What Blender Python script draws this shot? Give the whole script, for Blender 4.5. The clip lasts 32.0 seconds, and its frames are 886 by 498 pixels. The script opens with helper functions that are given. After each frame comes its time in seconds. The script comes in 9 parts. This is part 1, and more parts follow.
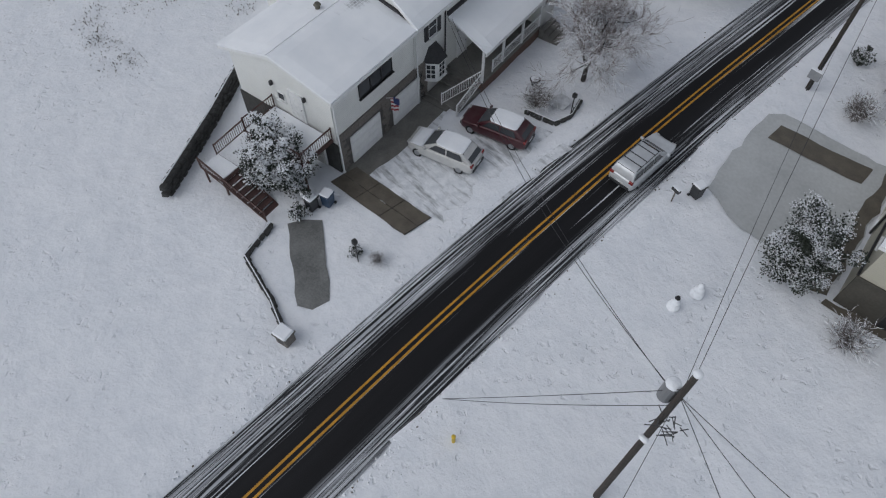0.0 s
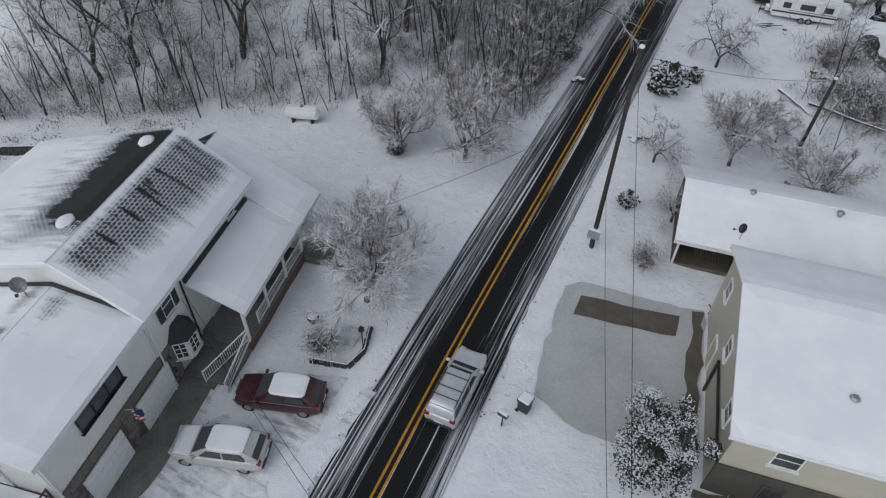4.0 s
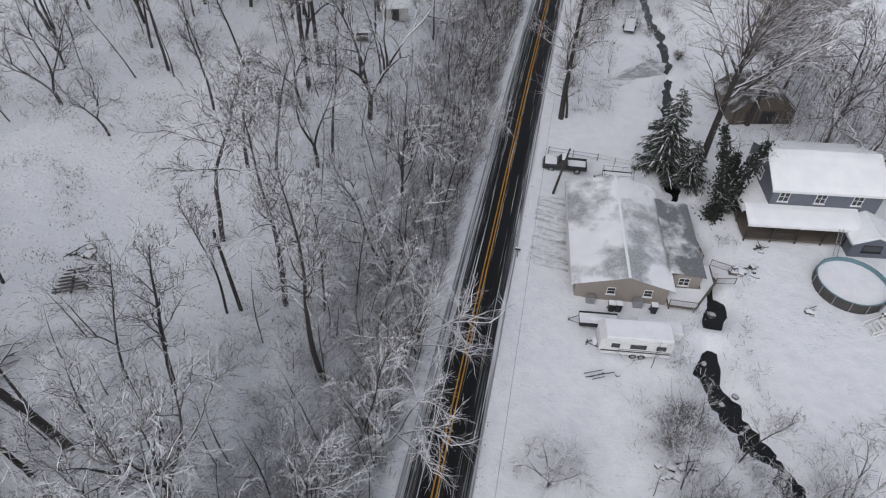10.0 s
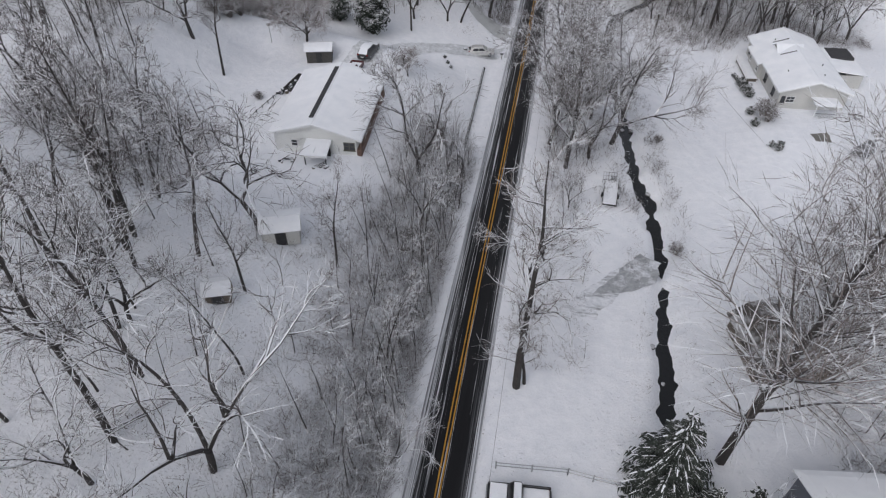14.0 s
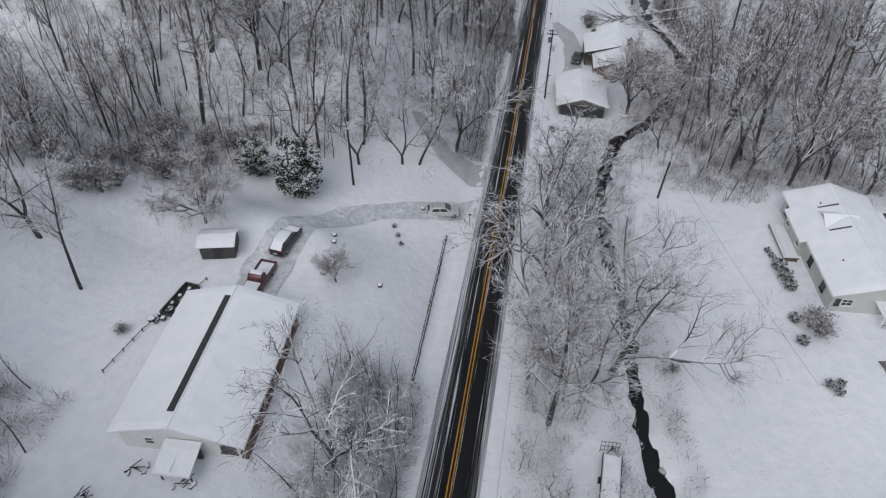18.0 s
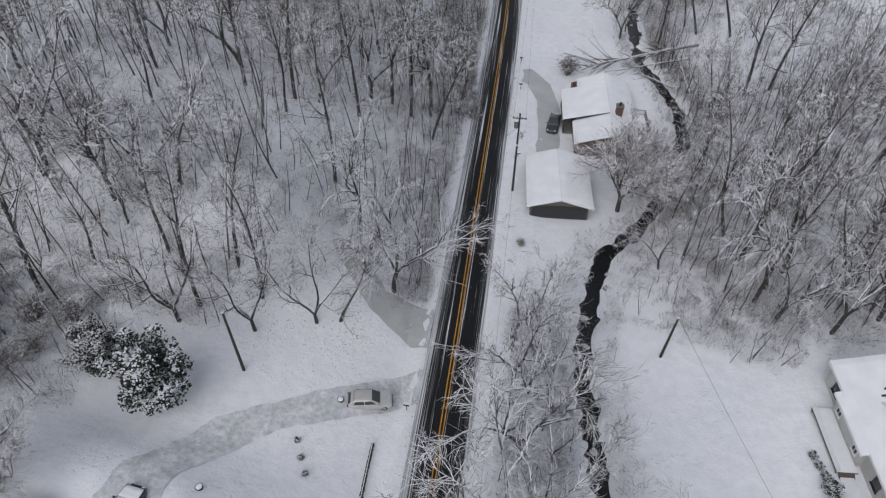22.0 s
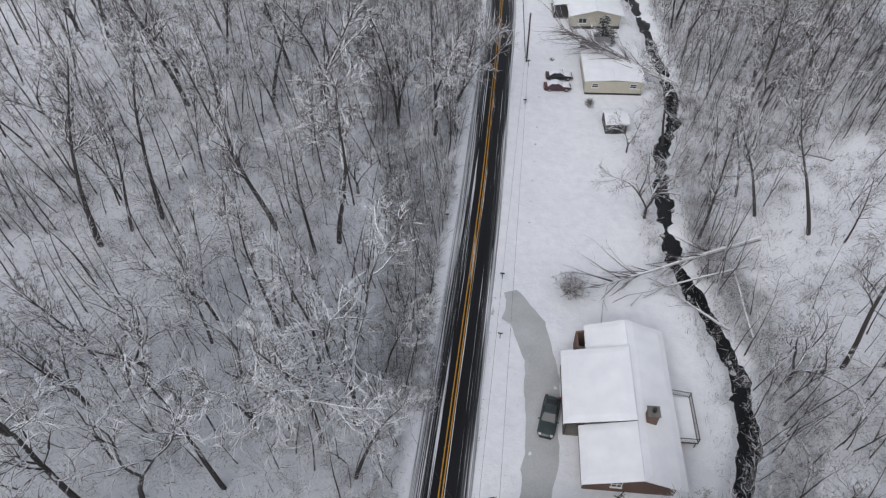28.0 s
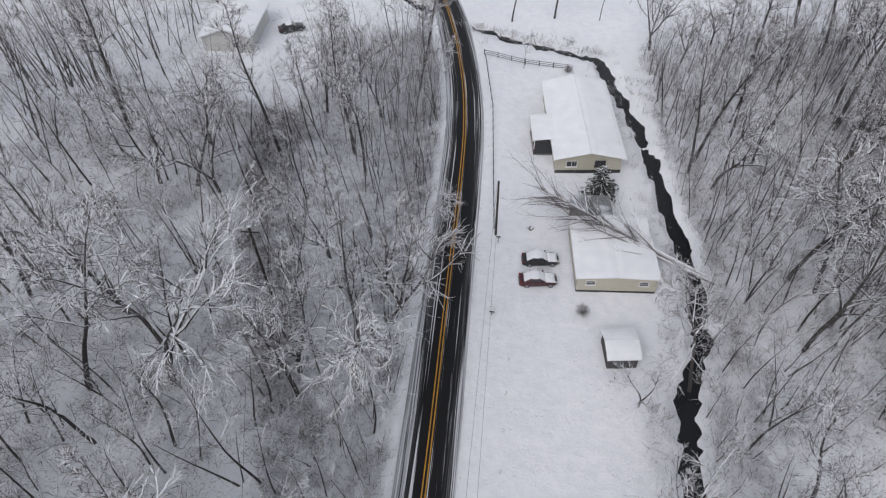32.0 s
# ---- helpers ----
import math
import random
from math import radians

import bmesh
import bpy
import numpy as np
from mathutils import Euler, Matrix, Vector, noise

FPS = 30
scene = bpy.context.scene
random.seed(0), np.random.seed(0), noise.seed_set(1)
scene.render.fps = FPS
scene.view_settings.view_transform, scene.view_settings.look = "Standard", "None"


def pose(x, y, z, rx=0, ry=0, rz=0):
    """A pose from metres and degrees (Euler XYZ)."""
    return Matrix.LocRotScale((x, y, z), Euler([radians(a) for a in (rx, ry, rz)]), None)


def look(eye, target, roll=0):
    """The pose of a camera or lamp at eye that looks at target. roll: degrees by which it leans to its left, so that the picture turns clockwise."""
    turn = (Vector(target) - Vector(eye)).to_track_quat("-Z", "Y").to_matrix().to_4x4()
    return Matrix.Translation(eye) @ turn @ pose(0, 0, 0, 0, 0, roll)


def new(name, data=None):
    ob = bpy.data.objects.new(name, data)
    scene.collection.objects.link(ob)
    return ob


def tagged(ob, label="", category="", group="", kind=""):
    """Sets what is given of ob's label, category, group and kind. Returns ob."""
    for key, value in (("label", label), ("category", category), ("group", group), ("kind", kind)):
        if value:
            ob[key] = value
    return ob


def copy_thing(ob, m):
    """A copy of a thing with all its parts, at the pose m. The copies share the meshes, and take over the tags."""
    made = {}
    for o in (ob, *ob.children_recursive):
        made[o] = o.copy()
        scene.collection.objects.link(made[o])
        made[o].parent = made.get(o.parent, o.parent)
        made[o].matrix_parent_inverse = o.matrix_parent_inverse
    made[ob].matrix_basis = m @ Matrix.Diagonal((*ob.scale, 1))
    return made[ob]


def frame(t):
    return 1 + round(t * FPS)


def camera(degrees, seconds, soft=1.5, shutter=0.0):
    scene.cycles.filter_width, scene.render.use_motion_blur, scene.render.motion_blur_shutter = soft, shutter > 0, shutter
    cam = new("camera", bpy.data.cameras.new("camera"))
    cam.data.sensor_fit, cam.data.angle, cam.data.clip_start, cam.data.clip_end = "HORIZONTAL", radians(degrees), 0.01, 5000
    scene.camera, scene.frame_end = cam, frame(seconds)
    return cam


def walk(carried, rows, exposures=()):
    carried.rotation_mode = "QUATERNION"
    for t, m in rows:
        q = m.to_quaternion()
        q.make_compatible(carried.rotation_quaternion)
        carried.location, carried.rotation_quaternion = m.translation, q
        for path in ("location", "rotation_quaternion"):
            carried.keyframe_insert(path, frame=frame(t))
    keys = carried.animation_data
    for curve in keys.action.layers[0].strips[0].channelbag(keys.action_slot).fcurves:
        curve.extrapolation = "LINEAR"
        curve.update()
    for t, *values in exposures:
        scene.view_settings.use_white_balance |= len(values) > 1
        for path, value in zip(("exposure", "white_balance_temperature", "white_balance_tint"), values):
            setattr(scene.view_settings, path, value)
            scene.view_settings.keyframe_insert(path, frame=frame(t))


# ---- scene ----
# ---- camera and its flight ----
cam = camera(68.88, 32.0, 1.2)
PATH = [
    (0, pose(23.68, -18.06, 31.28, 33.88, -0.16, 48.16)),
    (0.5, pose(23.56, -17.60, 30.14, 35.85, -0.01, 43.25)),
    (1, pose(22.88, -16.64, 30.10, 35.99, -0.21, 39.24)),
    (1.5, pose(22.17, -15.62, 29.90, 36.59, -0.51, 34.91)),
    (2, pose(21.66, -14.38, 29.74, 38.73, -0.51, 32.29)),
    (2.5, pose(20.98, -13.00, 29.74, 40.73, -0.66, 29.12)),
    (3, pose(20.50, -11.56, 29.72, 42.82, -0.72, 27.66)),
    (3.5, pose(19.96, -10.06, 29.82, 44.36, -0.77, 27.09)),
    (4, pose(19.40, -8.67, 30.70, 45.22, -1.03, 26.39)),
    (4.5, pose(19.09, -7.33, 32.29, 45.96, -1.06, 21.03)),
    (6.5, pose(17.27, 0.24, 40.02, 46.14, -0.94, 19.93)),
    (7, pose(16.68, 3.50, 41.91, 46.25, -0.72, 19.88)),
    (7.5, pose(16.35, 7.12, 44.16, 46.21, -0.39, 19.60)),
    (8, pose(15.97, 11.10, 45.75, 46.31, -0.37, 16.54)),
    (8.5, pose(15.58, 15.29, 46.72, 46.48, -0.47, 13.97)),
    (9, pose(15.25, 19.63, 47.57, 46.52, -0.60, 13.34)),
    (9.5, pose(15.12, 24.10, 48.17, 46.56, -0.61, 13.32)),
    (10, pose(15.01, 28.74, 48.58, 46.74, -0.59, 12.63)),
    (10.5, pose(14.81, 33.56, 48.98, 46.87, -0.71, 11.60)),
    (11, pose(14.79, 38.54, 49.06, 47.06, -0.63, 11.52)),
    (11.5, pose(14.99, 43.89, 49.19, 47.22, -0.30, 11.40)),
    (12, pose(14.91, 49.39, 49.41, 47.24, -0.18, 11.23)),
    (12.5, pose(14.81, 54.63, 49.74, 47.16, -0.06, 11.11)),
    (13, pose(14.94, 60.00, 50.10, 47.25, 0.12, 11.08)),
    (13.5, pose(14.82, 65.42, 51.47, 47.29, 0.16, 11.01)),
    (14, pose(14.73, 70.61, 53.33, 47.48, 0.19, 10.95)),
    (14.5, pose(14.60, 75.80, 55.36, 47.55, 0.11, 10.92)),
    (15, pose(14.49, 80.85, 56.66, 47.71, 0.12, 10.90)),
    (15.5, pose(14.42, 85.81, 57.23, 47.70, 0.17, 10.83)),
    (17.5, pose(13.60, 104.92, 57.90, 47.73, -0.11, 10.69)),
    (18, pose(13.30, 109.49, 57.74, 47.92, -0.17, 10.57)),
    (18.5, pose(12.88, 114.35, 57.89, 46.90, -0.34, 10.52)),
    (19, pose(13.05, 118.91, 58.11, 45.58, -0.26, 10.63)),
    (19.5, pose(13.03, 123.34, 58.21, 45.28, -0.28, 10.29)),
    (20, pose(12.67, 127.70, 58.16, 45.29, -0.43, 8.96)),
    (20.5, pose(12.98, 132.11, 58.27, 45.17, -0.29, 8.71)),
    (21, pose(13.33, 136.31, 58.62, 45.06, -0.09, 8.78)),
    (21.5, pose(13.36, 140.55, 58.49, 45.05, -0.08, 8.81)),
    (22, pose(13.11, 144.82, 58.58, 44.92, -0.18, 8.74)),
    (22.5, pose(12.87, 148.97, 58.52, 44.88, -0.30, 8.69)),
    (23, pose(12.60, 153.13, 58.43, 44.83, -0.55, 8.71)),
    (23.5, pose(12.04, 157.42, 58.50, 44.59, -0.97, 8.66)),
    (24, pose(11.74, 161.52, 58.46, 44.53, -1.14, 8.57)),
    (24.5, pose(11.96, 165.85, 58.43, 44.47, -1.01, 8.65)),
    (26.5, pose(13.12, 183.74, 61.29, 43.20, 0.92, 8.61)),
    (27, pose(13.32, 188.82, 61.34, 43.04, 1.16, 8.68)),
    (27.5, pose(12.71, 193.97, 61.07, 43.05, 1.02, 8.48)),
    (28, pose(12.46, 199.30, 60.83, 43.03, 0.97, 8.41)),
    (28.5, pose(12.31, 204.74, 60.62, 43.01, 0.89, 8.27)),
    (29, pose(12.10, 209.91, 60.61, 42.98, 0.80, 8.15)),
    (29.5, pose(12.64, 215.59, 60.04, 43.18, 1.07, 8.13)),
    (30, pose(12.78, 221.16, 59.84, 43.21, 1.04, 8.00)),
    (30.5, pose(12.41, 226.72, 59.92, 43.07, 0.91, 7.60)),
    (31, pose(12.28, 232.39, 59.75, 43.05, 0.77, 7.33)),
    (31.5, pose(12.41, 237.93, 59.14, 43.29, 0.75, 7.29)),
    (32, pose(12.97, 243.42, 59.20, 43.30, 1.08, 7.37)),
]
EXPOSURES = [(0, -0.02, 6350, 10), (4, 0.1, 6350, 10), (8, 0.33, 6450, 11), (12, 0.48, 6650, 14), (16, 0.46, 6520, 12), (20, 0.42, 6500, 11.5), (24, 0.58, 6600, 13), (28, 0.68, 6580, 12), (32, 0.64, 6650, 13)]
walk(cam, PATH, EXPOSURES)

# ---- overcast winter daylight ----
world = bpy.data.worlds.new("world")
scene.world = world
world.use_nodes = True
wn = world.node_tree.nodes
wl = world.node_tree.links
sky = wn.new("ShaderNodeTexSky")
sky.sky_type = "NISHITA"
sky.sun_disc = False
sky.sun_elevation = radians(40)
sky.sun_rotation = radians(200)
grey = wn.new("ShaderNodeHueSaturation")
grey.inputs["Saturation"].default_value = 0.34
wl.new(sky.outputs["Color"], grey.inputs["Color"])
wl.new(grey.outputs["Color"], wn["Background"].inputs["Color"])
wn["Background"].inputs["Strength"].default_value = 0.12
sun = new("sun", bpy.data.lights.new("sun", "SUN"))
sun.data.energy, sun.data.angle, sun.data.color = 0.6, radians(50), (1.0, 0.98, 0.96)
sun.matrix_world = look((0, 0, 100), (30, 80, 0))


# ---- materials ----
def nodes_of(name):
    m = bpy.data.materials.new(name)
    m.use_nodes = True
    nt = m.node_tree
    return m, nt.nodes, nt.links, nt.nodes["Principled BSDF"]


def noise_node(n, l, scale, detail=4.0, rough=0.55, stretch=None, coord="Object"):
    tc = n.new("ShaderNodeTexCoord")
    mp = n.new("ShaderNodeMapping")
    if stretch:
        mp.inputs["Scale"].default_value = stretch
    l.new(tc.outputs[coord], mp.inputs["Vector"])
    t = n.new("ShaderNodeTexNoise")
    t.inputs["Scale"].default_value, t.inputs["Detail"].default_value, t.inputs["Roughness"].default_value = scale, detail, rough
    l.new(mp.outputs["Vector"], t.inputs["Vector"])
    return t.outputs["Fac"]


def ramp(n, l, fac, stops):
    r = n.new("ShaderNodeValToRGB")
    while len(r.color_ramp.elements) < len(stops):
        r.color_ramp.elements.new(0.5)
    for e, (p, c) in zip(r.color_ramp.elements, stops):
        e.position = p
        e.color = (*c, 1) if len(c) == 3 else c
    l.new(fac, r.inputs["Fac"])
    return r.outputs["Color"]


def mix(n, l, fac, a, b, blend="MIX"):
    x = n.new("ShaderNodeMix")
    x.data_type, x.blend_type = "RGBA", blend
    for sock, v in ((x.inputs[0], fac), (x.inputs[6], a), (x.inputs[7], b)):
        if isinstance(v, (int, float)):
            sock.default_value = v
        elif isinstance(v, tuple):
            sock.default_value = (*v, 1)
        else:
            l.new(v, sock)
    return x.outputs[2]


def maths(n, l, op, a, b=0.0):
    x = n.new("ShaderNodeMath")
    x.operation, x.use_clamp = op, True
    for sock, v in ((x.inputs[0], a), (x.inputs[1], b)):
        if isinstance(v, (int, float)):
            sock.default_value = v
        else:
            l.new(v, sock)
    return x.outputs[0]


def bump(n, l, b, height, strength=0.3, dist=0.05):
    k = n.new("ShaderNodeBump")
    k.inputs["Strength"].default_value, k.inputs["Distance"].default_value = strength, dist
    l.new(height, k.inputs["Height"])
    l.new(k.outputs["Normal"], b.inputs["Normal"])


def plain(name, colour, rough=0.7, metal=0.0, vary=0.25, scale=3.0, bumpy=0.1):
    """A surface of one paint or stuff, with soft stains and fine grain."""
    m, n, l, b = nodes_of(name)
    big, fine = noise_node(n, l, scale), noise_node(n, l, scale * 14)
    dark = tuple(c * (1 - vary) for c in colour)
    light = tuple(min(1, c * (1 + vary * 0.6)) for c in colour)
    c = ramp(n, l, big, [(0.3, dark), (0.7, light)])
    c = mix(n, l, 0.35, c, ramp(n, l, fine, [(0.35, dark), (0.65, light)]))
    l.new(c, b.inputs["Base Color"])
    b.inputs["Roughness"].default_value, b.inputs["Metallic"].default_value = rough, metal
    if bumpy:
        bump(n, l, b, fine, bumpy, 0.02)
    return m


def up_mask(n, l, low, high, ragged=0.25, scale=2.5):
    """How far a surface faces the sky, with a ragged edge: where snow lies."""
    g = n.new("ShaderNodeNewGeometry")
    s = n.new("ShaderNodeSeparateXYZ")
    l.new(g.outputs["Normal"], s.inputs[0])
    r = n.new("ShaderNodeMapRange")
    r.inputs["From Min"].default_value, r.inputs["From Max"].default_value = low, high
    add = maths(n, l, "SUBTRACT", noise_node(n, l, scale), 0.5)
    a = n.new("ShaderNodeMath")
    a.operation = "MULTIPLY_ADD"
    l.new(add, a.inputs[0])
    a.inputs[1].default_value = ragged * 2
    l.new(s.outputs["Z"], a.inputs[2])
    l.new(a.outputs[0], r.inputs["Value"])
    return r.outputs["Result"]


SNOW_WHITE = (0.80, 0.82, 0.85)


def snowy(name, colour, low=0.25, high=0.6, rough=0.85, vary=0.35, scale=2.5, ragged=0.25):
    """Bark, leaves or wood with snow lying on what faces upward."""
    m, n, l, b = nodes_of(name)
    base = ramp(n, l, noise_node(n, l, scale * 3), [(0.3, tuple(c * (1 - vary) for c in colour)), (0.7, tuple(c * (1 + vary) for c in colour))])
    info = n.new("ShaderNodeObjectInfo")
    base = mix(n, l, maths(n, l, "MULTIPLY", info.outputs["Random"], 0.35), base, tuple(min(1, c * 1.7 + 0.02) for c in colour))
    l.new(mix(n, l, up_mask(n, l, low, high, ragged, scale), base, SNOW_WHITE), b.inputs["Base Color"])
    b.inputs["Roughness"].default_value = rough
    return m


def snow_material():
    m, n, l, b = nodes_of("snow")
    big, mid, fine = noise_node(n, l, 0.08), noise_node(n, l, 0.9, 5), noise_node(n, l, 6, 4)
    c = ramp(n, l, big, [(0.3, (0.76, 0.785, 0.82)), (0.7, (0.84, 0.855, 0.875))])
    c = mix(n, l, 0.3, c, ramp(n, l, mid, [(0.35, (0.70, 0.725, 0.765)), (0.6, (0.86, 0.87, 0.89))]))
    l.new(c, b.inputs["Base Color"])
    b.inputs["Roughness"].default_value = 0.9
    b.inputs["Specular IOR Level"].default_value = 0.2
    h = n.new("ShaderNodeMath")
    h.operation = "MULTIPLY_ADD"
    l.new(fine, h.inputs[0])
    h.inputs[1].default_value = 0.35
    l.new(mid, h.inputs[2])
    bump(n, l, b, h.outputs[0], 0.55, 0.12)
    return m


def ground_material():
    """Snow, with leaf litter, stems and earth showing through where the woods stand."""
    m, n, l, b = nodes_of("snowy_ground")
    at = n.new("ShaderNodeAttribute")
    at.attribute_name = "litter"
    big, mid, fine = noise_node(n, l, 0.07), noise_node(n, l, 0.8, 6, 0.65), noise_node(n, l, 4.5, 6, 0.7)
    snow = ramp(n, l, big, [(0.3, (0.75, 0.775, 0.815)), (0.7, (0.83, 0.845, 0.87))])
    snow = mix(n, l, 0.35, snow, ramp(n, l, mid, [(0.35, (0.66, 0.69, 0.73)), (0.62, (0.86, 0.87, 0.89))]))
    leaf = ramp(n, l, fine, [(0.35, (0.035, 0.03, 0.027)), (0.6, (0.13, 0.11, 0.10))])
    amount = maths(n, l, "MULTIPLY", at.outputs["Fac"], ramp(n, l, fine, [(0.55, (0, 0, 0)), (0.66, (1, 1, 1))]))
    amount = maths(n, l, "MULTIPLY", amount, ramp(n, l, mid, [(0.42, (0.05, 0.05, 0.05)), (0.62, (1, 1, 1))]))
    l.new(mix(n, l, amount, snow, leaf), b.inputs["Base Color"])
    b.inputs["Roughness"].default_value = 0.92
    b.inputs["Specular IOR Level"].default_value = 0.15
    h = n.new("ShaderNodeMath")
    h.operation = "MULTIPLY_ADD"
    l.new(fine, h.inputs[0])
    h.inputs[1].default_value = 0.22
    l.new(mid, h.inputs[2])
    # trodden dents, in patches
    tc = n.new("ShaderNodeTexCoord")
    pits = n.new("ShaderNodeTexVoronoi")
    pits.inputs["Scale"].default_value = 1.5
    warp = n.new("ShaderNodeVectorMath")
    warp.operation = "ADD"
    l.new(tc.outputs["Object"], warp.inputs[0])
    l.new(noise_node(n, l, 1.7, 3), warp.inputs[1])
    l.new(warp.outputs[0], pits.inputs["Vector"])
    dent = ramp(n, l, pits.outputs["Distance"], [(0.12, (1, 1, 1)), (0.3, (0, 0, 0))])
    dent = maths(n, l, "MULTIPLY", dent, ramp(n, l, noise_node(n, l, 0.16, 3), [(0.46, (0, 0, 0)), (0.58, (1, 1, 1))]))
    deep = n.new("ShaderNodeMath")
    deep.operation = "MULTIPLY_ADD"
    l.new(dent, deep.inputs[0])
    deep.inputs[1].default_value = -0.36
    l.new(h.outputs[0], deep.inputs[2])
    bump(n, l, b, deep.outputs[0], 0.75, 0.2)
    return m


def road_material():
    """Wet asphalt with long streaks of slush between the wheel tracks and along the edges."""
    m, n, l, b = nodes_of("wet_asphalt")
    uv = n.new("ShaderNodeUVMap")
    uv.uv_map = "across_along"
    s = n.new("ShaderNodeSeparateXYZ")
    l.new(uv.outputs["UV"], s.inputs[0])

    def streak(sx, sy, detail):
        mp = n.new("ShaderNodeMapping")
        mp.inputs["Scale"].default_value = (sx, sy, 1)
        l.new(uv.outputs["UV"], mp.inputs["Vector"])
        t = n.new("ShaderNodeTexNoise")
        t.inputs["Scale"].default_value, t.inputs["Detail"].default_value, t.inputs["Roughness"].default_value = 1, detail, 0.6
        l.new(mp.outputs["Vector"], t.inputs["Vector"])
        return t.outputs["Fac"]

    rut = streak(10.0, 0.09, 5)
    long, patch, grain = streak(6.5, 0.05, 5), streak(0.8, 0.03, 3), streak(30, 30, 2)
    # u runs from -2.9 at the left edge to 2.9 at the right
    shift = n.new("ShaderNodeMapRange")
    shift.inputs["From Min"].default_value, shift.inputs["From Max"].default_value = -2.9, 2.9
    l.new(s.outputs["X"], shift.inputs["Value"])
    where = ramp(n, l, shift.outputs["Result"], [(0.0, (1, 1, 1)), (0.05, (0.6, 0.6, 0.6)), (0.15, (0.5, 0.5, 0.5)), (0.24, (0.36, 0.36, 0.36)), (0.31, (0.5, 0.5, 0.5)), (0.37, (0.3, 0.3, 0.3)), (0.47, (0.28, 0.28, 0.28)),
                                                 (0.56, (0.46, 0.46, 0.46)), (0.64, (0.26, 0.26, 0.26)), (0.78, (0.4, 0.4, 0.4)), (0.86, (0.33, 0.33, 0.33)), (0.95, (0.55, 0.55, 0.55)), (1.0, (1, 1, 1))])
    total = n.new("ShaderNodeMath")
    total.operation = "ADD"
    l.new(where, total.inputs[0])
    l.new(long, total.inputs[1])
    t2 = n.new("ShaderNodeMath")
    t2.operation = "MULTIPLY_ADD"
    l.new(patch, t2.inputs[0])
    t2.inputs[1].default_value = 0.35
    l.new(total.outputs[0], t2.inputs[2])
    slush = ramp(n, l, maths(n, l, "SUBTRACT", t2.outputs[0], 0.62), [(0.53, (0, 0, 0)), (0.61, (1, 1, 1))])
    tar = ramp(n, l, grain, [(0.3, (0.009, 0.009, 0.010)), (0.7, (0.02, 0.02, 0.022))])
    tar = mix(n, l, 0.4, tar, ramp(n, l, patch, [(0.35, (0.008, 0.008, 0.009)), (0.7, (0.026, 0.026, 0.028))]))
    # narrow lines of slush left by tyres along both edges
    edge = ramp(n, l, shift.outputs["Result"], [(0.0, (1, 1, 1)), (0.2, (0.9, 0.9, 0.9)), (0.27, (0, 0, 0)), (0.8, (0, 0, 0)), (0.88, (0.9, 0.9, 0.9)), (1.0, (1, 1, 1))])
    lines = ramp(n, l, rut, [(0.48, (0, 0, 0)), (0.525, (1, 1, 1))])
    fade = n.new("ShaderNodeMapRange")
    fade.inputs["From Min"].default_value, fade.inputs["From Max"].default_value = 75, 115
    fade.inputs["To Min"].default_value, fade.inputs["To Max"].default_value = 1.0, 0.25
    l.new(s.outputs["Y"], fade.inputs["Value"])
    slush = mix(n, l, maths(n, l, "MULTIPLY", edge, fade.outputs["Result"]), slush, lines)
    slush_colour = ramp(n, l, long, [(0.42, (0.24, 0.25, 0.265)), (0.6, (0.66, 0.68, 0.71))])
    l.new(mix(n, l, slush, tar, slush_colour), b.inputs["Base Color"])
    l.new(ramp(n, l, slush, [(0, (0.6, 0.6, 0.6)), (1, (0.85, 0.85, 0.85))]), b.inputs["Roughness"])
    b.inputs["Specular IOR Level"].default_value = 0.15
    bump(n, l, b, slush, 0.35, 0.03)
    return m


def slush_material(name, cover, streaks=None, dark=1.0):
    """Trodden slush, part grey ice and part snow, in ragged patches."""
    m, n, l, b = nodes_of(name)
    big, mid, fine = noise_node(n, l, 0.45, 6, 0.7, streaks), noise_node(n, l, 2.0, 5, 0.6), noise_node(n, l, 9, 4)
    ice = ramp(n, l, mid, [(0.3, tuple(c * dark for c in (0.26, 0.27, 0.275))), (0.7, tuple(c * dark for c in (0.42, 0.435, 0.45)))])
    snow = ramp(n, l, mid, [(0.3, (0.60, 0.625, 0.655)), (0.65, (0.82, 0.835, 0.86))])
    c = ramp(n, l, big, [(0.86 - cover * 0.75, (0, 0, 0)), (1.0 - cover * 0.75, (1, 1, 1))])
    l.new(mix(n, l, c, ice, snow), b.inputs["Base Color"])
    b.inputs["Roughness"].default_value = 0.6
    bump(n, l, b, fine, 0.4, 0.05)
    return m


def snow_roof(name, under, cover=0.5, blur=0.0, melt=1.0):
    """A roof under snow that has melted off in places, so that what it is laid with shows; cover 1 hides it all."""
    m, n, l, b = nodes_of(name)
    big, fine = noise_node(n, l, 0.28 * melt, 5, 0.6), noise_node(n, l, 5, 4)
    snow = ramp(n, l, noise_node(n, l, 0.5), [(0.3, (0.76, 0.785, 0.815)), (0.7, (0.85, 0.865, 0.885))])
    mask = ramp(n, l, big, [(max(0, 0.62 - 0.5 * cover - blur), (0, 0, 0)), (max(0.04, 0.70 - 0.5 * cover + blur), (1, 1, 1))])
    base = ramp(n, l, fine, [(0.3, tuple(c * 0.7 for c in under)), (0.7, tuple(c * 1.25 for c in under))])
    l.new(mix(n, l, mask, base, snow), b.inputs["Base Color"])
    b.inputs["Roughness"].default_value = 0.85
    bump(n, l, b, fine, 0.15, 0.03)
    return m


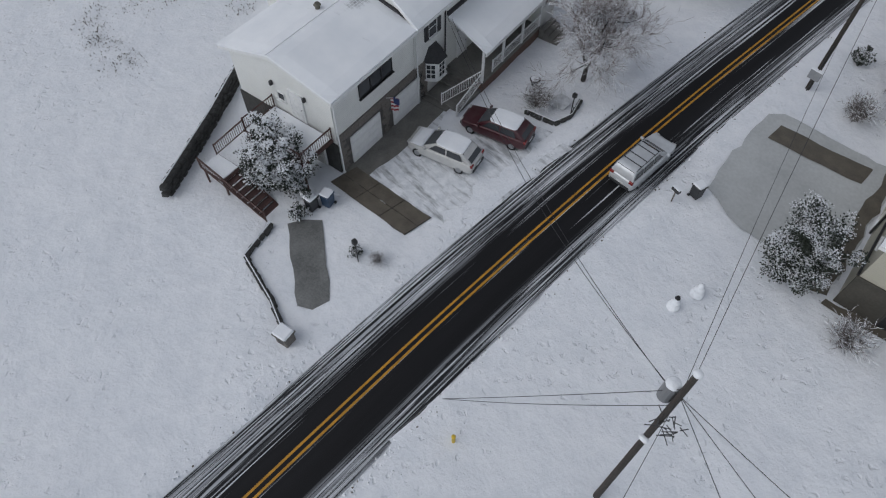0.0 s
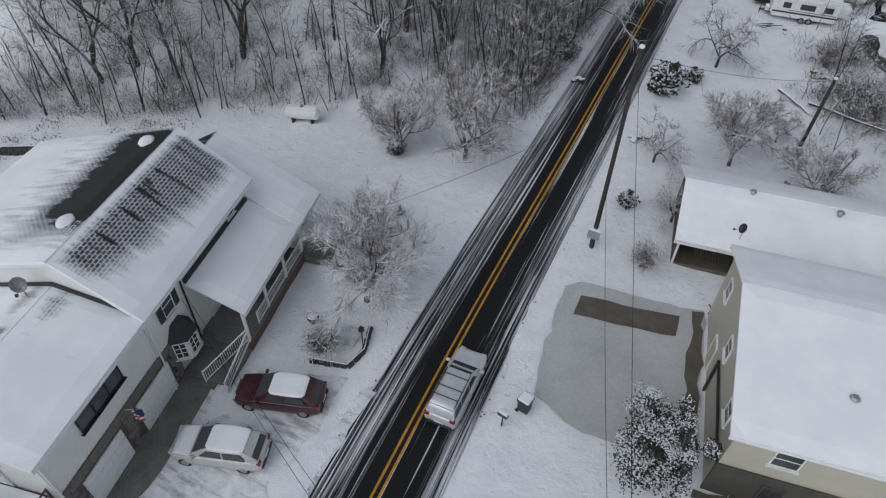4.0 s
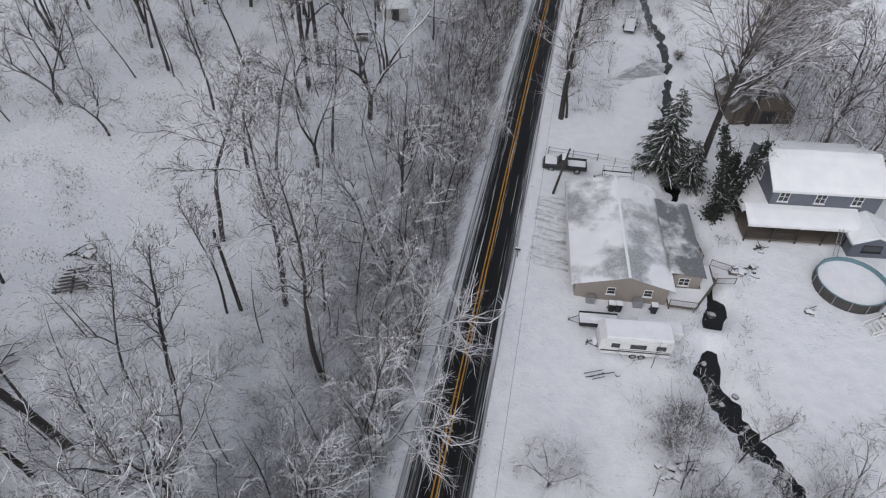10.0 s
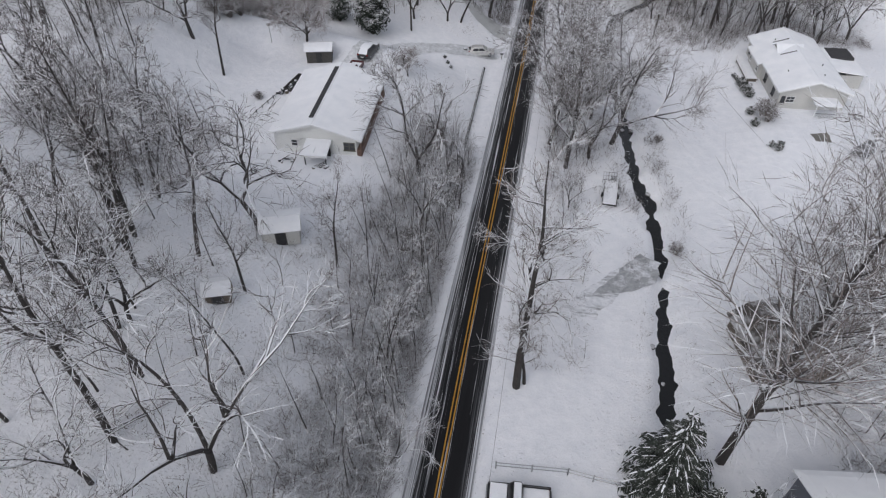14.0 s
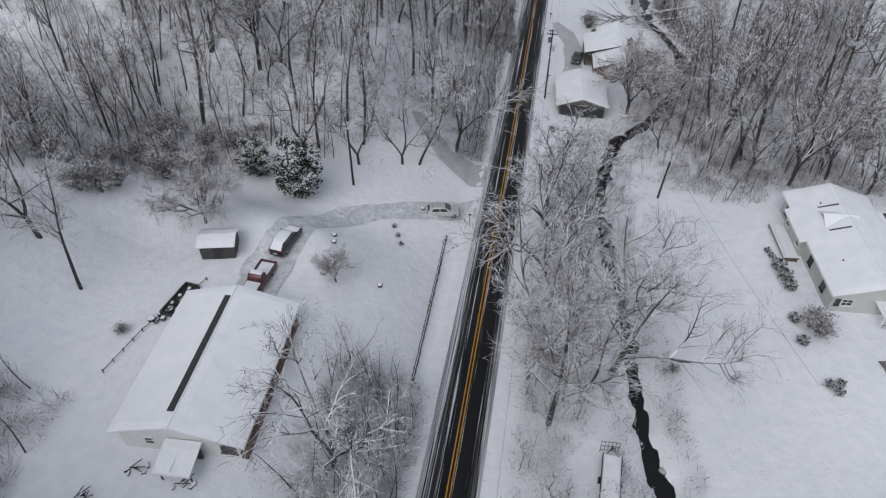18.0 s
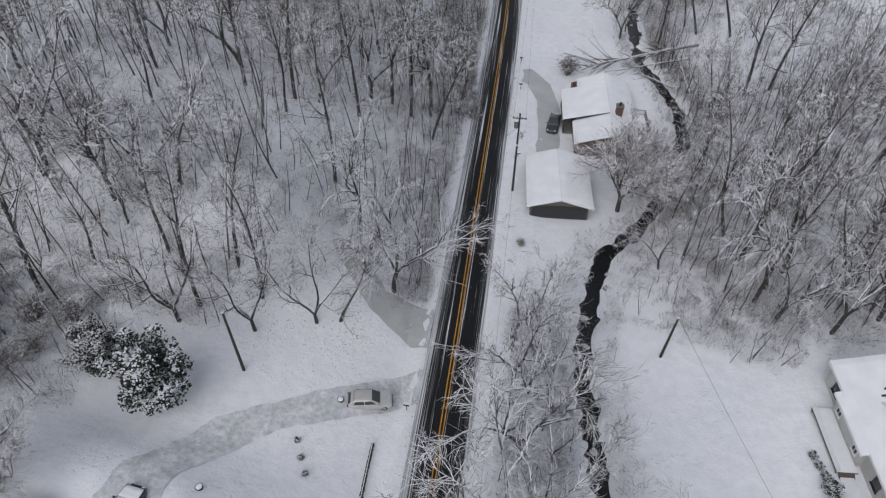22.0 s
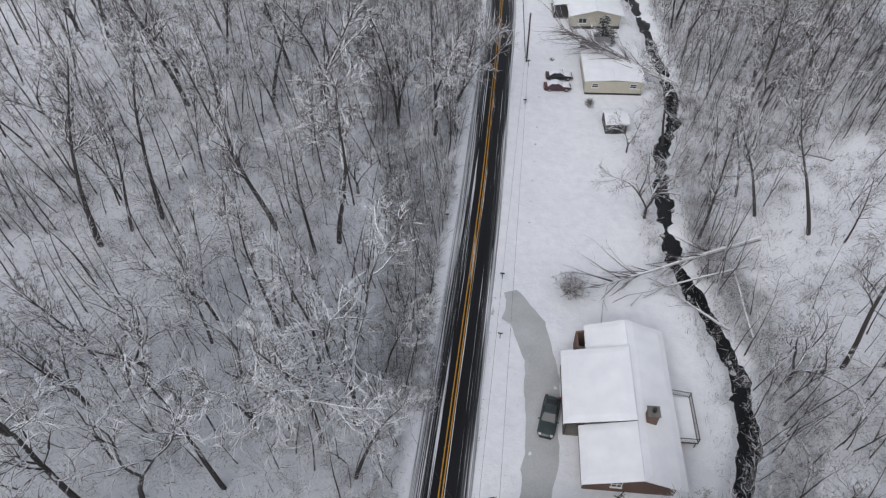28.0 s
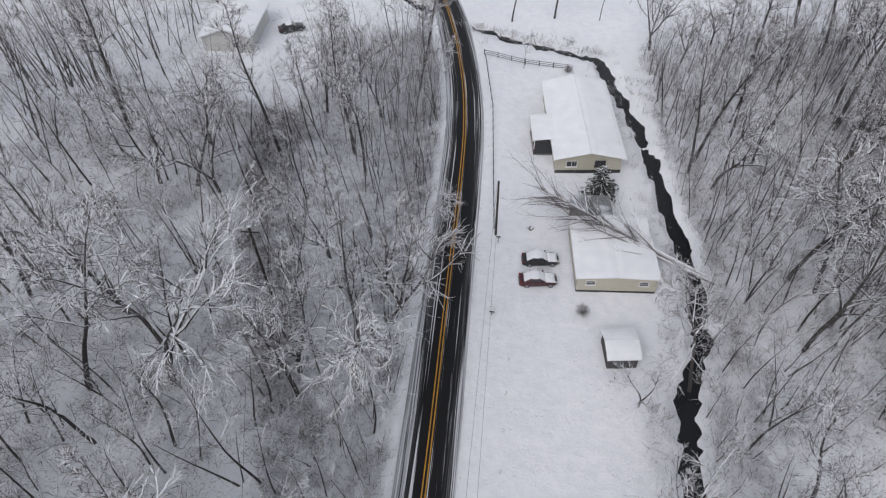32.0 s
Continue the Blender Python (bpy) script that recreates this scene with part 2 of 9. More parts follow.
def melt_roof():
    """Shingles whose courses show through thin snow in rows."""
    m, n, l, b = nodes_of("shingles_under_thin_snow")
    uv = n.new("ShaderNodeUVMap")
    uv.uv_map = "across_along"
    wave = n.new("ShaderNodeTexBrick")
    wave.inputs["Scale"].default_value = 1.0
    wave.inputs["Brick Width"].default_value, wave.inputs["Row Height"].default_value = 0.3, 0.18
    wave.inputs["Mortar Size"].default_value, wave.inputs["Mortar Smooth"].default_value = 0.036, 0.8
    wave.inputs["Color1"].default_value, wave.inputs["Color2"].default_value = (0.05, 0.05, 0.055, 1), (0.10, 0.10, 0.11, 1)
    wave.inputs["Mortar"].default_value = (0.60, 0.62, 0.65, 1)
    l.new(uv.outputs["UV"], wave.inputs["Vector"])
    at = n.new("ShaderNodeAttribute")
    at.attribute_name = "bare"
    # meltwater runs down the slope, so the edges of the thaw are drawn out that way
    mp = n.new("ShaderNodeMapping")
    mp.inputs["Scale"].default_value = (2.6, 0.45, 1)
    l.new(uv.outputs["UV"], mp.inputs["Vector"])
    run = n.new("ShaderNodeTexNoise")
    run.inputs["Scale"].default_value, run.inputs["Detail"].default_value = 1.0, 6
    l.new(mp.outputs["Vector"], run.inputs["Vector"])
    add = n.new("ShaderNodeMath")
    add.operation = "MULTIPLY_ADD"
    l.new(run.outputs["Fac"], add.inputs[0])
    add.inputs[1].default_value = 0.9
    l.new(at.outputs["Fac"], add.inputs[2])
    amount = maths(n, l, "SUBTRACT", add.outputs[0], 0.45)
    shown = ramp(n, l, amount, [(0.16, (0, 0, 0)), (0.62, (1, 1, 1))])
    snow = ramp(n, l, noise_node(n, l, 0.5), [(0.3, (0.76, 0.785, 0.815)), (0.7, (0.85, 0.865, 0.885))])
    wet = mix(n, l, ramp(n, l, amount, [(0.74, (0, 0, 0)), (0.86, (1, 1, 1))]), wave.outputs["Color"], (0.014, 0.014, 0.016))
    l.new(mix(n, l, shown, snow, wet), b.inputs["Base Color"])
    b.inputs["Roughness"].default_value = 0.8
    return m


def siding_material(name, colour, row=0.14):
    m, n, l, b = nodes_of(name)
    tc = n.new("ShaderNodeTexCoord")
    s = n.new("ShaderNodeSeparateXYZ")
    l.new(tc.outputs["Object"], s.inputs[0])
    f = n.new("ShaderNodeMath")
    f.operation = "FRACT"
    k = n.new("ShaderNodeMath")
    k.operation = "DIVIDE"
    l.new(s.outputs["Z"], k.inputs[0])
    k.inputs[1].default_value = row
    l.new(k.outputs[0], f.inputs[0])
    # darker foot on each course: the lap's shade line put into the colour
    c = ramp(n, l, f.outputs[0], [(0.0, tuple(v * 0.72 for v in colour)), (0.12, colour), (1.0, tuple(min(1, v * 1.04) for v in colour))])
    st = noise_node(n, l, 0.7, 5)
    l.new(mix(n, l, ramp(n, l, st, [(0.45, (0, 0, 0)), (0.8, (0.35, 0.35, 0.35))]), c, tuple(v * 0.7 for v in colour)), b.inputs["Base Color"])
    b.inputs["Roughness"].default_value = 0.55
    bump(n, l, b, f.outputs[0], 0.4, 0.02)
    return m


SNOW = snow_material()
GROUND = ground_material()
ROADMAT = road_material()
YELLOW = plain("worn_yellow_paint", (0.50, 0.25, 0.02), 0.6, vary=0.4, scale=1.2)
BARK = snowy("bark_with_snow", (0.036, 0.032, 0.031), 0.36, 0.6)
TWIG = snowy("twigs_with_snow", (0.085, 0.073, 0.071), 0.38, 0.75, ragged=0.3, scale=1.2)
FROST = snowy("frosted_twigs", (0.125, 0.108, 0.102), 0.3, 0.7, ragged=0.4, scale=1.5)
RIME = snowy("rimed_twigs", (0.17, 0.142, 0.136), 0.25, 0.65, ragged=0.4, scale=1.5)
PALEBARK = snowy("pale_bark_with_snow", (0.13, 0.12, 0.11), 0.45, 0.8)
BRUSH = snowy("brush_with_snow", (0.11, 0.095, 0.092), 0.3, 0.75, ragged=0.4, scale=0.8)
NEEDLE = snowy("needles_with_snow", (0.018, 0.024, 0.019), 1.05, 1.4, ragged=0.9, scale=2.2)
LEAFSNOW = snowy("evergreen_leaves_with_snow", (0.022, 0.03, 0.021), 0.9, 1.3, ragged=0.6, scale=1.5)
DRYLEAF = snowy("dead_leaves_with_snow", (0.075, 0.06, 0.05), 0.5, 1.0)
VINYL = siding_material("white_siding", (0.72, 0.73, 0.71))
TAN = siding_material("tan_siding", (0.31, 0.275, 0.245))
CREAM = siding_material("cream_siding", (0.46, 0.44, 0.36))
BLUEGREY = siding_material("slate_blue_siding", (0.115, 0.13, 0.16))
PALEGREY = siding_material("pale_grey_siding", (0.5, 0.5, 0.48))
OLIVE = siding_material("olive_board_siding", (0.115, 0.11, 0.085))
WHITE = plain("white_trim_paint", (0.74, 0.75, 0.75), 0.5, vary=0.12)
CONCRETE = plain("damp_concrete", (0.17, 0.165, 0.15), 0.75, vary=0.4, scale=0.8, bumpy=0.2)
STAINED = plain("stained_block_wall", (0.075, 0.07, 0.058), 0.85, vary=0.35, scale=0.6, bumpy=0.2)
MELTWATER = plain("thin_icy_slush", (0.46, 0.475, 0.475), 0.45, vary=0.2, scale=0.35, bumpy=0.1)
SLUSH = slush_material("icy_slush", 0.47)
WETICE = plain("wet_grey_ice", (0.175, 0.178, 0.172), 0.5, vary=0.5, scale=0.7, bumpy=0.2)
TRACKED = slush_material("tracked_snow", 0.66, (0.7, 4.0, 1.0))
GREYBOARD = plain("grey_boards", (0.07, 0.067, 0.063), 0.8, vary=0.4, scale=4)
PALESLUSH = slush_material("pale_packed_slush", 0.5, None, 1.6)
BROWNCON = plain("wet_bare_concrete", (0.115, 0.10, 0.078), 0.55, vary=0.4, scale=1.2)
STONE = plain("fieldstone", (0.17, 0.155, 0.14), 0.85, vary=0.45, scale=5)
MORTAR = plain("mortar", (0.10, 0.095, 0.09), 0.9)
DARKSTONE = plain("dark_stone", (0.05, 0.05, 0.048), 0.85, vary=0.5, scale=4)
BRICK = plain("brown_brick", (0.15, 0.095, 0.075), 0.85, vary=0.3, scale=6)
REDWOOD = plain("red_stained_wood", (0.075, 0.04, 0.035), 0.7, vary=0.3, scale=4)
WOOD = plain("weathered_wood", (0.13, 0.11, 0.09), 0.85, vary=0.35, scale=4)
POLEWOOD = plain("creosoted_pole_wood", (0.045, 0.038, 0.033), 0.85, vary=0.4, scale=5)
DARK = plain("dark_metal", (0.025, 0.025, 0.027), 0.5, vary=0.3)
BLACKPLASTIC = plain("dark_plastic", (0.03, 0.032, 0.036), 0.5, vary=0.3)
BLUEPLASTIC = plain("blue_plastic", (0.03, 0.06, 0.11), 0.5, vary=0.3)
GALV = plain("galvanised_metal", (0.36, 0.37, 0.38), 0.4, 0.6, vary=0.2)
SHINGLE = plain("dark_shingle", (0.045, 0.045, 0.048), 0.9, vary=0.3, scale=5, bumpy=0.3)
SHEDROOF = snow_roof("dusted_shed_shingles", (0.075, 0.068, 0.062), 0.1, 0.1, 1.5)
SNOWROOF = snow_roof("snow_on_roof", (0.3, 0.31, 0.32), 1.25)
PATCHROOF = snow_roof("patchy_snow_on_metal", (0.36, 0.375, 0.39), 0.36, 0.035, melt=0.75)
BAREROOF = snow_roof("thin_snow_on_metal", (0.17, 0.18, 0.185), 0.12, 0.06, 1.2)
MELTROOF = melt_roof()
RUBBER = plain("rubber", (0.015, 0.015, 0.016), 0.85)
REDPAINT = plain("red_cloth", (0.35, 0.04, 0.05), 0.7)
BLUECLOTH = plain("blue_cloth", (0.03, 0.05, 0.16), 0.7)
POOLBLUE = plain("pool_liner", (0.13, 0.24, 0.27), 0.5)
YELLOWPLASTIC = plain("yellow_plastic", (0.6, 0.42, 0.03), 0.5)
WATERDARK, _n, _l, _b = nodes_of("dark_creek_water")
_b.inputs["Base Color"].default_value = (0.012, 0.013, 0.014, 1)
_b.inputs["Roughness"].default_value = 0.18
_b.inputs["Specular IOR Level"].default_value = 0.35
bump(_n, _l, _b, noise_node(_n, _l, 2.5, 4), 0.5, 0.08)
GLASS, _n, _l, _b = nodes_of("window_glass")
_b.inputs["Base Color"].default_value = (0.05, 0.054, 0.06, 1)
_b.inputs["Roughness"].default_value = 0.12


def car_paint(name, colour):
    m, n, l, b = nodes_of(name)
    l.new(mix(n, l, ramp(n, l, noise_node(n, l, 2.0, 5), [(0.4, (0, 0, 0)), (0.75, (0.5, 0.5, 0.5))]), colour, tuple(c * 0.6 + 0.05 for c in colour)), b.inputs["Base Color"])
    b.inputs["Roughness"].default_value, b.inputs["Metallic"].default_value = 0.32, 0.25
    b.inputs["Coat Weight"].default_value = 0.4
    return m


SILVER = car_paint("silver_paint", (0.6, 0.62, 0.64))
PEARL = car_paint("pearl_paint", (0.55, 0.55, 0.54))
MAROON = car_paint("maroon_paint", (0.06, 0.012, 0.017))
BLACKPAINT = car_paint("black_paint", (0.02, 0.021, 0.023))
GREENPAINT = car_paint("dark_green_paint", (0.03, 0.045, 0.045))
GREYPAINT = car_paint("grey_paint", (0.16, 0.165, 0.17))
REDCAR = car_paint("red_paint", (0.085, 0.014, 0.018))
LAMPRED = plain("red_lamp_glass", (0.22, 0.02, 0.02), 0.25, vary=0.1, bumpy=0)
LAMPCLEAR = plain("clear_lamp_glass", (0.5, 0.5, 0.5), 0.15, vary=0.1, bumpy=0)


# ---- mesh helpers ----
def finish(name, me, mats, parent=None, label=""):
    for m in mats if isinstance(mats, (list, tuple)) else [mats]:
        me.materials.append(m)
    ob = new(name, me)
    if parent is not None:
        ob.parent = parent
    if label:
        ob["label"] = label
    return ob


def part(name, bm, mat, parent=None, label=""):
    """Links a bmesh as one mesh object under a thing or a part."""
    me = bpy.data.meshes.new(name)
    bm.normal_update()
    bm.to_mesh(me)
    bm.free()
    return finish(name, me, mat, parent, label)


def raw(name, verts, faces, mat, parent=None, label="", smooth=False):
    me = bpy.data.meshes.new(name)
    me.from_pydata(verts, [], faces)
    if smooth:
        me.shade_smooth()
    me.update()
    return finish(name, me, mat, parent, label)


def thing(name, m, label, category, group="", kind=""):
    ob = new(name)
    ob.empty_display_size = 0.3
    ob.matrix_world = m
    return tagged(ob, label, category, group, kind)


def box_in(bm, x0, y0, z0, x1, y1, z1, bevel=0.0, m=None):
    """Adds a box to a bmesh."""
    c = Matrix.Translation(((x0 + x1) / 2, (y0 + y1) / 2, (z0 + z1) / 2)) @ Matrix.Diagonal((abs(x1 - x0), abs(y1 - y0), abs(z1 - z0), 1))
    r = bmesh.ops.create_cube(bm, size=1, matrix=(m @ c) if m else c)
    if bevel:
        es = list({e for v in r["verts"] for e in v.link_edges})
        bmesh.ops.bevel(bm, geom=es, offset=bevel, segments=1, affect="EDGES", profile=0.5)


def box(name, x0, y0, z0, x1, y1, z1, mat, parent=None, label="", bevel=0.015, m=None):
    bm = bmesh.new()
    box_in(bm, x0, y0, z0, x1, y1, z1, bevel, m)
    return part(name, bm, mat, parent, label)


def prism(name, outline, h0, h1, mat, parent=None, label="", axis="z", bevel=0.0):
    """A flat outline pushed from h0 to h1 along an axis."""
    def at(a, b, h):
        return {"z": (a, b, h), "y": (a, h, b), "x": (h, a, b)}[axis]
    bm = bmesh.new()
    low = [bm.verts.new(at(a, b, h0)) for a, b in outline]
    high = [bm.verts.new(at(a, b, h1)) for a, b in outline]
    k = len(outline)
    bm.faces.new(low)
    bm.faces.new(high)
    for i in range(k):
        bm.faces.new((low[i], low[(i + 1) % k], high[(i + 1) % k], high[i]))
    bmesh.ops.recalc_face_normals(bm, faces=bm.faces)
    if bevel:
        bmesh.ops.bevel(bm, geom=list(bm.edges), offset=bevel, segments=2, affect="EDGES", profile=0.5)
    return part(name, bm, mat, parent, label)


def rod_in(bm, a, b, r0, r1=None, sides=8):
    a, b = Vector(a), Vector(b)
    d = b - a
    if d.length < 1e-6:
        return
    m = Matrix.Translation((a + b) / 2) @ d.to_track_quat("Z", "Y").to_matrix().to_4x4()
    bmesh.ops.create_cone(bm, cap_ends=True, segments=sides, radius1=r0, radius2=r0 if r1 is None else r1, depth=d.length, matrix=m)


def rod(name, a, b, r0, mat, parent=None, label="", r1=None, sides=8):
    bm = bmesh.new()
    rod_in(bm, a, b, r0, r1, sides)
    return part(name, bm, mat, parent, label)


def turned(degrees, x, y, z):
    return pose(x, y, z, 0, 0, degrees)


def blob(name, rx, ry, rz, mat, parent=None, label="", rough=0.12, seed=0, m=None, cut=None):
    """A rounded heap, rough all over."""
    bm = bmesh.new()
    bmesh.ops.create_icosphere(bm, subdivisions=3, radius=1)
    for v in bm.verts:
        k = 1 + rough * noise.noise(v.co * 1.7 + Vector((seed * 7.3, 0, 0))) + rough * 0.5 * noise.noise(v.co * 4 + Vector((0, seed * 3.1, 0)))
        v.co = Vector((v.co.x * rx * k, v.co.y * ry * k, v.co.z * rz * k))
        if cut is not None and v.co.z < cut:
            v.co.z = cut
    if m:
        bmesh.ops.transform(bm, matrix=m, verts=bm.verts)
    for f in bm.faces:
        f.smooth = True
    return part(name, bm, mat, parent, label)


# ---- lie of the land ----
ROAD = [(-60, 15.8), (-19, 12.45), (-13, 11.75), (-4, 11.15), (6, 10.6), (16, 10.2), (32, 10.05), (47, 9.75), (67, 9.4), (90, 9.1), (113, 8.7), (148, 8.45), (193, 8.0), (228, 7.5),
        (252, 7.2), (272, 6.85), (284, 6.35), (298, 5.9), (314, 5.4), (328, 4.6), (343, 2.2), (359, -1.4), (385, -10), (430, -30)]
RY, RX = [p[0] for p in ROAD], [p[1] for p in ROAD]
CREEK = [(46, 38), (41.3, 50), (40, 54), (39, 57.6), (37, 61.5), (33.8, 64.5), (32.6, 68), (32.2, 72), (33.4, 78), (32.6, 84), (30.5, 92), (29.7, 100), (29.4, 112), (29.9, 126), (29.7, 139), (28, 146.7), (26.8, 153),
         (26.2, 160), (25.3, 168), (24, 175), (23.2, 181), (22.4, 188), (22.7, 193), (23.7, 201), (25.8, 207), (29.5, 212), (34.5, 221), (38, 234), (38.3, 243), (36, 250), (33, 258), (32.4, 266), (32.4, 274),
         (32.6, 281), (35.4, 289), (36, 297), (34.2, 309), (32, 326), (29.2, 337), (26, 348), (18, 352), (9.7, 354), (3, 356.5), (-6, 362), (-20, 372)]


def road_x(y):
    return float(np.interp(y, RY, RX))


def ease(a, b, v):
    u = np.clip((v - a) / (b - a), 0, 1)
    return u * u * (3 - 2 * u)


CA = np.array(CREEK[:-1])
CB = np.array(CREEK[1:])


def creek_far(x, y):
    """How far points lie from the creek's middle."""
    x, y = np.asarray(x, float), np.asarray(y, float)
    best = np.full(x.shape, 1e9)
    for (ax, ay), (bx, by) in zip(CA, CB):
        dx, dy = bx - ax, by - ay
        u = np.clip(((x - ax) * dx + (y - ay) * dy) / (dx * dx + dy * dy), 0, 1)
        best = np.minimum(best, np.hypot(x - ax - u * dx, y - ay - u * dy))
    return best


def lie(x, y):
    """The ground's height, without the creek's bed."""
    x, y = np.asarray(x, float), np.asarray(y, float)
    rx = np.interp(y, RY, RX)
    d = rx - 5.5 - x
    hill = 19 * (1 - np.exp(-np.maximum(d, 0) / 24)) * ease(34, 50, y - 0.5 * np.minimum(x, 0))
    hill = hill * (1 - 0.5 * ease(160, 172, y) * (1 - ease(184, 198, y))) * (1 - 0.75 * ease(298, 330, y))
    hill = hill + 4.0 * ease(8, 18, d) * ease(184, 194, y) * (1 - ease(206, 230, y))
    pad = ease(112, 128, y) * (1 - ease(158, 172, y)) * (1 - ease(30, 46, -x))
    hill = hill * (1 - pad) + np.minimum(hill, 7.2) * pad
    e = x - (rx + 3.5)
    low = -0.9 * ease(0, 9, e)
    far = 14 * (1 - np.exp(-np.maximum(x - 40, 0) / 22)) * ease(196, 225, y) * (1 - 0.6 * ease(330, 360, y))
    rise = 1.2 * ease(40, 47, x) * ease(140, 160, y) * (1 - ease(192, 205, y))
    return hill + low + far + rise


def ground_z(x, y):
    return float(lie(x, y))


def seat(x, y, dz=0.0, turn=0.0):
    """A pose on the ground."""
    return turned(turn, x, y, ground_z(x, y) + dz)


def spread(a, b, fine, coarse, lo, hi):
    """Grid lines, close between a and b and wide outside."""
    mid = list(np.arange(a, b + 1e-6, fine))
    left, v, s = [], a, fine
    while v > lo:
        s = min(s * 1.5, coarse)
        v -= s
        left.append(v)
    right, v, s = [], b, fine
    while v < hi:
        s = min(s * 1.5, coarse)
        v += s
        right.append(v)
    return np.array(left[::-1] + mid + right)


def litter_at(x, y):
    """How much of the woods' floor shows through the snow."""
    rx = np.interp(y, RY, RX)
    left = ease(3, 7, rx - 3 - x) * ease(36, 42, y - 0.55 * np.minimum(x, 0))
    yard = ease(118, 128, y) * (1 - ease(178, 186, y)) * (1 - ease(42, 50, -x))
    left = left * (1 - yard)
    right = ease(36, 44, x) * ease(196, 210, y) + 0.7 * np.exp(-(creek_far(x, y) / 4.5) ** 2) + 0.8 * ease(50, 58, x) * ease(96, 106, y)
    field = 0.55 * (1 - ease(-30, -16, x)) * (1 - ease(22, 34, y))
    return np.clip(np.maximum(np.maximum(left, np.minimum(right, 1)), field), 0, 1)


def build_ground():
    gx, gy = spread(-60, 75, 0.75, 120, -1500, 1500), spread(-40, 372, 0.9, 120, -900, 2200)
    X, Y = np.meshgrid(gx, gy, indexing="xy")
    Z = lie(X, Y)
    rx = np.interp(Y, RY, RX)
    off = np.abs(X - rx)
    # uneven snow, a ploughed ridge beside the road, the creek's bed
    rough = np.array([noise.noise((a * 0.35, b * 0.35, 0)) for a, b in zip(X.ravel(), Y.ravel())]).reshape(X.shape)
    rough2 = np.array([noise.noise((a * 1.1, b * 1.1, 5)) for a, b in zip(X.ravel(), Y.ravel())]).reshape(X.shape)
    Z = Z + (0.10 * rough + 0.06 * rough2) * ease(3.4, 5, off)
    Z = Z + 0.14 * np.exp(-((off - 3.7) / 0.5) ** 2) * (1 + 0.8 * rough2)
    Z = Z - 1.5 * (1 - np.exp(-((Y - 74.4) / 1.15) ** 4)) * (1 - ease(0.4, 2.1, creek_far(X, Y) + 0.9 * rough + 0.5 * rough2 + 0.4 * ease(76, 84, Y) * (1 - ease(120, 205, Y))))
    Z = np.where(off < 3.2, -0.12, Z)
    ny, nx = X.shape
    verts = np.stack([X.ravel(), Y.ravel(), Z.ravel()], 1)
    idx = np.arange(nx * ny).reshape(ny, nx)
    faces = np.stack([idx[:-1, :-1].ravel(), idx[:-1, 1:].ravel(), idx[1:, 1:].ravel(), idx[1:, :-1].ravel()], 1)
    me = bpy.data.meshes.new("ground")
    me.from_pydata(verts.tolist(), [], faces.tolist())
    at = me.attributes.new("litter", "FLOAT", "POINT")
    at.data.foreach_set("value", litter_at(X, Y).ravel().astype(np.float32))
    me.shade_smooth()
    return tagged(finish("ground", me, GROUND), "snow-covered ground with leaf litter showing in the woods", "ground", kind="structure")


def ribbon(name, pts, offs, z, mat, label, category, close=0.0):
    """A strip that follows the road between two sideways offsets, with its own distances across and along."""
    verts, faces, uvs = [], [], []
    n = len(offs)
    for i, (x, y, nx, ny, s) in enumerate(pts):
        for o in offs:
            verts.append((x + nx * o, y + ny * o, z - close * abs(o)))
            uvs.append((o, s))
    for i in range(len(pts) - 1):
        for j in range(n - 1):
            faces.append((i * n + j, i * n + j + 1, (i + 1) * n + j + 1, (i + 1) * n + j))
    me = bpy.data.meshes.new(name)
    me.from_pydata(verts, [], faces)
    layer = me.uv_layers.new(name="across_along")
    for lp in me.loops:
        layer.data[lp.index].uv = uvs[lp.vertex_index]
    return tagged(finish(name, me, mat), label, category, kind="structure")


def road_points(step=1.5):
    ys = np.arange(-58, 429, step)
    knots = np.convolve(np.pad([road_x(y) for y in ys], 6, mode="reflect", reflect_type="odd"), np.ones(13) / 13, "valid")
    out, s = [], 0.0
    for i, y in enumerate(ys):
        j, k = max(0, i - 1), min(len(ys) - 1, i + 1)
        d = Vector((knots[k] - knots[j], ys[k] - ys[j])).normalized()
        out.append((float(knots[i]), float(y), d.y, -d.x, s))
        s += step
    return out


build_ground()
RP = road_points()
ribbon("road", RP, (-2.95, -2.0, 0, 2.0, 2.95), 0.03, ROADMAT, "wet black asphalt road with streaks of slush", "road", 0.012)
ribbon("lane_line", RP, (-0.24, -0.11), 0.036, YELLOW, "worn double yellow centre line on the road", "road marking")
ribbon("lane_line", RP, (0.11, 0.24), 0.036, YELLOW, "worn double yellow centre line on the road", "road marking")


def build_creek():
    pts = []
    for (ax, ay), (bx, by) in zip(CREEK[:-1], CREEK[1:]):
        for u in (0, 0.25, 0.5, 0.75):
            pts.append(Vector((ax + (bx - ax) * u, ay + (by - ay) * u)))
    verts, faces = [], []
    for i, p in enumerate(pts):
        d = (pts[min(i + 1, len(pts) - 1)] - pts[max(i - 1, 0)]).normalized()
        w = 1.9
        z = ground_z(p.x, p.y) - 1.05
        verts += [(p.x - d.y * w, p.y + d.x * w, z), (p.x + d.y * w, p.y - d.x * w, z)]
        if i:
            k = 2 * i
            faces.append((k - 2, k - 1, k + 1, k))
    tagged(raw("creek_water", verts, faces, WATERDARK), "dark open water of a narrow creek", "water", kind="structure")


build_creek()


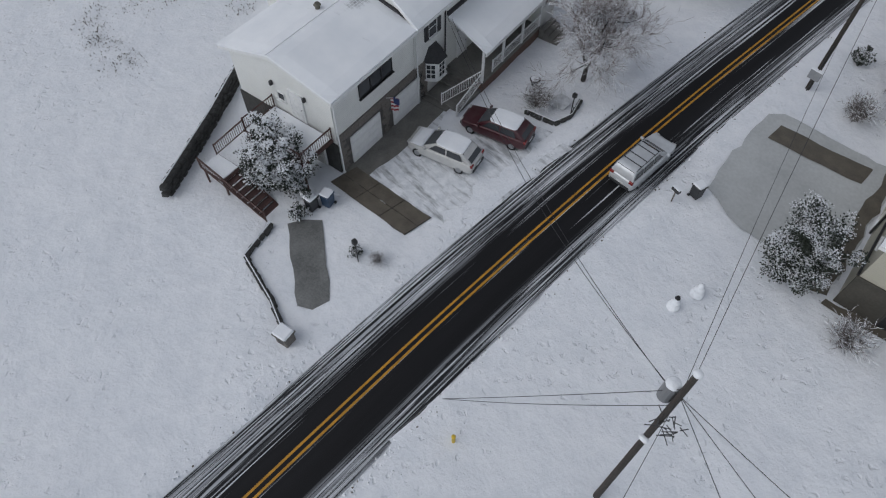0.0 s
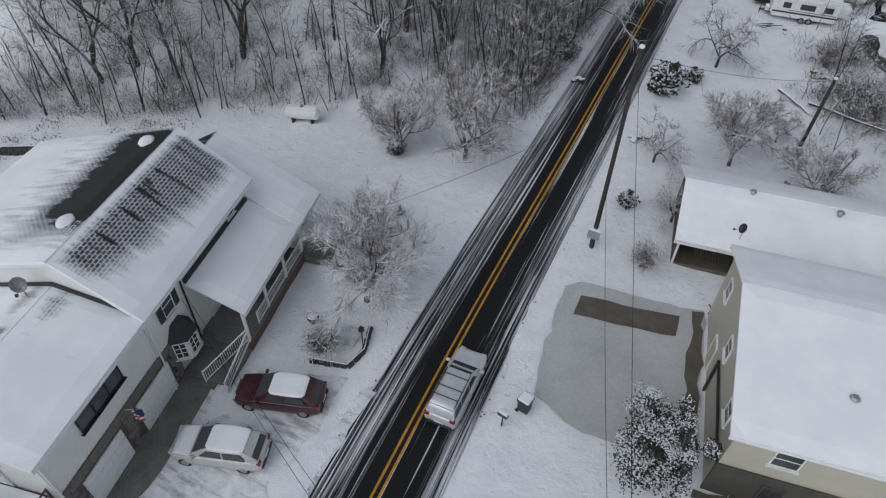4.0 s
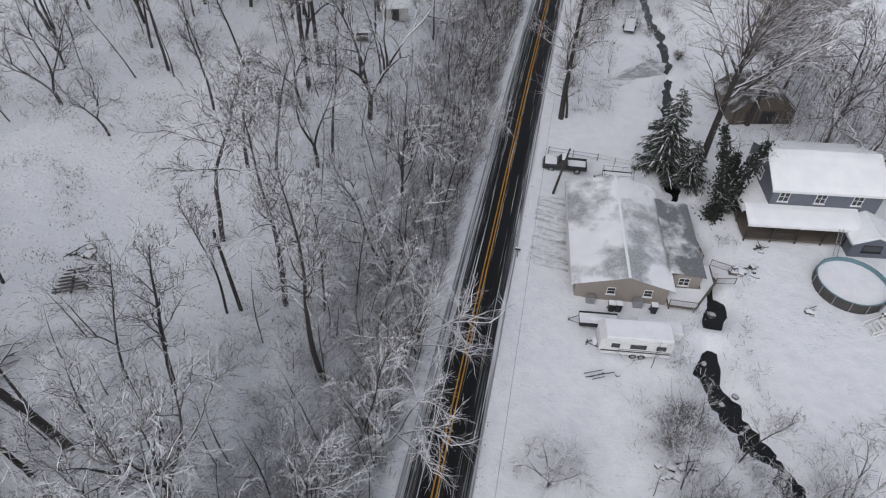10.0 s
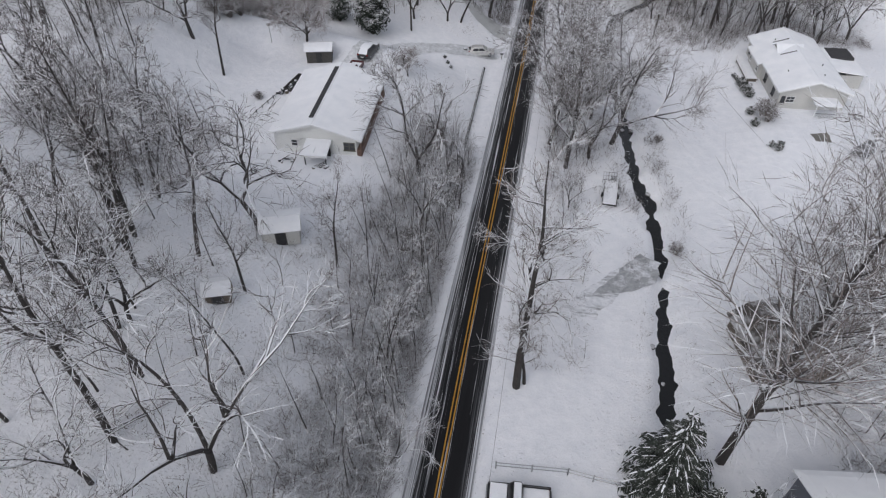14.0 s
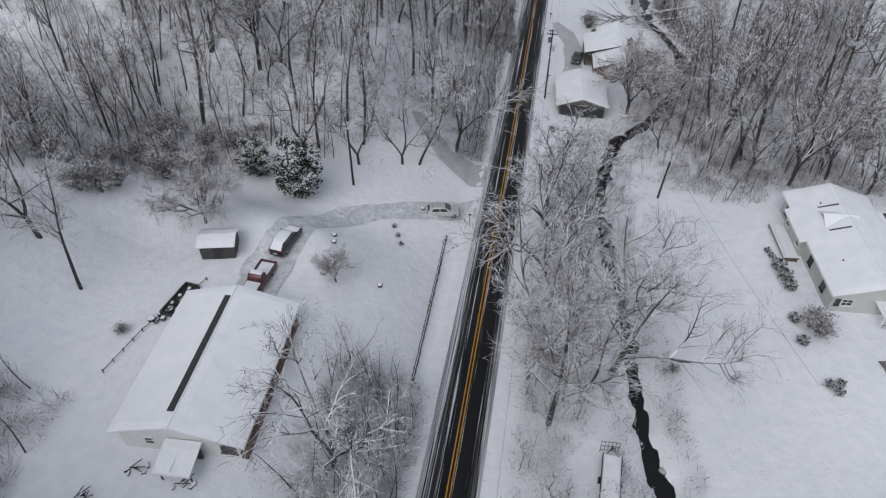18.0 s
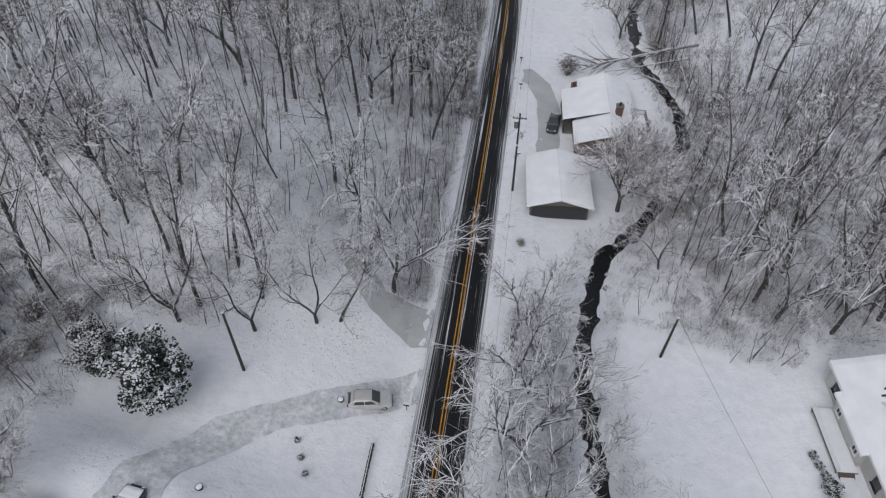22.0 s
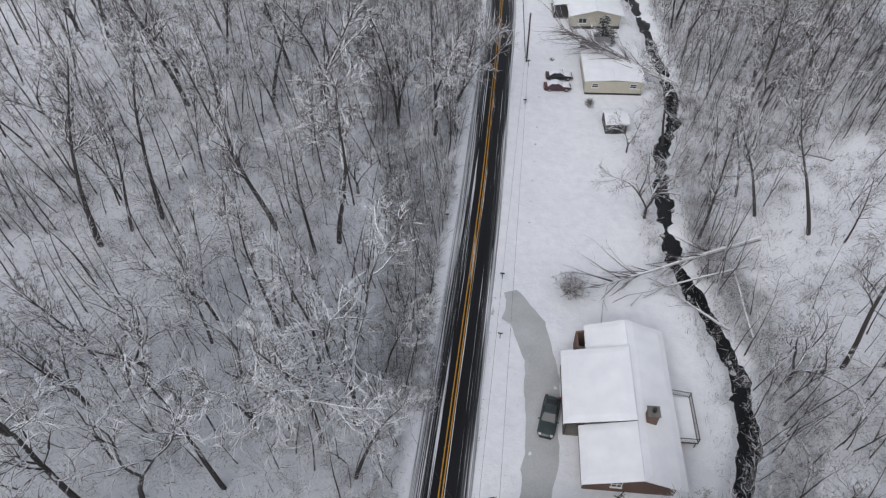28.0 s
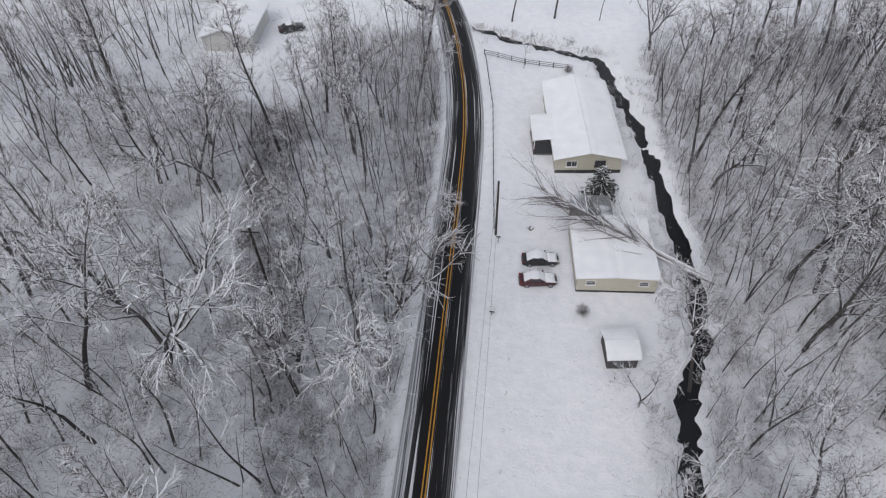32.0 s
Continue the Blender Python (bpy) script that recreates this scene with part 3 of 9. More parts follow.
def sheet(name, outline, mat, label, category, dz=0.05, rim=0.3, seed=1):
    """A patch of paving that lies on the ground, with an uneven edge."""
    pts = []
    for i, (ax, ay) in enumerate(outline):
        bx, by = outline[(i + 1) % len(outline)]
        k = max(1, int(math.hypot(bx - ax, by - ay) / 0.8))
        for j in range(k):
            u = j / k
            x, y = ax + (bx - ax) * u, ay + (by - ay) * u
            pts.append((x + rim * noise.noise((x * 0.9, y * 0.9, seed)), y + rim * noise.noise((x * 0.9, y * 0.9, seed + 9))))
    bm = bmesh.new()
    f = bm.faces.new([bm.verts.new((x, y, 0)) for x, y in pts])
    bmesh.ops.triangulate(bm, faces=[f])
    for _ in range(2):
        bmesh.ops.subdivide_edges(bm, edges=[e for e in bm.edges if e.calc_length() > 1.2], cuts=1, use_grid_fill=False)
        bmesh.ops.triangulate(bm, faces=bm.faces)
    for v in bm.verts:
        v.co.z = ground_z(v.co.x, v.co.y) + dz
    bmesh.ops.recalc_face_normals(bm, faces=bm.faces)
    if sum(f.normal.z for f in bm.faces) < 0:
        bmesh.ops.reverse_faces(bm, faces=bm.faces)
    return tagged(part(name, bm, mat), label, category, kind="structure")


# ---- building parts ----
FACE = {"S": 0, "E": 90, "N": 180, "W": 270}


def placed(ob, x, y, z, face):
    ob.matrix_local = pose(x, y, z, 0, 0, FACE[face] if isinstance(face, str) else face)
    return ob


def window(parent, x, y0, z, w, h, face, bars=(1, 1), frame_mat=None, label=""):
    """A framed window whose outer face stands a little proud of the wall at x, y; z is its middle."""
    fm = frame_mat or WHITE
    t = 0.055
    bm = bmesh.new()
    rings = []
    for y in (-0.06, 0.04):
        for k in (t, 0.0):
            rings.append([bm.verts.new((sx * (w / 2 + k), y, sz * (h / 2 + k))) for sx, sz in ((-1, -1), (1, -1), (1, 1), (-1, 1))])
    for p, q in ((0, 1), (1, 3), (3, 2), (2, 0)):
        for i in range(4):
            bm.faces.new((rings[p][i], rings[p][(i + 1) % 4], rings[q][(i + 1) % 4], rings[q][i]))
    bmesh.ops.recalc_face_normals(bm, faces=bm.faces)
    ob = placed(part("window", bm, fm, parent, label), x, y0, z, face)
    for i in range(bars[0]):
        c = -w / 2 + w * (i + 1) / (bars[0] + 1)
        box("muntin", c - 0.025, -0.045, -h / 2, c + 0.025, -0.0, h / 2, fm, ob, bevel=0)
    for i in range(bars[1]):
        c = -h / 2 + h * (i + 1) / (bars[1] + 1)
        box("muntin", -w / 2, -0.043, c - 0.025, w / 2, -0.0, c + 0.025, fm, ob, bevel=0)
    box("pane", -w / 2, -0.02, -h / 2, w / 2, 0.02, h / 2, GLASS, ob, bevel=0)
    box("sill", -w / 2 - 0.14, -0.14, -h / 2 - 0.15, w / 2 + 0.14, 0.0, -h / 2 - 0.09, fm, ob, bevel=0)
    return ob


def door(parent, x, y, z, w, h, face, mat=None, name="door", label=""):
    bm = bmesh.new()
    box_in(bm, -w / 2, -0.05, 0, w / 2, 0.03, h, 0.01)
    for i in range(2):
        for j in range(3):
            cx, cz = (-0.25 + 0.5 * i) * w, h * (0.18 + 0.3 * j)
            box_in(bm, cx - 0.17 * w, -0.07, cz - 0.1 * h, cx + 0.17 * w, -0.04, cz + 0.1 * h, 0.01)
    ob = placed(part(name, bm, mat or WHITE, parent, label), x, y, z, face)
    bm = bmesh.new()
    box_in(bm, -w / 2 - 0.1, -0.07, 0, -w / 2, 0.03, h + 0.1)
    box_in(bm, w / 2, -0.07, 0, w / 2 + 0.1, 0.03, h + 0.1)
    box_in(bm, -w / 2, -0.07, h, w / 2, 0.03, h + 0.1)
    part("door_frame", bm, WHITE if mat is not DARK else GREYBOARD, ob)
    rod("handle", (w * 0.4, -0.12, h * 0.48), (w * 0.4, -0.05, h * 0.48), 0.035, GALV, ob)
    return ob


def garage_door(parent, x, y, z, w, h, face):
    ob = placed(box("garage_door", -w / 2, -0.02, 0, w / 2, 0.04, h, WHITE, parent, "white sectional garage door"), x, y, z, face)
    for i in range(4):
        bm = bmesh.new()
        z0 = h * i / 4
        box_in(bm, -w / 2 + 0.02, -0.06, z0 + 0.015, w / 2 - 0.02, -0.015, z0 + h / 4 - 0.015, 0.012)
        for j in range(4):
            cx = -w / 2 + w * (j + 0.5) / 4
            box_in(bm, cx - w * 0.1, -0.075, z0 + h * 0.06, cx + w * 0.1, -0.055, z0 + h * 0.19, 0.008)
        part("panel", bm, WHITE, ob)
    return ob


def wall_ring(parent, x0, y0, x1, y1, z0, z1, mat, t=0.22, gable=None, ridge_x=None, ridge_z=None, east_z=None, west_z=None):
    """Four walls with thickness; gable walls stand at y0 and y1 and reach the ridge."""
    zw, ze = west_z or z1, east_z or z1
    names = []
    if ridge_x is None:
        names.append(box("wall", x0, y0, z0, x1, y0 + t, z1, mat, parent))
        names.append(box("wall", x0, y1 - t, z0, x1, y1, z1, mat, parent))
    else:
        poly = [(x0, z0), (x1, z0), (x1, ze), (ridge_x, ridge_z), (x0, zw)]
        names.append(prism("wall", poly, y0, y0 + t, mat, parent, axis="y"))
        names.append(prism("wall", poly, y1 - t, y1, mat, parent, axis="y"))
    names.append(box("wall", x0, y0 + t, z0, x0 + t, y1 - t, zw, mat, parent))
    names.append(box("wall", x1 - t, y0 + t, z0, x1, y1 - t, ze, mat, parent))
    return names


def slope(parent, a, b, y0, y1, mat, thick=0.24, name="roof_slope", label="", bare=None, fascia=True, skew=0.0):
    """A slab of roof between the line at a = (x, z) and that at b, from y0 to y1, with softened edges like settled snow."""
    (xa, za), (xb, zb) = a, b
    run = Vector((xb - xa, 0, zb - za))
    nrm = Vector((-run.z, 0, run.x)).normalized()
    if nrm.z < 0:
        nrm = -nrm
    L = run.length
    nu, nv = max(2, int(L / 0.7)), max(2, int((y1 - y0) / 0.7))
    verts, faces, uvs, shown = [], [], [], []
    for layer in (1, 0):
        for i in range(nu + 1):
            for j in range(nv + 1):
                u, v = i / nu, j / nv
                p = Vector((xa, 0, za)) + run * u
                y = y0 + (y1 - y0) * v + skew * u
                edge = min(u * L, (1 - u) * L, v * (y1 - y0), (1 - v) * (y1 - y0))
                h = thick * layer * (0.55 + 0.45 * min(1, edge / 0.5)) + layer * 0.03 * noise.noise((p.x * 0.8, y * 0.8, za))
                q = p + nrm * h
                verts.append((q.x, y, q.z))
                uvs.append((y, u * L))
                shown.append(bare(u, v) if (bare and layer) else 0.0)
    s = (nu + 1) * (nv + 1)
    at = lambda i, j, k: k * s + i * (nv + 1) + j
    up = ((xb - xa) * (y1 - y0)) > 0
    for i in range(nu):
        for j in range(nv):
            q = (at(i, j, 0), at(i + 1, j, 0), at(i + 1, j + 1, 0), at(i, j + 1, 0))
            faces.append(q if up else q[::-1])
    for i in range(nu):
        faces += [(at(i, 0, 0), at(i, 0, 1), at(i + 1, 0, 1), at(i + 1, 0, 0)), (at(i + 1, nv, 0), at(i + 1, nv, 1), at(i, nv, 1), at(i, nv, 0))]
    for j in range(nv):
        faces += [(at(0, j + 1, 0), at(0, j + 1, 1), at(0, j, 1), at(0, j, 0)), (at(nu, j, 0), at(nu, j, 1), at(nu, j + 1, 1), at(nu, j + 1, 0))]
    faces.append((at(0, 0, 1), at(0, nv, 1), at(nu, nv, 1), at(nu, 0, 1)))
    me = bpy.data.meshes.new(name)
    me.from_pydata(verts, [], faces)
    lay = me.uv_layers.new(name="across_along")
    for lp in me.loops:
        lay.data[lp.index].uv = uvs[lp.vertex_index]
    if bare:
        atb = me.attributes.new("bare", "FLOAT", "POINT")
        atb.data.foreach_set("value", np.array(shown, np.float32))
    ob = finish(name, me, mat, parent, label)
    if fascia:
        bm = bmesh.new()
        for (x, z, yy0, yy1) in ((xb, zb, y0 + skew, y1 + skew),):
            box_in(bm, x - 0.04, yy0, z - 0.2, x + 0.04, yy1, z - 0.01)
        part("gutter", bm, WHITE, ob)
    return ob


def gable_roof(parent, xw, xe, y0, y1, zw, ze, xr, zr, mat, east_mat=None, **kw):
    slope(parent, (xr, zr), (xw, zw), y0, y1, mat, **kw)
    slope(parent, (xr, zr), (xe, ze), y0, y1, east_mat or mat, **kw)
    # barge boards
    for y in (y0 + 0.02, y1 - 0.06):
        prism("barge_board", [(xw, zw - 0.2), (xr, zr - 0.2), (xe, ze - 0.2), (xe, ze - 0.005), (xr, zr - 0.005), (xw, zw - 0.005)], y, y + 0.04, WHITE, parent, axis="y")


def railing(parent, a, b, h=0.95, mat=None, gap=0.14, top=0.05, name="railing"):
    """A rail with balusters between two points of its foot."""
    a, b = Vector(a), Vector(b)
    bm = bmesh.new()
    up = Vector((0, 0, 1))
    rod_in(bm, a + up * h, b + up * h, top, sides=4)
    rod_in(bm, a + up * 0.12, b + up * 0.12, top * 0.7, sides=4)
    ob = part(name, bm, mat or WHITE, parent)
    n = max(1, int((b - a).length / gap))
    for i in range(n + 1):
        p = a + (b - a) * (i / n)
        big = i in (0, n)
        rod("post" if big else "baluster", p + up * (0.0 if big else 0.12), p + up * (h + (0.08 if big else 0)), 0.055 if big else 0.02, mat or WHITE, ob, sides=4)
    return ob


def steps(parent, x, y, z, w, n, rise, tread, face, mat, name="step"):
    """Steps that go down from z at x, y towards the face."""
    hold = placed(box("stair_stringer", -w / 2, -0.06, -0.1, w / 2, 0, 0, mat, parent, bevel=0), x, y, z, face)
    for i in range(n):
        box(name, -w / 2, -(i + 1) * tread, -(i + 1) * rise - 0.06, w / 2, -i * tread + 0.02, -(i + 1) * rise, mat, hold)
    for s in (-1, 1):
        prism("stringer", [(0, -0.05), (-n * tread, -n * rise - 0.05), (-n * tread, -n * rise - 0.22), (0, -0.3)], s * w / 2 - 0.03, s * w / 2 + 0.03, mat, hold, axis="x")
    return hold


def stone_facing(parent, x, y0, y1, z0, z1, holes, seed=3):
    """Uneven stones set on a wall that faces east, each one a piece."""
    rng = random.Random(seed)
    shapes = []
    for k in range(6):
        bm = bmesh.new()
        box_in(bm, -0.5, -0.5, -0.5, 0.5, 0.5, 0.5)
        for v in bm.verts:
            v.co += Vector((rng.uniform(-.1, .1), rng.uniform(-.14, .14), rng.uniform(-.14, .14)))
        me = bpy.data.meshes.new("stone")
        bmesh.ops.bevel(bm, geom=list(bm.edges), offset=0.06, segments=1, affect="EDGES")
        bm.to_mesh(me)
        bm.free()
        me.materials.append(STONE)
        shapes.append(me)
    back = box("stone_facing", x - 0.1, y0, z0, x, y1, z1, MORTAR, parent, "grey fieldstone facing")
    z = z0
    while z < z1 - 0.08:
        h = rng.uniform(0.2, 0.36)
        y = y0
        while y < y1 - 0.1:
            w = min(rng.uniform(0.25, 0.6), y1 - y)
            cy, cz = y + w / 2, min(z + h / 2, z1 - h / 2)
            if not any(a - w / 2 < cy < b + w / 2 and c - h / 2 < cz < d + h / 2 for a, b, c, d in holes):
                ob = new("stone", rng.choice(shapes))
                ob.parent = back
                ob.matrix_local = Matrix.Translation((x + 0.02, cy, cz)) @ Matrix.Diagonal((0.12, w * 0.94, h * 0.94, 1))
            y += w
        z += h
    return back


def roof_vent(parent, x, y, z, mat=None):
    bm = bmesh.new()
    rod_in(bm, (0, 0, -0.3), (0, 0, 0.3), 0.15, sides=12)
    rod_in(bm, (0, 0, 0.3), (0, 0, 0.42), 0.24, 0.14, sides=12)
    ob = part("roof_vent", bm, mat or GALV, parent)
    ob.location = (x, y, z)
    return ob


def dish(x, y, z, turn, label="grey satellite dish on a bent arm on the roof", size=1.0, mat=None):
    ob = thing("satellite_dish", turned(turn, x, y, z) @ Matrix.Scale(size, 4), label, "satellite dish")
    rod("mast", (0, 0, -0.3), (0, 0, 0.7), 0.03, GALV, ob)
    bm = bmesh.new()
    bmesh.ops.create_uvsphere(bm, u_segments=16, v_segments=8, radius=0.55)
    bmesh.ops.delete(bm, geom=[v for v in bm.verts if v.co.z > -0.36], context="VERTS")
    bmesh.ops.solidify(bm, geom=bm.faces[:], thickness=0.02)
    bmesh.ops.transform(bm, matrix=Matrix.Translation((0, -0.48, 1.0)) @ Matrix.Rotation(radians(62), 4, "X"), verts=bm.verts)
    part("reflector", bm, mat or GREYPAINT, ob)
    rod("feed_arm", (0, -0.1, 0.6), (0, -0.75, 0.75), 0.02, GALV, ob)
    box("feed_horn", -0.06, -0.85, 0.7, 0.06, -0.72, 0.85, DARK, ob)
    return ob


# ---- the white house with two garage doors ----
def white_garage_house():
    h = thing("house", turned(11.9, 0.1, -5.1, 0), "white-sided two-storey house with stone-faced garages and snowy roofs", "house")
    # low wing: garages below, rooms above
    wall_ring(h, -8.7, 0.4, -0.55, 8.0, -0.2, 6.25, VINYL, ridge_x=-4.6, ridge_z=7.3, east_z=6.25, west_z=6.0)
    # upper block
    wall_ring(h, -14.0, 8.02, -0.5, 18.6, -0.2, 6.3, VINYL, ridge_x=-3.9, ridge_z=9.2, east_z=6.25, west_z=6.2)

    def soft(a, b, x):
        return float(ease(a, b, x))

    def bare_front(u, v):
        return 0.74 * soft(0.0, 0.08, u) * (1 - soft(0.5, 0.95, u + 0.35 * (1 - v) ** 2)) * soft(0.0, 0.06, v) * (1 - soft(0.93, 1.0, v))

    def bare_back(u, v):
        core = (1 - soft(0.16, 0.42, u)) * soft(0.1, 0.34, v) * (1 - soft(0.94, 1.0, v))
        return 0.85 * core + 0.26 * (1 - soft(0.45, 0.8, u)) * soft(0.02, 0.1, v)

    def bare_wing(u, v):
        return 0.5 * soft(0.45, 0.9, v) * (1 - soft(0.1, 0.4, u)) * soft(0.0, 0.05, u)

    slope(h, (-3.9, 9.35), (0.05, 6.45), 7.7, 18.9, MELTROOF, bare=bare_front, label="front roof slope with shingle courses showing through thin snow")
    slope(h, (-3.9, 9.35), (-14.4, 6.25), 7.7, 18.9, MELTROOF, bare=bare_back, label="back roof slope with a bare wet dark patch near the ridge")
    for y in (7.72, 18.84):
        prism("barge_board", [(-14.4, 6.05), (-3.9, 9.15), (0.05, 6.25), (0.05, 6.44), (-3.9, 9.34), (-14.4, 6.24)], y, y + 0.04, WHITE, h, axis="y")
    for y in (10.4, 17.3):
        blob("vent_cap", 0.42, 0.5, 0.2, SNOW, h, m=Matrix.Translation((-4.9, y, 9.36)), seed=int(y))
    gable_roof(h, -9.15, 0.0, 0.0, 8.0, 5.95, 6.35, -4.6, 7.35, MELTROOF, bare=bare_wing)
    # dark strips model bare roofing together with the shade along the wall joint
    for (x0, z0), (x1, z1) in (((-9.0, 6.0), (-4.6, 7.36)), ((-4.6, 7.36), (-0.1, 6.4))):
        prism("roof_flashing", [(x0, z0 + 0.12), (x1, z1 + 0.12), (x1, z1 + 0.30), (x0, z0 + 0.30)], 7.86, 8.01, SHINGLE, h, "strip of bare roofing and shade where roof meets wall", axis="y")
    roof_vent(h, -5.2, 4.9, 7.35, OLIVE)
    # same along the porch: bare roofing and joint shade in one dark piece
    prism("roof_flashing", [(-0.5, 5.08), (-0.3, 4.99), (-0.3, 5.25), (-0.5, 5.34)], 11.5, 18.5, SHINGLE, h, "strip of bare roofing and shade where porch roof meets wall", axis="y")
    # north wing and the porch in front of it
    wall_ring(h, -8.6, 18.62, -0.2, 21.6, -0.2, 3.6, VINYL, ridge_x=-3.7, ridge_z=6.7, east_z=4.8, west_z=3.6)
    slope(h, (-0.35, 5.0), (2.75, 3.55), 11.4, 18.6, SNOWROOF, label="porch roof under snow")
    slope(h, (-3.7, 7.0), (2.75, 3.55), 18.6, 22.0, SNOWROOF)
    slope(h, (-3.7, 7.0), (-9.2, 3.6), 18.6, 22.0, MELTROOF, bare=lambda u, v: 0.9 if u < 0.5 else 0.2)
    wall_ring(h, -0.2, 19.2, 2.2, 21.6, -0.2, 3.5, VINYL)
    window(h, 2.2, 20.4, 2.6, 1.0, 0.7, "E")
    box("porch_floor", -0.5, 11.6, 0.75, 2.5, 19.2, 0.95, CONCRETE, h)
    bm = bmesh.new()
    box_in(bm, 2.3, 11.6, -0.2, 2.45, 19.2, 0.75)
    box_in(bm, -0.4, 11.55, -0.2, 2.45, 11.7, 0.75)
    part("porch_skirt", bm, BRICK, h)
    for y in (11.7, 14.2, 16.7, 19.1):
        box("porch_post", 2.3, y - 0.08, 0.95, 2.46, y + 0.08, 3.5, WHITE, h)
    railing(h, (2.4, 12.9, 0.95), (2.4, 19.0, 0.95))
    railing(h, (1.0, 8.9, 0.15), (2.4, 11.7, 0.95))
    railing(h, (2.45, 8.6, 0.1), (2.45, 11.6, 0.9))
    box("porch_walk", -0.4, 9.0, -0.2, 2.4, 11.6, 0.3, CONCRETE, h)
    for i in range(3):
        box("step", -0.4, 10.5 + i * 0.33, 0.3 + 0.0, 1.6, 11.6, 0.3 + 0.2 * (i + 1), CONCRETE, h)
    for i in range(2):
        box("step", -0.4, 8.6 - 0.35 * i, -0.2, 1.6, 9.1 - 0.35 * i, 0.15 - 0.14 * i, CONCRETE, h)
    for i in range(4):
        box("step", 2.5 + 0.4 * i, 19.0, -0.1, 2.9 + 0.4 * i, 20.8, 0.75 - 0.19 * i, CONCRETE, h)
    door(h, -0.45, 13.2, 0.95, 0.95, 2.05, "E")
    window(h, -0.45, 15.6, 2.1, 1.6, 1.2, "E", (2, 1))
    # front: stone below, garage doors, windows above
    stone_facing(h, -0.5, 0.5, 9.2, -0.2, 3.05, [(1.35, 4.35, -1, 2.35), (5.45, 8.45, -1, 2.35)])
    garage_door(h, -0.46, 2.85, -0.05, 2.85, 2.3, "E")
    garage_door(h, -0.46, 6.95, -0.05, 2.85, 2.3, "E")
    for i, y in enumerate((3.25, 4.27, 5.29)):
        window(h, -0.5, y, 5.0, 0.9, 0.95, "E", (0, 0), DARK)
    window(h, -0.48, 9.9, 5.2, 0.8, 1.3, "E", (0, 1))
    for y in (9.25, 10.55):
        box("shutter", -0.5, y - 0.2, 4.5, -0.4, y + 0.2, 5.9, BLACKPLASTIC, h)
    window(h, -0.48, 16.8, 5.7, 0.7, 0.6, "E", (0, 0))
    # bay window with a small hipped roof
    bay = [(-0.5, 9.0), (0.25, 9.45), (0.25, 10.35), (-0.5, 10.8)]
    b = prism("bay_window", bay, 1.35, 2.95, WHITE, h, "white bay window with a dark hipped roof")
    for (x0, y0), (x1, y1) in zip(bay[:-1], bay[1:]):
        a = math.degrees(math.atan2(y1 - y0, x1 - x0))
        window(b, (x0 + x1) / 2, (y0 + y1) / 2, 2.2, math.hypot(x1 - x0, y1 - y0) - 0.3, 1.1, a, (1, 2))
    bm = bmesh.new()
    low = [bm.verts.new(v) for v in ((-0.5, 8.85, 2.95), (0.4, 9.4, 2.95), (0.4, 10.4, 2.95), (-0.5, 10.95, 2.95))]
    top = [bm.verts.new(v) for v in ((-0.5, 9.5, 3.85), (-0.5, 10.3, 3.85))]
    bm.faces.new((low[0], low[1], top[0]))
    bm.faces.new((low[1], low[2], top[1], top[0]))
    bm.faces.new((low[2], low[3], top[1]))
    bm.faces.new((low[0], top[0], top[1], low[3]))
    bm.faces.new(low[::-1])
    bmesh.ops.recalc_face_normals(bm, faces=bm.faces)
    part("bay_roof", bm, SHINGLE, b)
    # south gable: door, deck and stairs
    door(h, -3.4, 0.38, 2.95, 0.95, 2.05, "S")
    window(h, -4.7, 0.4, 4.1, 0.5, 0.5, "S", (0, 0))
    prism("stone_base", [(-8.75, 0.3), (-0.5, 0.3), (-0.5, 0.42), (-8.75, 0.42)], -0.2, 2.5, DARKSTONE, h)
    door(h, -2.3, 0.28, 0.0, 1.2, 2.0, "S", PALEGREY)
    for y in (0.42, 8.1):
        rod("downspout", (-0.35, y, 0.1), (-0.35, y, 6.2), 0.05, WHITE, h)
    rod("downspout", (-0.4, 11.2, 0.4), (-0.4, 11.2, 6.2), 0.05, DARK, h)
    for x, z in ((-2.6, 5.0), (-5.3, 4.9)):
        box("wall_lamp", x - 0.08, 0.2, z - 0.15, x + 0.08, 0.4, z + 0.15, DARK, h)
    d = box("deck", -5.6, -2.3, 2.65, -0.75, 0.36, 2.85, REDWOOD, h, "red-stained timber deck under snow")
    box("deck_snow", -5.5, -2.2, 2.85, -0.85, 0.3, 2.95, SNOW, d, bevel=0.03)
    for x in (-5.4, -3.1, -0.9):
        rod("deck_post", (x, -2.2, -0.1), (x, -2.2, 2.65), 0.08, REDWOOD, d, sides=4)
    for a, c in (((-0.8, -2.25, 2.85), (-0.8, 0.3, 2.85)), ((-4.2, -2.25, 2.85), (-0.8, -2.25, 2.85)), ((-5.55, 0.3, 2.85), (-5.55, -2.2, 2.85))):
        railing(d, a, c, 0.95, REDWOOD, 0.16, 0.06)
    steps(d, -4.9, -2.3, 2.75, 1.3, 7, 0.19, 0.27, 200, REDWOOD)
    box("landing", -6.8, -5.2, 1.2, -4.9, -3.8, 1.35, REDWOOD, d)
    box("landing_snow", -6.75, -5.15, 1.35, -5.0, -3.85, 1.43, SNOW, d, bevel=0.02)
    for x, y in ((-6.7, -5.1), (-6.7, -3.9), (-5.0, -5.1)):
        rod("landing_post", (x, y, -0.1), (x, y, 1.2), 0.07, REDWOOD, d, sides=4)
    steps(d, -4.9, -4.5, 1.3, 1.3, 7, 0.185, 0.42, "E", REDWOOD)
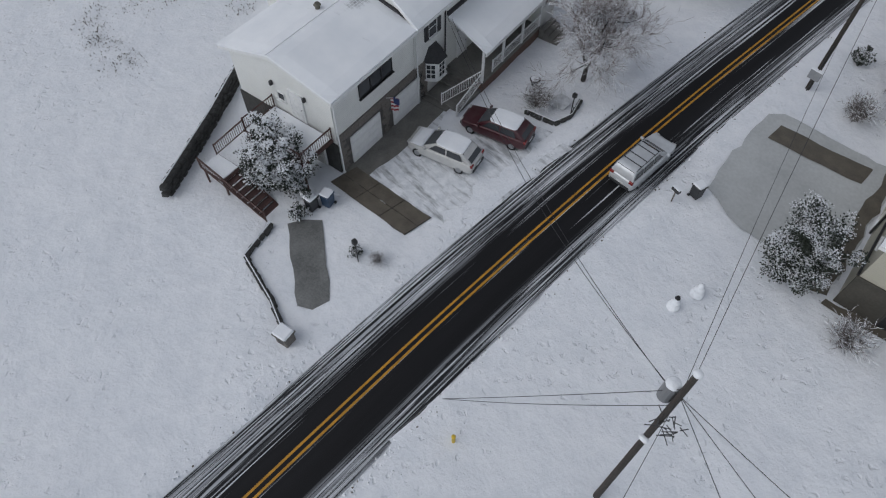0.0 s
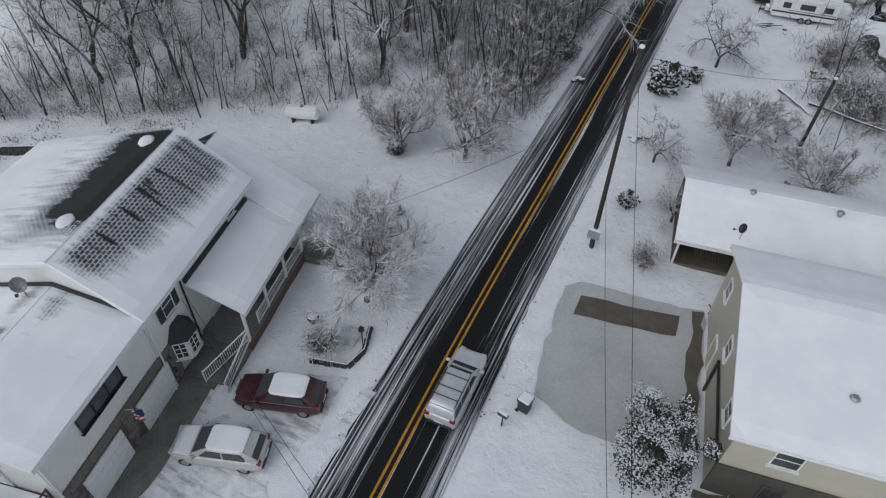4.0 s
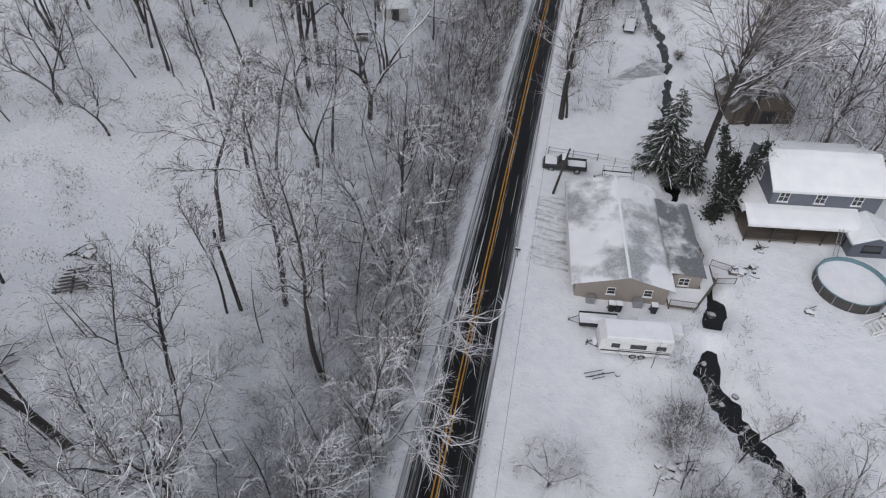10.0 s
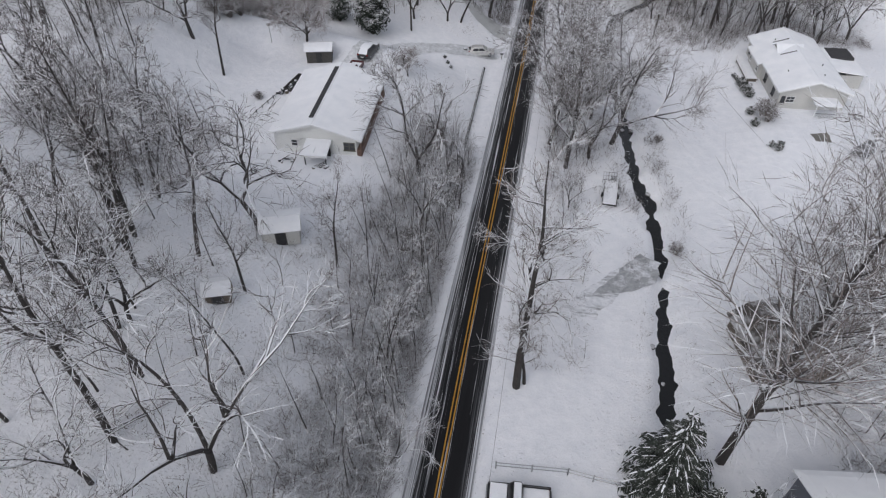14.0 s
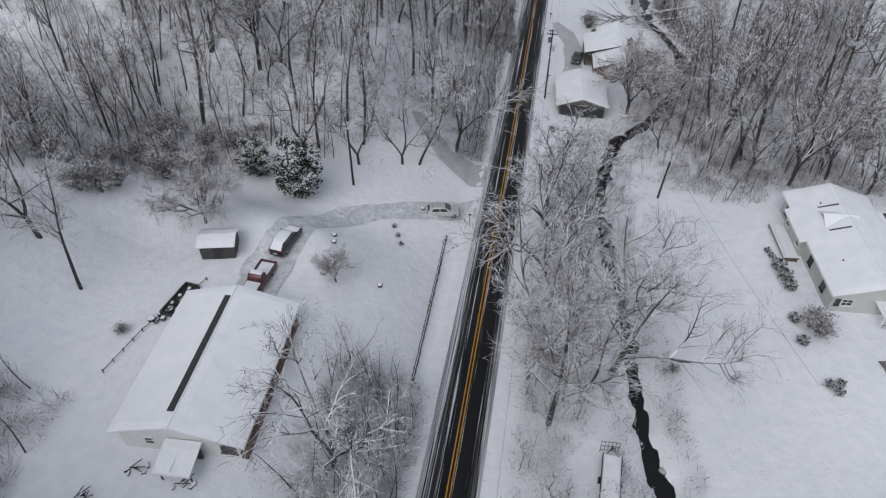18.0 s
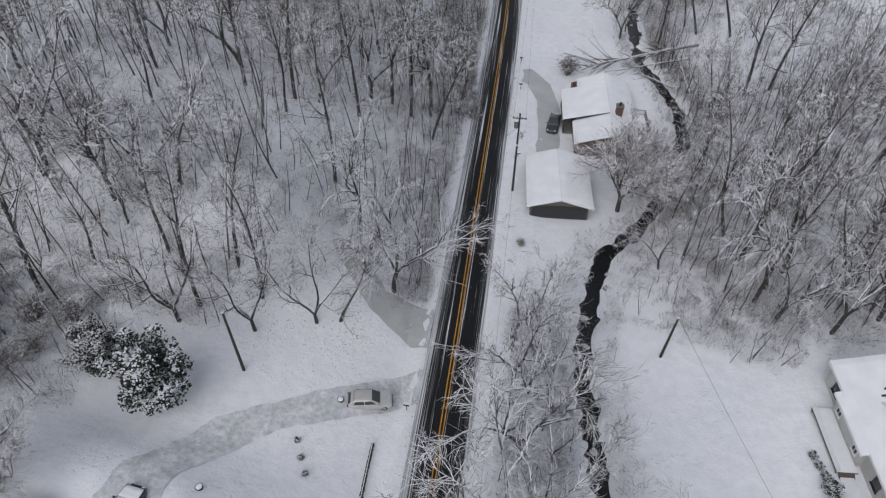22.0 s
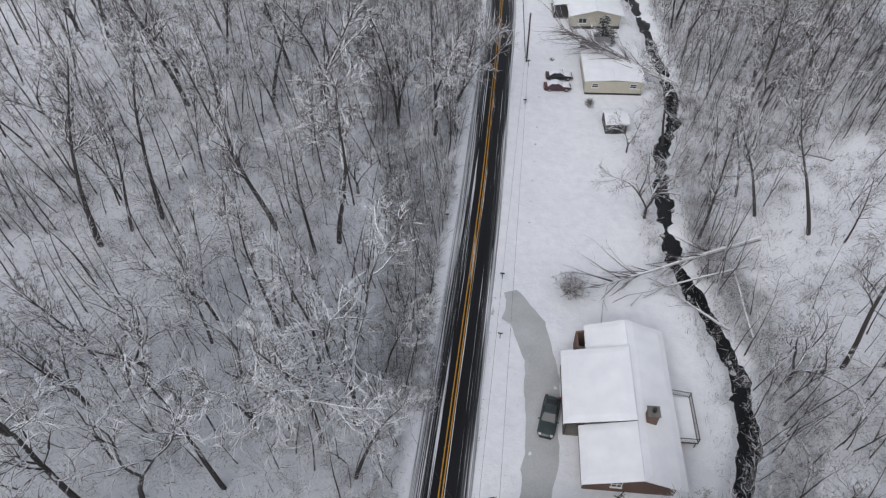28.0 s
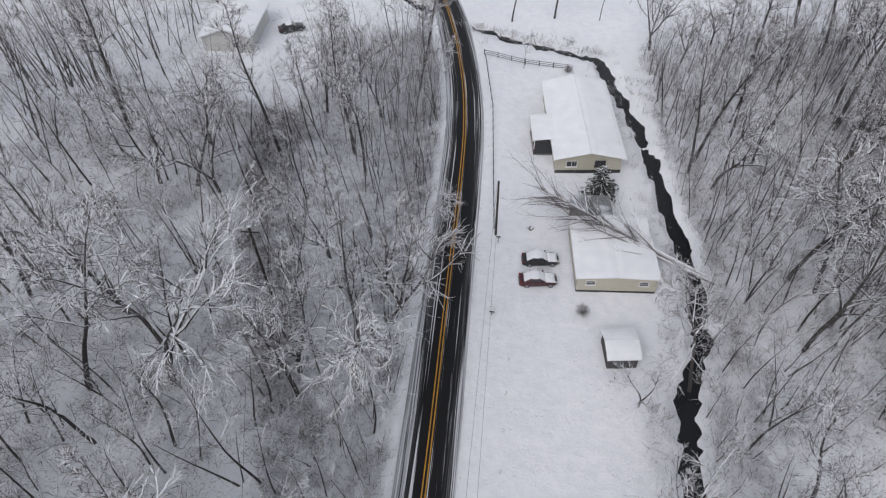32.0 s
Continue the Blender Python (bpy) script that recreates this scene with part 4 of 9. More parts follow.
    railing(d, (-6.8, -5.2, 1.3), (-1.6, -5.25, 0.05), 0.9, REDWOOD, 0.16, 0.06)
    railing(d, (-6.8, -3.9, 1.3), (-5.5, -2.2, 2.85), 0.9, REDWOOD, 0.16, 0.06)
    # flag on a short staff
    f = thing("flag", turned(11.9, 0.1, -5.1, 0) @ Matrix.Translation((-0.45, 4.95, 2.9)) @ Matrix.Scale(1.1, 4), "striped red and white flag with a blue corner on a staff", "flag")
    rod("staff", (0, 0, 0), (1.0, 0, 0.55), 0.02, WHITE, f)
    for i in range(7):
        bm = bmesh.new()
        for k in range(6):
            x0, x1 = 0.35 + k * 0.1, 0.45 + k * 0.1
            w0, w1 = 0.04 * math.sin(k * 1.7), 0.04 * math.sin((k + 1) * 1.7)
            z0, z1 = 0.22 + 0.052 * k - i * 0.14, 0.27 + 0.052 * k - i * 0.14
            bm.faces.new([bm.verts.new(v) for v in ((x0, w0, z0 - 0.14), (x1, w1, z1 - 0.14), (x1, w1, z1), (x0, w0, z0))])
        part("stripe", bm, REDPAINT if i % 2 == 0 else WHITE, f)
    box("canton", 0.62, -0.06, -0.02, 0.96, 0.06, 0.4, BLUECLOTH, f, bevel=0)
    return h


white_garage_house()
dish(-6.8, 0.8, 7.35, 45)


# ---- the cream house across the road, two storeys, with the low house behind it ----
def cream_house():
    h = thing("house", turned(8.6, 24.9, 10.4, -1.0), "cream-sided two-storey house with a broad snowy roof", "house")
    wall_ring(h, 0.3, 0.3, 17.0, 12.4, 0, 5.75, CREAM)
    for x in (0.3, 16.8):
        prism("gable", [(0.3, 5.75), (12.4, 5.75), (7.9, 7.35)], x, x + 0.2, CREAM, h, axis="x")
    for a, b in (((7.9, 7.45), (-0.05, 5.65)), ((7.9, 7.45), (12.75, 5.65))):
        ob = slope(h, a, b, -17.4, 0.1, SNOWROOF)
        ob.matrix_local = pose(0, 0, 0, 0, 0, 90)
        ob.matrix_local = Matrix(((0, -1, 0, 0), (1, 0, 0, 0), (0, 0, 1, 0), (0, 0, 0, 1)))
    box("basement_facing", 0.2, 0.2, 0, 17.05, 0.34, 2.7, STAINED, h, "stained concrete basement wall")
    box("belt_board", 0.18, 0.18, 2.68, 17.05, 0.3, 2.76, STAINED, h)
    for x in (2.8, 8.0, 12.5):
        window(h, x, 0.28, 4.5, 1.15, 1.15, "S", (0, 1))
    for x in (3.1, 6.8):
        door(h, x, 0.18, 0.0, 0.9, 2.0, "S", DARK)
    for y, z in ((2.2, 4.3), (6.2, 4.3), (10.5, 4.3)):
        window(h, 0.28, y, z, 0.9, 1.1, "W", (0, 1))
    door(h, 0.28, 8.3, 0.1, 0.95, 2.05, "W", CREAM)
    box("wall_trim", 0.14, 0.3, 2.7, 0.26, 6.5, 2.85, DARK, h)
    box("wall_trim", 0.14, 6.3, 0.0, 0.26, 6.5, 2.85, DARK, h)
    for x, y in ((5, 3), (3.0, 9.3)):
        roof_vent(h, x, y, 6.4)
    bm = bmesh.new()
    rod_in(bm, (0, 0, -0.2), (0, 0, 0.45), 0.34, sides=16)
    rod_in(bm, (0, 0, 0.45), (0, 0, 0.46), 0.45, sides=16)
    v = part("chimney_pipe", bm, DARK, h)
    v.location = (8.2, 5.6, 6.9)
    # low wing to the north
    low = thing("low_house", turned(8.6, 20.1, 25.5, -1.0), "low cream house with an open carport under a snowy roof", "house")
    wall_ring(low, 4.2, 0.4, 14.6, 7.6, 0, 2.7, CREAM)
    for a, b in (((4.2, 4.55), (-0.1, 2.75)), ((4.2, 4.55), (8.3, 2.7))):
        ob = slope(low, a, b, -15.0, 0.2, SNOWROOF)
        ob.matrix_local = Matrix(((0, -1, 0, 0), (1, 0, 0, 0), (0, 0, 1, 0), (0, 0, 0, 1)))
    for x, y in ((0.2, 0.3), (0.2, 7.7), (0.2, 4), (3.9, 0.3)):
        box("carport_post", x - 0.07, y - 0.07, 0, x + 0.07, y + 0.07, 2.75, WHITE, low)
    for x in (0.25, 14.5):
        prism("gable", [(0.2, 2.75), (8.0, 2.75), (4.2, 4.4)], x, x + 0.12, CREAM, low, axis="x")
    bm = bmesh.new()
    for k in range(12):
        rod_in(bm, (1.4 + 0.2 * k, 1.2, 0.0), (1.4 + 0.2 * k + 0.4, 1.2, 1.3), 0.015, sides=4)
        rod_in(bm, (1.8 + 0.2 * k, 1.2, 0.0), (1.4 + 0.2 * k, 1.2, 1.3), 0.015, sides=4)
    part("lattice", bm, WOOD, low)
    # dark walls and raised dark floor put the covered interior's shade into colour
    box("carport_wall", 0.2, 7.5, 0, 4.2, 7.6, 2.6, DARK, low)
    box("carport_wall", 0.12, 0.5, 0, 0.22, 7.5, 2.6, GREYBOARD, low)
    box("carport_floor", 0.25, 0.42, 0.0, 4.18, 7.48, 0.42, BROWNCON, low, "carport floor, coloured dark for the shade under the roof")
    roof_vent(low, 4.1, 4.0, 4.5)
    roof_vent(low, 9.4, 3.6, 4.5)
    return h


cream_house()
dish(23.1, 22.3, 6.1, 300, "dark satellite dish at the corner of the roof", 0.75, DARK)
dish(19.9, 28.2, 1.9, 310, "small dark satellite dish at the eave of the low roof", 0.7, DARK)


# ---- the tan house with a patchy metal roof ----
def tan_house():
    h = thing("house", turned(6.6, 18.6, 75.9, -0.9), "low tan-sided house with snow melting off its metal roof", "house")
    wall_ring(h, 0.2, 0.2, 9.5, 16.6, 0, 2.4, TAN, ridge_x=5.2, ridge_z=3.7, east_z=2.3, west_z=2.3)
    slope(h, (5.2, 3.8), (-0.3, 2.35), -0.2, 16.9, PATCHROOF, thick=0.1)
    slope(h, (5.2, 3.8), (10.0, 2.35), -0.2, 16.9, PATCHROOF, thick=0.1)
    box("ridge_cap", 5.05, -0.2, 3.86, 5.35, 16.9, 3.94, SNOW, h, bevel=0.02)
    for x in (3.8, 7.5):
        window(h, x, 0.18, 1.5, 0.75, 0.8, "S", (0, 1))
    for x, y in ((1.4, -0.6), (6.2, -0.6)):
        box("air_unit", x, y, 0.0, x + 0.9, y + 0.7, 0.9, GALV, h)
    a = thing("annex", turned(6.6, 18.6, 75.9, -0.9), "flat-roofed annex with wet snow on a metal roof", "house")
    wall_ring(a, 9.9, 2.5, 13.2, 14.0, 0, 2.2, TAN)
    slope(a, (9.7, 2.75), (13.5, 2.25), 2.2, 14.3, BAREROOF, thick=0.1)
    window(a, 13.2, 8, 1.4, 1.0, 0.9, "E")
    window(a, 11.5, 2.5, 1.3, 1.0, 0.9, "S")
    d = thing("deck", turned(6.6, 18.6, 75.9, -0.9), "grey timber deck with rails beside the creek", "deck")
    prism("deck_floor", [(9.6, -0.4), (12.4, -0.6), (15.0, 3.2), (15.0, 6.0), (13.3, 6.0), (13.3, 2.3), (9.6, 2.3)], 0.45, 0.6, WOOD, d)
    prism("deck_snow", [(9.7, -0.3), (12.3, -0.5), (14.8, 3.2), (14.8, 5.9), (13.35, 5.9), (13.35, 2.2), (9.7, 2.2)], 0.6, 0.68, SNOW, d)
    for p, q in (((9.7, -0.4, 0.6), (12.4, -0.6, 0.6)), ((12.4, -0.6, 0.6), (15.0, 3.2, 0.6)), ((15, 3.2, 0.6), (17.0, 3.4, 0.6)), ((15, 6, 0.6), (17.0, 5.2, 0.6)), ((13.5, 11.5, 0.6), (14.2, 6.5, 0.6))):
        railing(d, p, q, 0.9, WOOD, 0.18, 0.05)
    for x, y in ((9.8, -0.3), (12.3, -0.5), (14.8, 3.2), (14.8, 5.8)):
        rod("post", (x, y, -1.2), (x, y, 0.5), 0.07, WOOD, d, sides=4)
    return h


tan_house()


# ---- the slate blue house with its porch, and the round pool ----
def blue_house():
    h = thing("house", turned(7.7, 38.8, 92.0, -0.9), "slate blue two-storey house with white windows and snowy porch", "house")
    wall_ring(h, 0.3, 0.3, 12.2, 9.6, 0, 5.6, BLUEGREY)
    for x in (0.3, 12.0):
        prism("gable", [(0.3, 5.6), (9.6, 5.6), (4.9, 7.6)], x, x + 0.2, BLUEGREY, h, axis="x")
    for a, b in (((4.9, 7.7), (-0.1, 5.6)), ((4.9, 7.7), (10.0, 5.6))):
        ob = slope(h, a, b, -12.6, 0.1, SNOWROOF)
        ob.matrix_local = Matrix(((0, -1, 0, 0), (1, 0, 0, 0), (0, 0, 1, 0), (0, 0, 0, 1)))
    for x in (1.6, 5.6, 9.6):
        window(h, x, 0.28, 4.6, 1.0, 1.2, "S", (1, 1))
    window(h, 0.28, 4.8, 4.6, 1.0, 1.2, "W", (1, 1))
    # porch round two sides
    for a, b, y0, y1 in (((0.3, 3.35), (-2.6, 2.6), -10.0, 2.4),):
        ob = slope(h, a, b, y0, y1, SNOWROOF, label="porch roof under snow")
        ob.matrix_local = Matrix(((0, -1, 0, 0), (1, 0, 0, 0), (0, 0, 1, 0), (0, 0, 0, 1)))
    slope(h, (0.3, 3.3), (-2.4, 2.6), -0.2, 8.5, SNOWROOF)
    box("porch_floor", -2.2, -2.4, 0.3, 9.0, 0.3, 0.5, WOOD, h)
    box("porch_floor", -2.2, 0.3, 0.3, 0.3, 8.5, 0.5, WOOD, h)
    for x in (-2.1, 0.8, 3.6, 6.4, 8.8):
        box("porch_post", x - 0.08, -2.4, 0, x + 0.08, -2.24, 2.6, DARK, h)
    for y in (1, 4.5, 8.3):
        box("porch_post", -2.2, y - 0.08, 0, -2.04, y + 0.08, 2.6, DARK, h)
    for x in (1.5, 3.6, 5.8, 7.4):
        window(h, x, 0.26, 1.6, 0.9, 1.2, "S", (0, 1))
    door(h, 4.6, 0.26, 0.5, 0.9, 2.0, "S", DARK)
    railing(h, (-2.1, -2.35, 0.5), (3.2, -2.35, 0.5), 0.8, DARK, 0.3)
    s = thing("shed", turned(7.7, 38.8, 92.0, -0.9), "slate blue gabled shed wing with a dark opening", "shed")
    wall_ring(s, 8.8, -3.9, 13.2, 0.25, 0, 2.1, BLUEGREY, ridge_x=11.0, ridge_z=3.1, east_z=2.1, west_z=2.1)
    gable_roof(s, 8.5, 13.5, -4.2, 0.3, 2.1, 2.1, 11.0, 3.2, SNOWROOF)
    window(s, 11.0, -3.92, 1.3, 1.9, 0.8, "S", (0, 0), DARK)
    ladder = thing("ladder", turned(7.7, 38.8, 92.0, -0.9), "snow-dusted ladder leaning against the porch roof", "ladder")
    for x in (7.3, 7.75):
        rod("stile", (x, -4.0, 0), (x, -2.7, 2.9), 0.04, GALV, ladder, sides=4)
    for k in range(9):
        y, z = -4.0 + 1.3 * k / 9, 2.9 * (k + 0.5) / 9
        rod("rung", (7.3, y, z), (7.75, y, z), 0.025, GALV, ladder, sides=4)
    p = thing("swimming_pool", turned(0, 47.1, 84.0, -0.9), "round above-ground pool with a grey wall and blue liner, snowed over", "pool")
    R = 3.6
    bm = bmesh.new()
    skin = bmesh.new()
    for k in range(40):
        a0, a1 = 2 * math.pi * k / 40, 2 * math.pi * (k + 1) / 40
        q = [(R * math.cos(a), R * math.sin(a)) for a in (a0, a1)]
        i = [((R - 0.16) * math.cos(a), (R - 0.16) * math.sin(a)) for a in (a0, a1)]
        skin.faces.new([skin.verts.new(v) for v in ((*q[0], 0), (*q[1], 0), (*q[1], 1.25), (*q[0], 1.25))])
        bm.faces.new([bm.verts.new(v) for v in ((*q[0], 1.25), (*q[1], 1.25), (*i[1], 1.25), (*i[0], 1.25))])
        bm.faces.new([bm.verts.new(v) for v in ((*i[0], 1.25), (*i[1], 1.25), (*i[1], 0.7), (*i[0], 0.7))])
    bmesh.ops.remove_doubles(bm, verts=bm.verts, dist=0.001)
    part("pool_wall", bm, POOLBLUE, p)
    part("outer_skin", skin, GREYBOARD, p, "grey outer wall")
    bm = bmesh.new()
    bmesh.ops.create_cone(bm, cap_ends=True, segments=40, radius1=R - 0.17, radius2=R - 0.17, depth=0.8, matrix=Matrix.Translation((0, 0, 0.42)))
    part("pool_snow", bm, SNOW, p)
    for k in range(14):
        a = 2 * math.pi * k / 14
        rod("pool_post", ((R + 0.04) * math.cos(a), (R + 0.04) * math.sin(a), 0), ((R + 0.04) * math.cos(a), (R + 0.04) * math.sin(a), 1.27), 0.05, GALV, p, sides=6)
    pd = thing("pool_deck", turned(20, 49.5, 78.8, -0.9), "small timber pool deck with white steps", "deck")
    box("deck_floor", 0, -1.6, 0.9, 3.4, 1.4, 1.05, WOOD, pd)
    box("deck_snow", 0.05, -1.55, 1.05, 3.35, 1.35, 1.15, SNOW, pd, bevel=0.03)
    for x in (0.1, 3.3):
        for y in (-1.5, 1.3):
            rod("post", (x, y, 0), (x, y, 0.95), 0.08, WOOD, pd, sides=4)
    railing(pd, (0.0, -1.6, 1.0), (3.4, -1.6, 1.0), 0.9, WHITE, 0.2)
    st = steps(pd, -0.05, 0.0, 1.0, 1.4, 5, 0.19, 0.4, "W", WHITE)
    for y in (-0.75, 0.75):
        railing(pd, (-2.1, y, 0.0), (0.0, y, 1.0), 0.7, WHITE, 0.4)
    return h


blue_house()


# ---- the white house on the bank ----
def bank_house():
    h = thing("house", turned(4.0, -8.4, 134.7, 7.2), "white gabled house with a long snowy roof", "house")
    wall_ring(h, -10.8, 0.3, -0.4, 15.8, -0.5, 2.7, VINYL, ridge_x=-5.6, ridge_z=4.3, east_z=2.5, west_z=2.9)
    gable_roof(h, -11.3, 0.4, -0.2, 16.3, 2.85, 2.45, -5.6, 4.35, SNOWROOF)
    box("ridge_strip", -6.35, 1.4, 4.28, -5.75, 14.8, 4.52, SHINGLE, h, "bare dark strip along the ridge", m=None)
    window(h, -8.3, 0.28, 1.4, 0.7, 0.8, "S", (0, 1))
    window(h, -1.3, 0.28, 1.3, 1.3, 1.0, "S", (1, 1), OLIVE)
    prism("porch_wall", [(-0.4, 0.3), (0.2, 0.3), (0.2, 15.6), (-0.4, 15.6)], -0.4, 0.8, BRICK, h)
    for y in (0.5, 4.2, 8, 11.8, 15.4):
        box("porch_post", 0.05, y - 0.07, 0.8, 0.2, y + 0.07, 2.4, BRICK, h)
    s = thing("lean_to", turned(4.0, -8.4, 134.7, 7.2), "small lean-to with a snowy roof on posts", "shed")
    slope(s, (-5.0, 2.0), (-5.05, 1.99), -2.6, 0.2, SNOWROOF, fascia=False)
    ob = slope(s, (0.2, 2.1), (-2.7, 1.6), 3.4, 6.6, SNOWROOF)
    ob.matrix_local = Matrix(((0, -1, 0, 0), (1, 0, 0, 0), (0, 0, 1, 0), (0, 0, 0, 1)))
    for x in (-6.3, -3.7):
        box("post", x - 0.06, -2.4, -0.3, x + 0.06, -2.28, 1.6, DARK, s)
    box("back_panel", -6.3, -0.2, -0.3, -3.7, 0.05, 1.6, DARK, s)
    return h


bank_house()


def gambrel_barn():
    """A dark shed with a double-pitched roof under deep snow."""
    s = thing("shed", seat(42.1, 115.6, -0.1, 14), "dark board shed with a grey gambrel roof thinly dusted with snow", "shed")
    wall_ring(s, -4.3, 0.1, 4.3, 7.4, 0, 2.3, WOOD, t=0.14)
    prism("gable", [(-4.3, 2.3), (4.3, 2.3), (2.7, 3.7), (0, 4.5), (-2.7, 3.7)], 0.1, 0.24, WOOD, s, axis="y")
    prism("gable", [(-4.3, 2.3), (4.3, 2.3), (2.7, 3.7), (0, 4.5), (-2.7, 3.7)], 7.26, 7.4, WOOD, s, axis="y")
    for side in (-1, 1):
        slope(s, (0, 4.6), (side * 2.8, 3.78), -0.3, 7.8, SHEDROOF, thick=0.1, fascia=False)
        slope(s, (side * 2.8, 3.78), (side * 4.7, 2.2), -0.3, 7.8, SHEDROOF, thick=0.1, fascia=False)
    for x in np.arange(-4.0, 4.2, 0.8):
        box("batten", float(x) - 0.04, 0.03, 0.1, float(x) + 0.04, 0.098, 2.3, DARK, s, bevel=0)
    door(s, 0.6, 0.08, 0.05, 1.6, 2.0, "S", DARK)
    return s


def small_shed(x, y, turn, w, d, hgt, wall, label, roof=None, dz=0.0):
    s = thing("shed", seat(x, y, dz - 0.1, turn), label, "shed")
    wall_ring(s, -w / 2, -d / 2, w / 2, d / 2, 0, hgt, wall, t=0.12)
    for a, b in (((0, hgt + 0.6), (-d / 2 - 0.25, hgt)), ((0, hgt + 0.6), (d / 2 + 0.25, hgt))):
        ob = slope(s, a, b, -w / 2 - 0.25, w / 2 + 0.25, roof or SNOWROOF, fascia=False)
        ob.matrix_local = Matrix(((0, -1, 0, 0), (1, 0, 0, 0), (0, 0, 1, 0), (0, 0, 0, 1)))
    for xx in (-w / 2, w / 2 - 0.1):
        prism("gable", [(-d / 2, hgt), (d / 2, hgt), (0, hgt + 0.55)], xx, xx + 0.1, wall, s, axis="x")
    door(s, 0, -d / 2, 0.05, 0.9, min(1.9, hgt - 0.1), "S", DARK)
    return s


# ---- the house beyond the creek ----
def yard_house():
    h = thing("house", turned(5.0, 48.9, 169.5, -0.4), "pale grey raised ranch house with a snowy gabled roof", "house")
    wall_ring(h, 0.2, 0.3, 10.4, 19.5, 0, 3.6, PALEGREY, ridge_x=5.4, ridge_z=5.4, east_z=3.6, west_z=3.6)
    gable_roof(h, -0.3, 10.9, -0.2, 20.0, 3.65, 3.65, 5.4, 5.5, SNOWROOF)
    box("dark_base", 0.14, 0.22, -0.4, 10.45, 19.55, 0.5, DARK, h)
    for y, w in ((3, 0.9), (7.5, 1.0), (13.0, 1.6), (17.5, 1.2)):
        window(h, 0.18, y, 2.2, w, 1.2, "W", (1, 1), DARK)
    for y in (11, 15):
        window(h, -0.4, y, 2.3, 0.8, 1.2, "W", (1, 1))
    prism("entry_bay", [(-0.4, 10.0), (0.3, 10.0), (0.3, 16.0), (-0.4, 16.0)], 0.4, 3.2, PALEGREY, h)
    slope(h, (0.8, 3.95), (-0.9, 3.3), 9.6, 16.4, SNOWROOF)
    box("front_deck", -2.4, 9.0, 0.9, -0.4, 16.0, 1.05, WOOD, h)
    box("front_deck_snow", -2.35, 9.05, 1.05, -0.45, 15.95, 1.15, SNOW, h, bevel=0.02)
    railing(h, (-2.4, 9.0, 1.05), (-2.4, 16.0, 1.05), 0.8, WHITE, 0.3)
    steps(h, -1.4, 9.0, 1.0, 1.4, 5, 0.19, 0.3, "S", WOOD)
    for a in ((-2.3, 9.2), (-2.3, 15.8)):
        rod("post", (*a, -0.4), (*a, 1.0), 0.06, WOOD, h, sides=4)
    window(h, 2.0, 0.28, 2.3, 1.2, 0.9, "S", (1, 1))
    window(h, 0.9, 0.28, 2.3, 0.5, 0.9, "S", (0, 1), DARK)
    p = box("side_porch", 5.2, -2.2, 0.4, 8.6, 0.25, 0.55, WOOD, h)
    slope(p, (5.0, 2.75), (8.9, 2.7), -2.4, 0.3, SNOWROOF, fascia=False)
    for x in (5.3, 8.5):
        box("porch_post", x - 0.06, -2.15, 0.0, x + 0.06, -2.03, 2.7, WHITE, p)
    railing(p, (5.3, -2.1, 0.55), (8.5, -2.1, 0.55), 0.8, DARK, 0.2)
    d = prism("dormer", [(11.2, 4.45), (14.8, 4.45), (13.0, 5.55)], 2.5, 2.7, PALEGREY, h, "small gabled dormer with a dark valley beside it", axis="x")
    for a, b in (((13.0, 5.62), (10.9, 4.4)), ((13.0, 5.62), (15.1, 4.4))):
        ob = slope(d, a, b, -6.6, -2.2, SNOWROOF, thick=0.14, fascia=False)
        ob.matrix_local = Matrix(((0, -1, 0, 0), (1, 0, 0, 0), (0, 0, 1, 0), (0, 0, 0, 1)))
    for y0, y1 in ((10.55, 10.8), (15.2, 15.45)):
        prism("roof_valley", [(2.5, 4.62), (4.9, 5.42), (4.9, 5.62), (2.5, 4.82)], y0, y1, SHINGLE, h, "bare dark valley beside the dormer", axis="y")
    for x, y, z in ((3, 16, 4.8), (2.2, 5, 4.5), (7, 3, 5), (8, 7, 4.8)):
        rod("vent_pipe", (x, y, z - 0.2), (x, y, z + 0.4), 0.09, DARK, h)
    g = thing("annex", turned(5.0, 48.9, 169.5, -0.4), "small pale annex with melting snow on dark shingles", "house")
    wall_ring(g, 11.2, 8.0, 15.6, 16.5, 0, 2.9, PALEGREY)
    slope(g, (11.0, 3.6), (16.0, 3.0), 7.7, 16.8, SNOWROOF)
    box("bare_shingles", 11.6, 12.4, 3.45, 15.3, 16.2, 3.86, SHINGLE, g, "bare grey shingles where snow has slid")
    window(g, 12.6, 7.98, 1.6, 0.9, 1.0, "S")
    return h


yard_house()


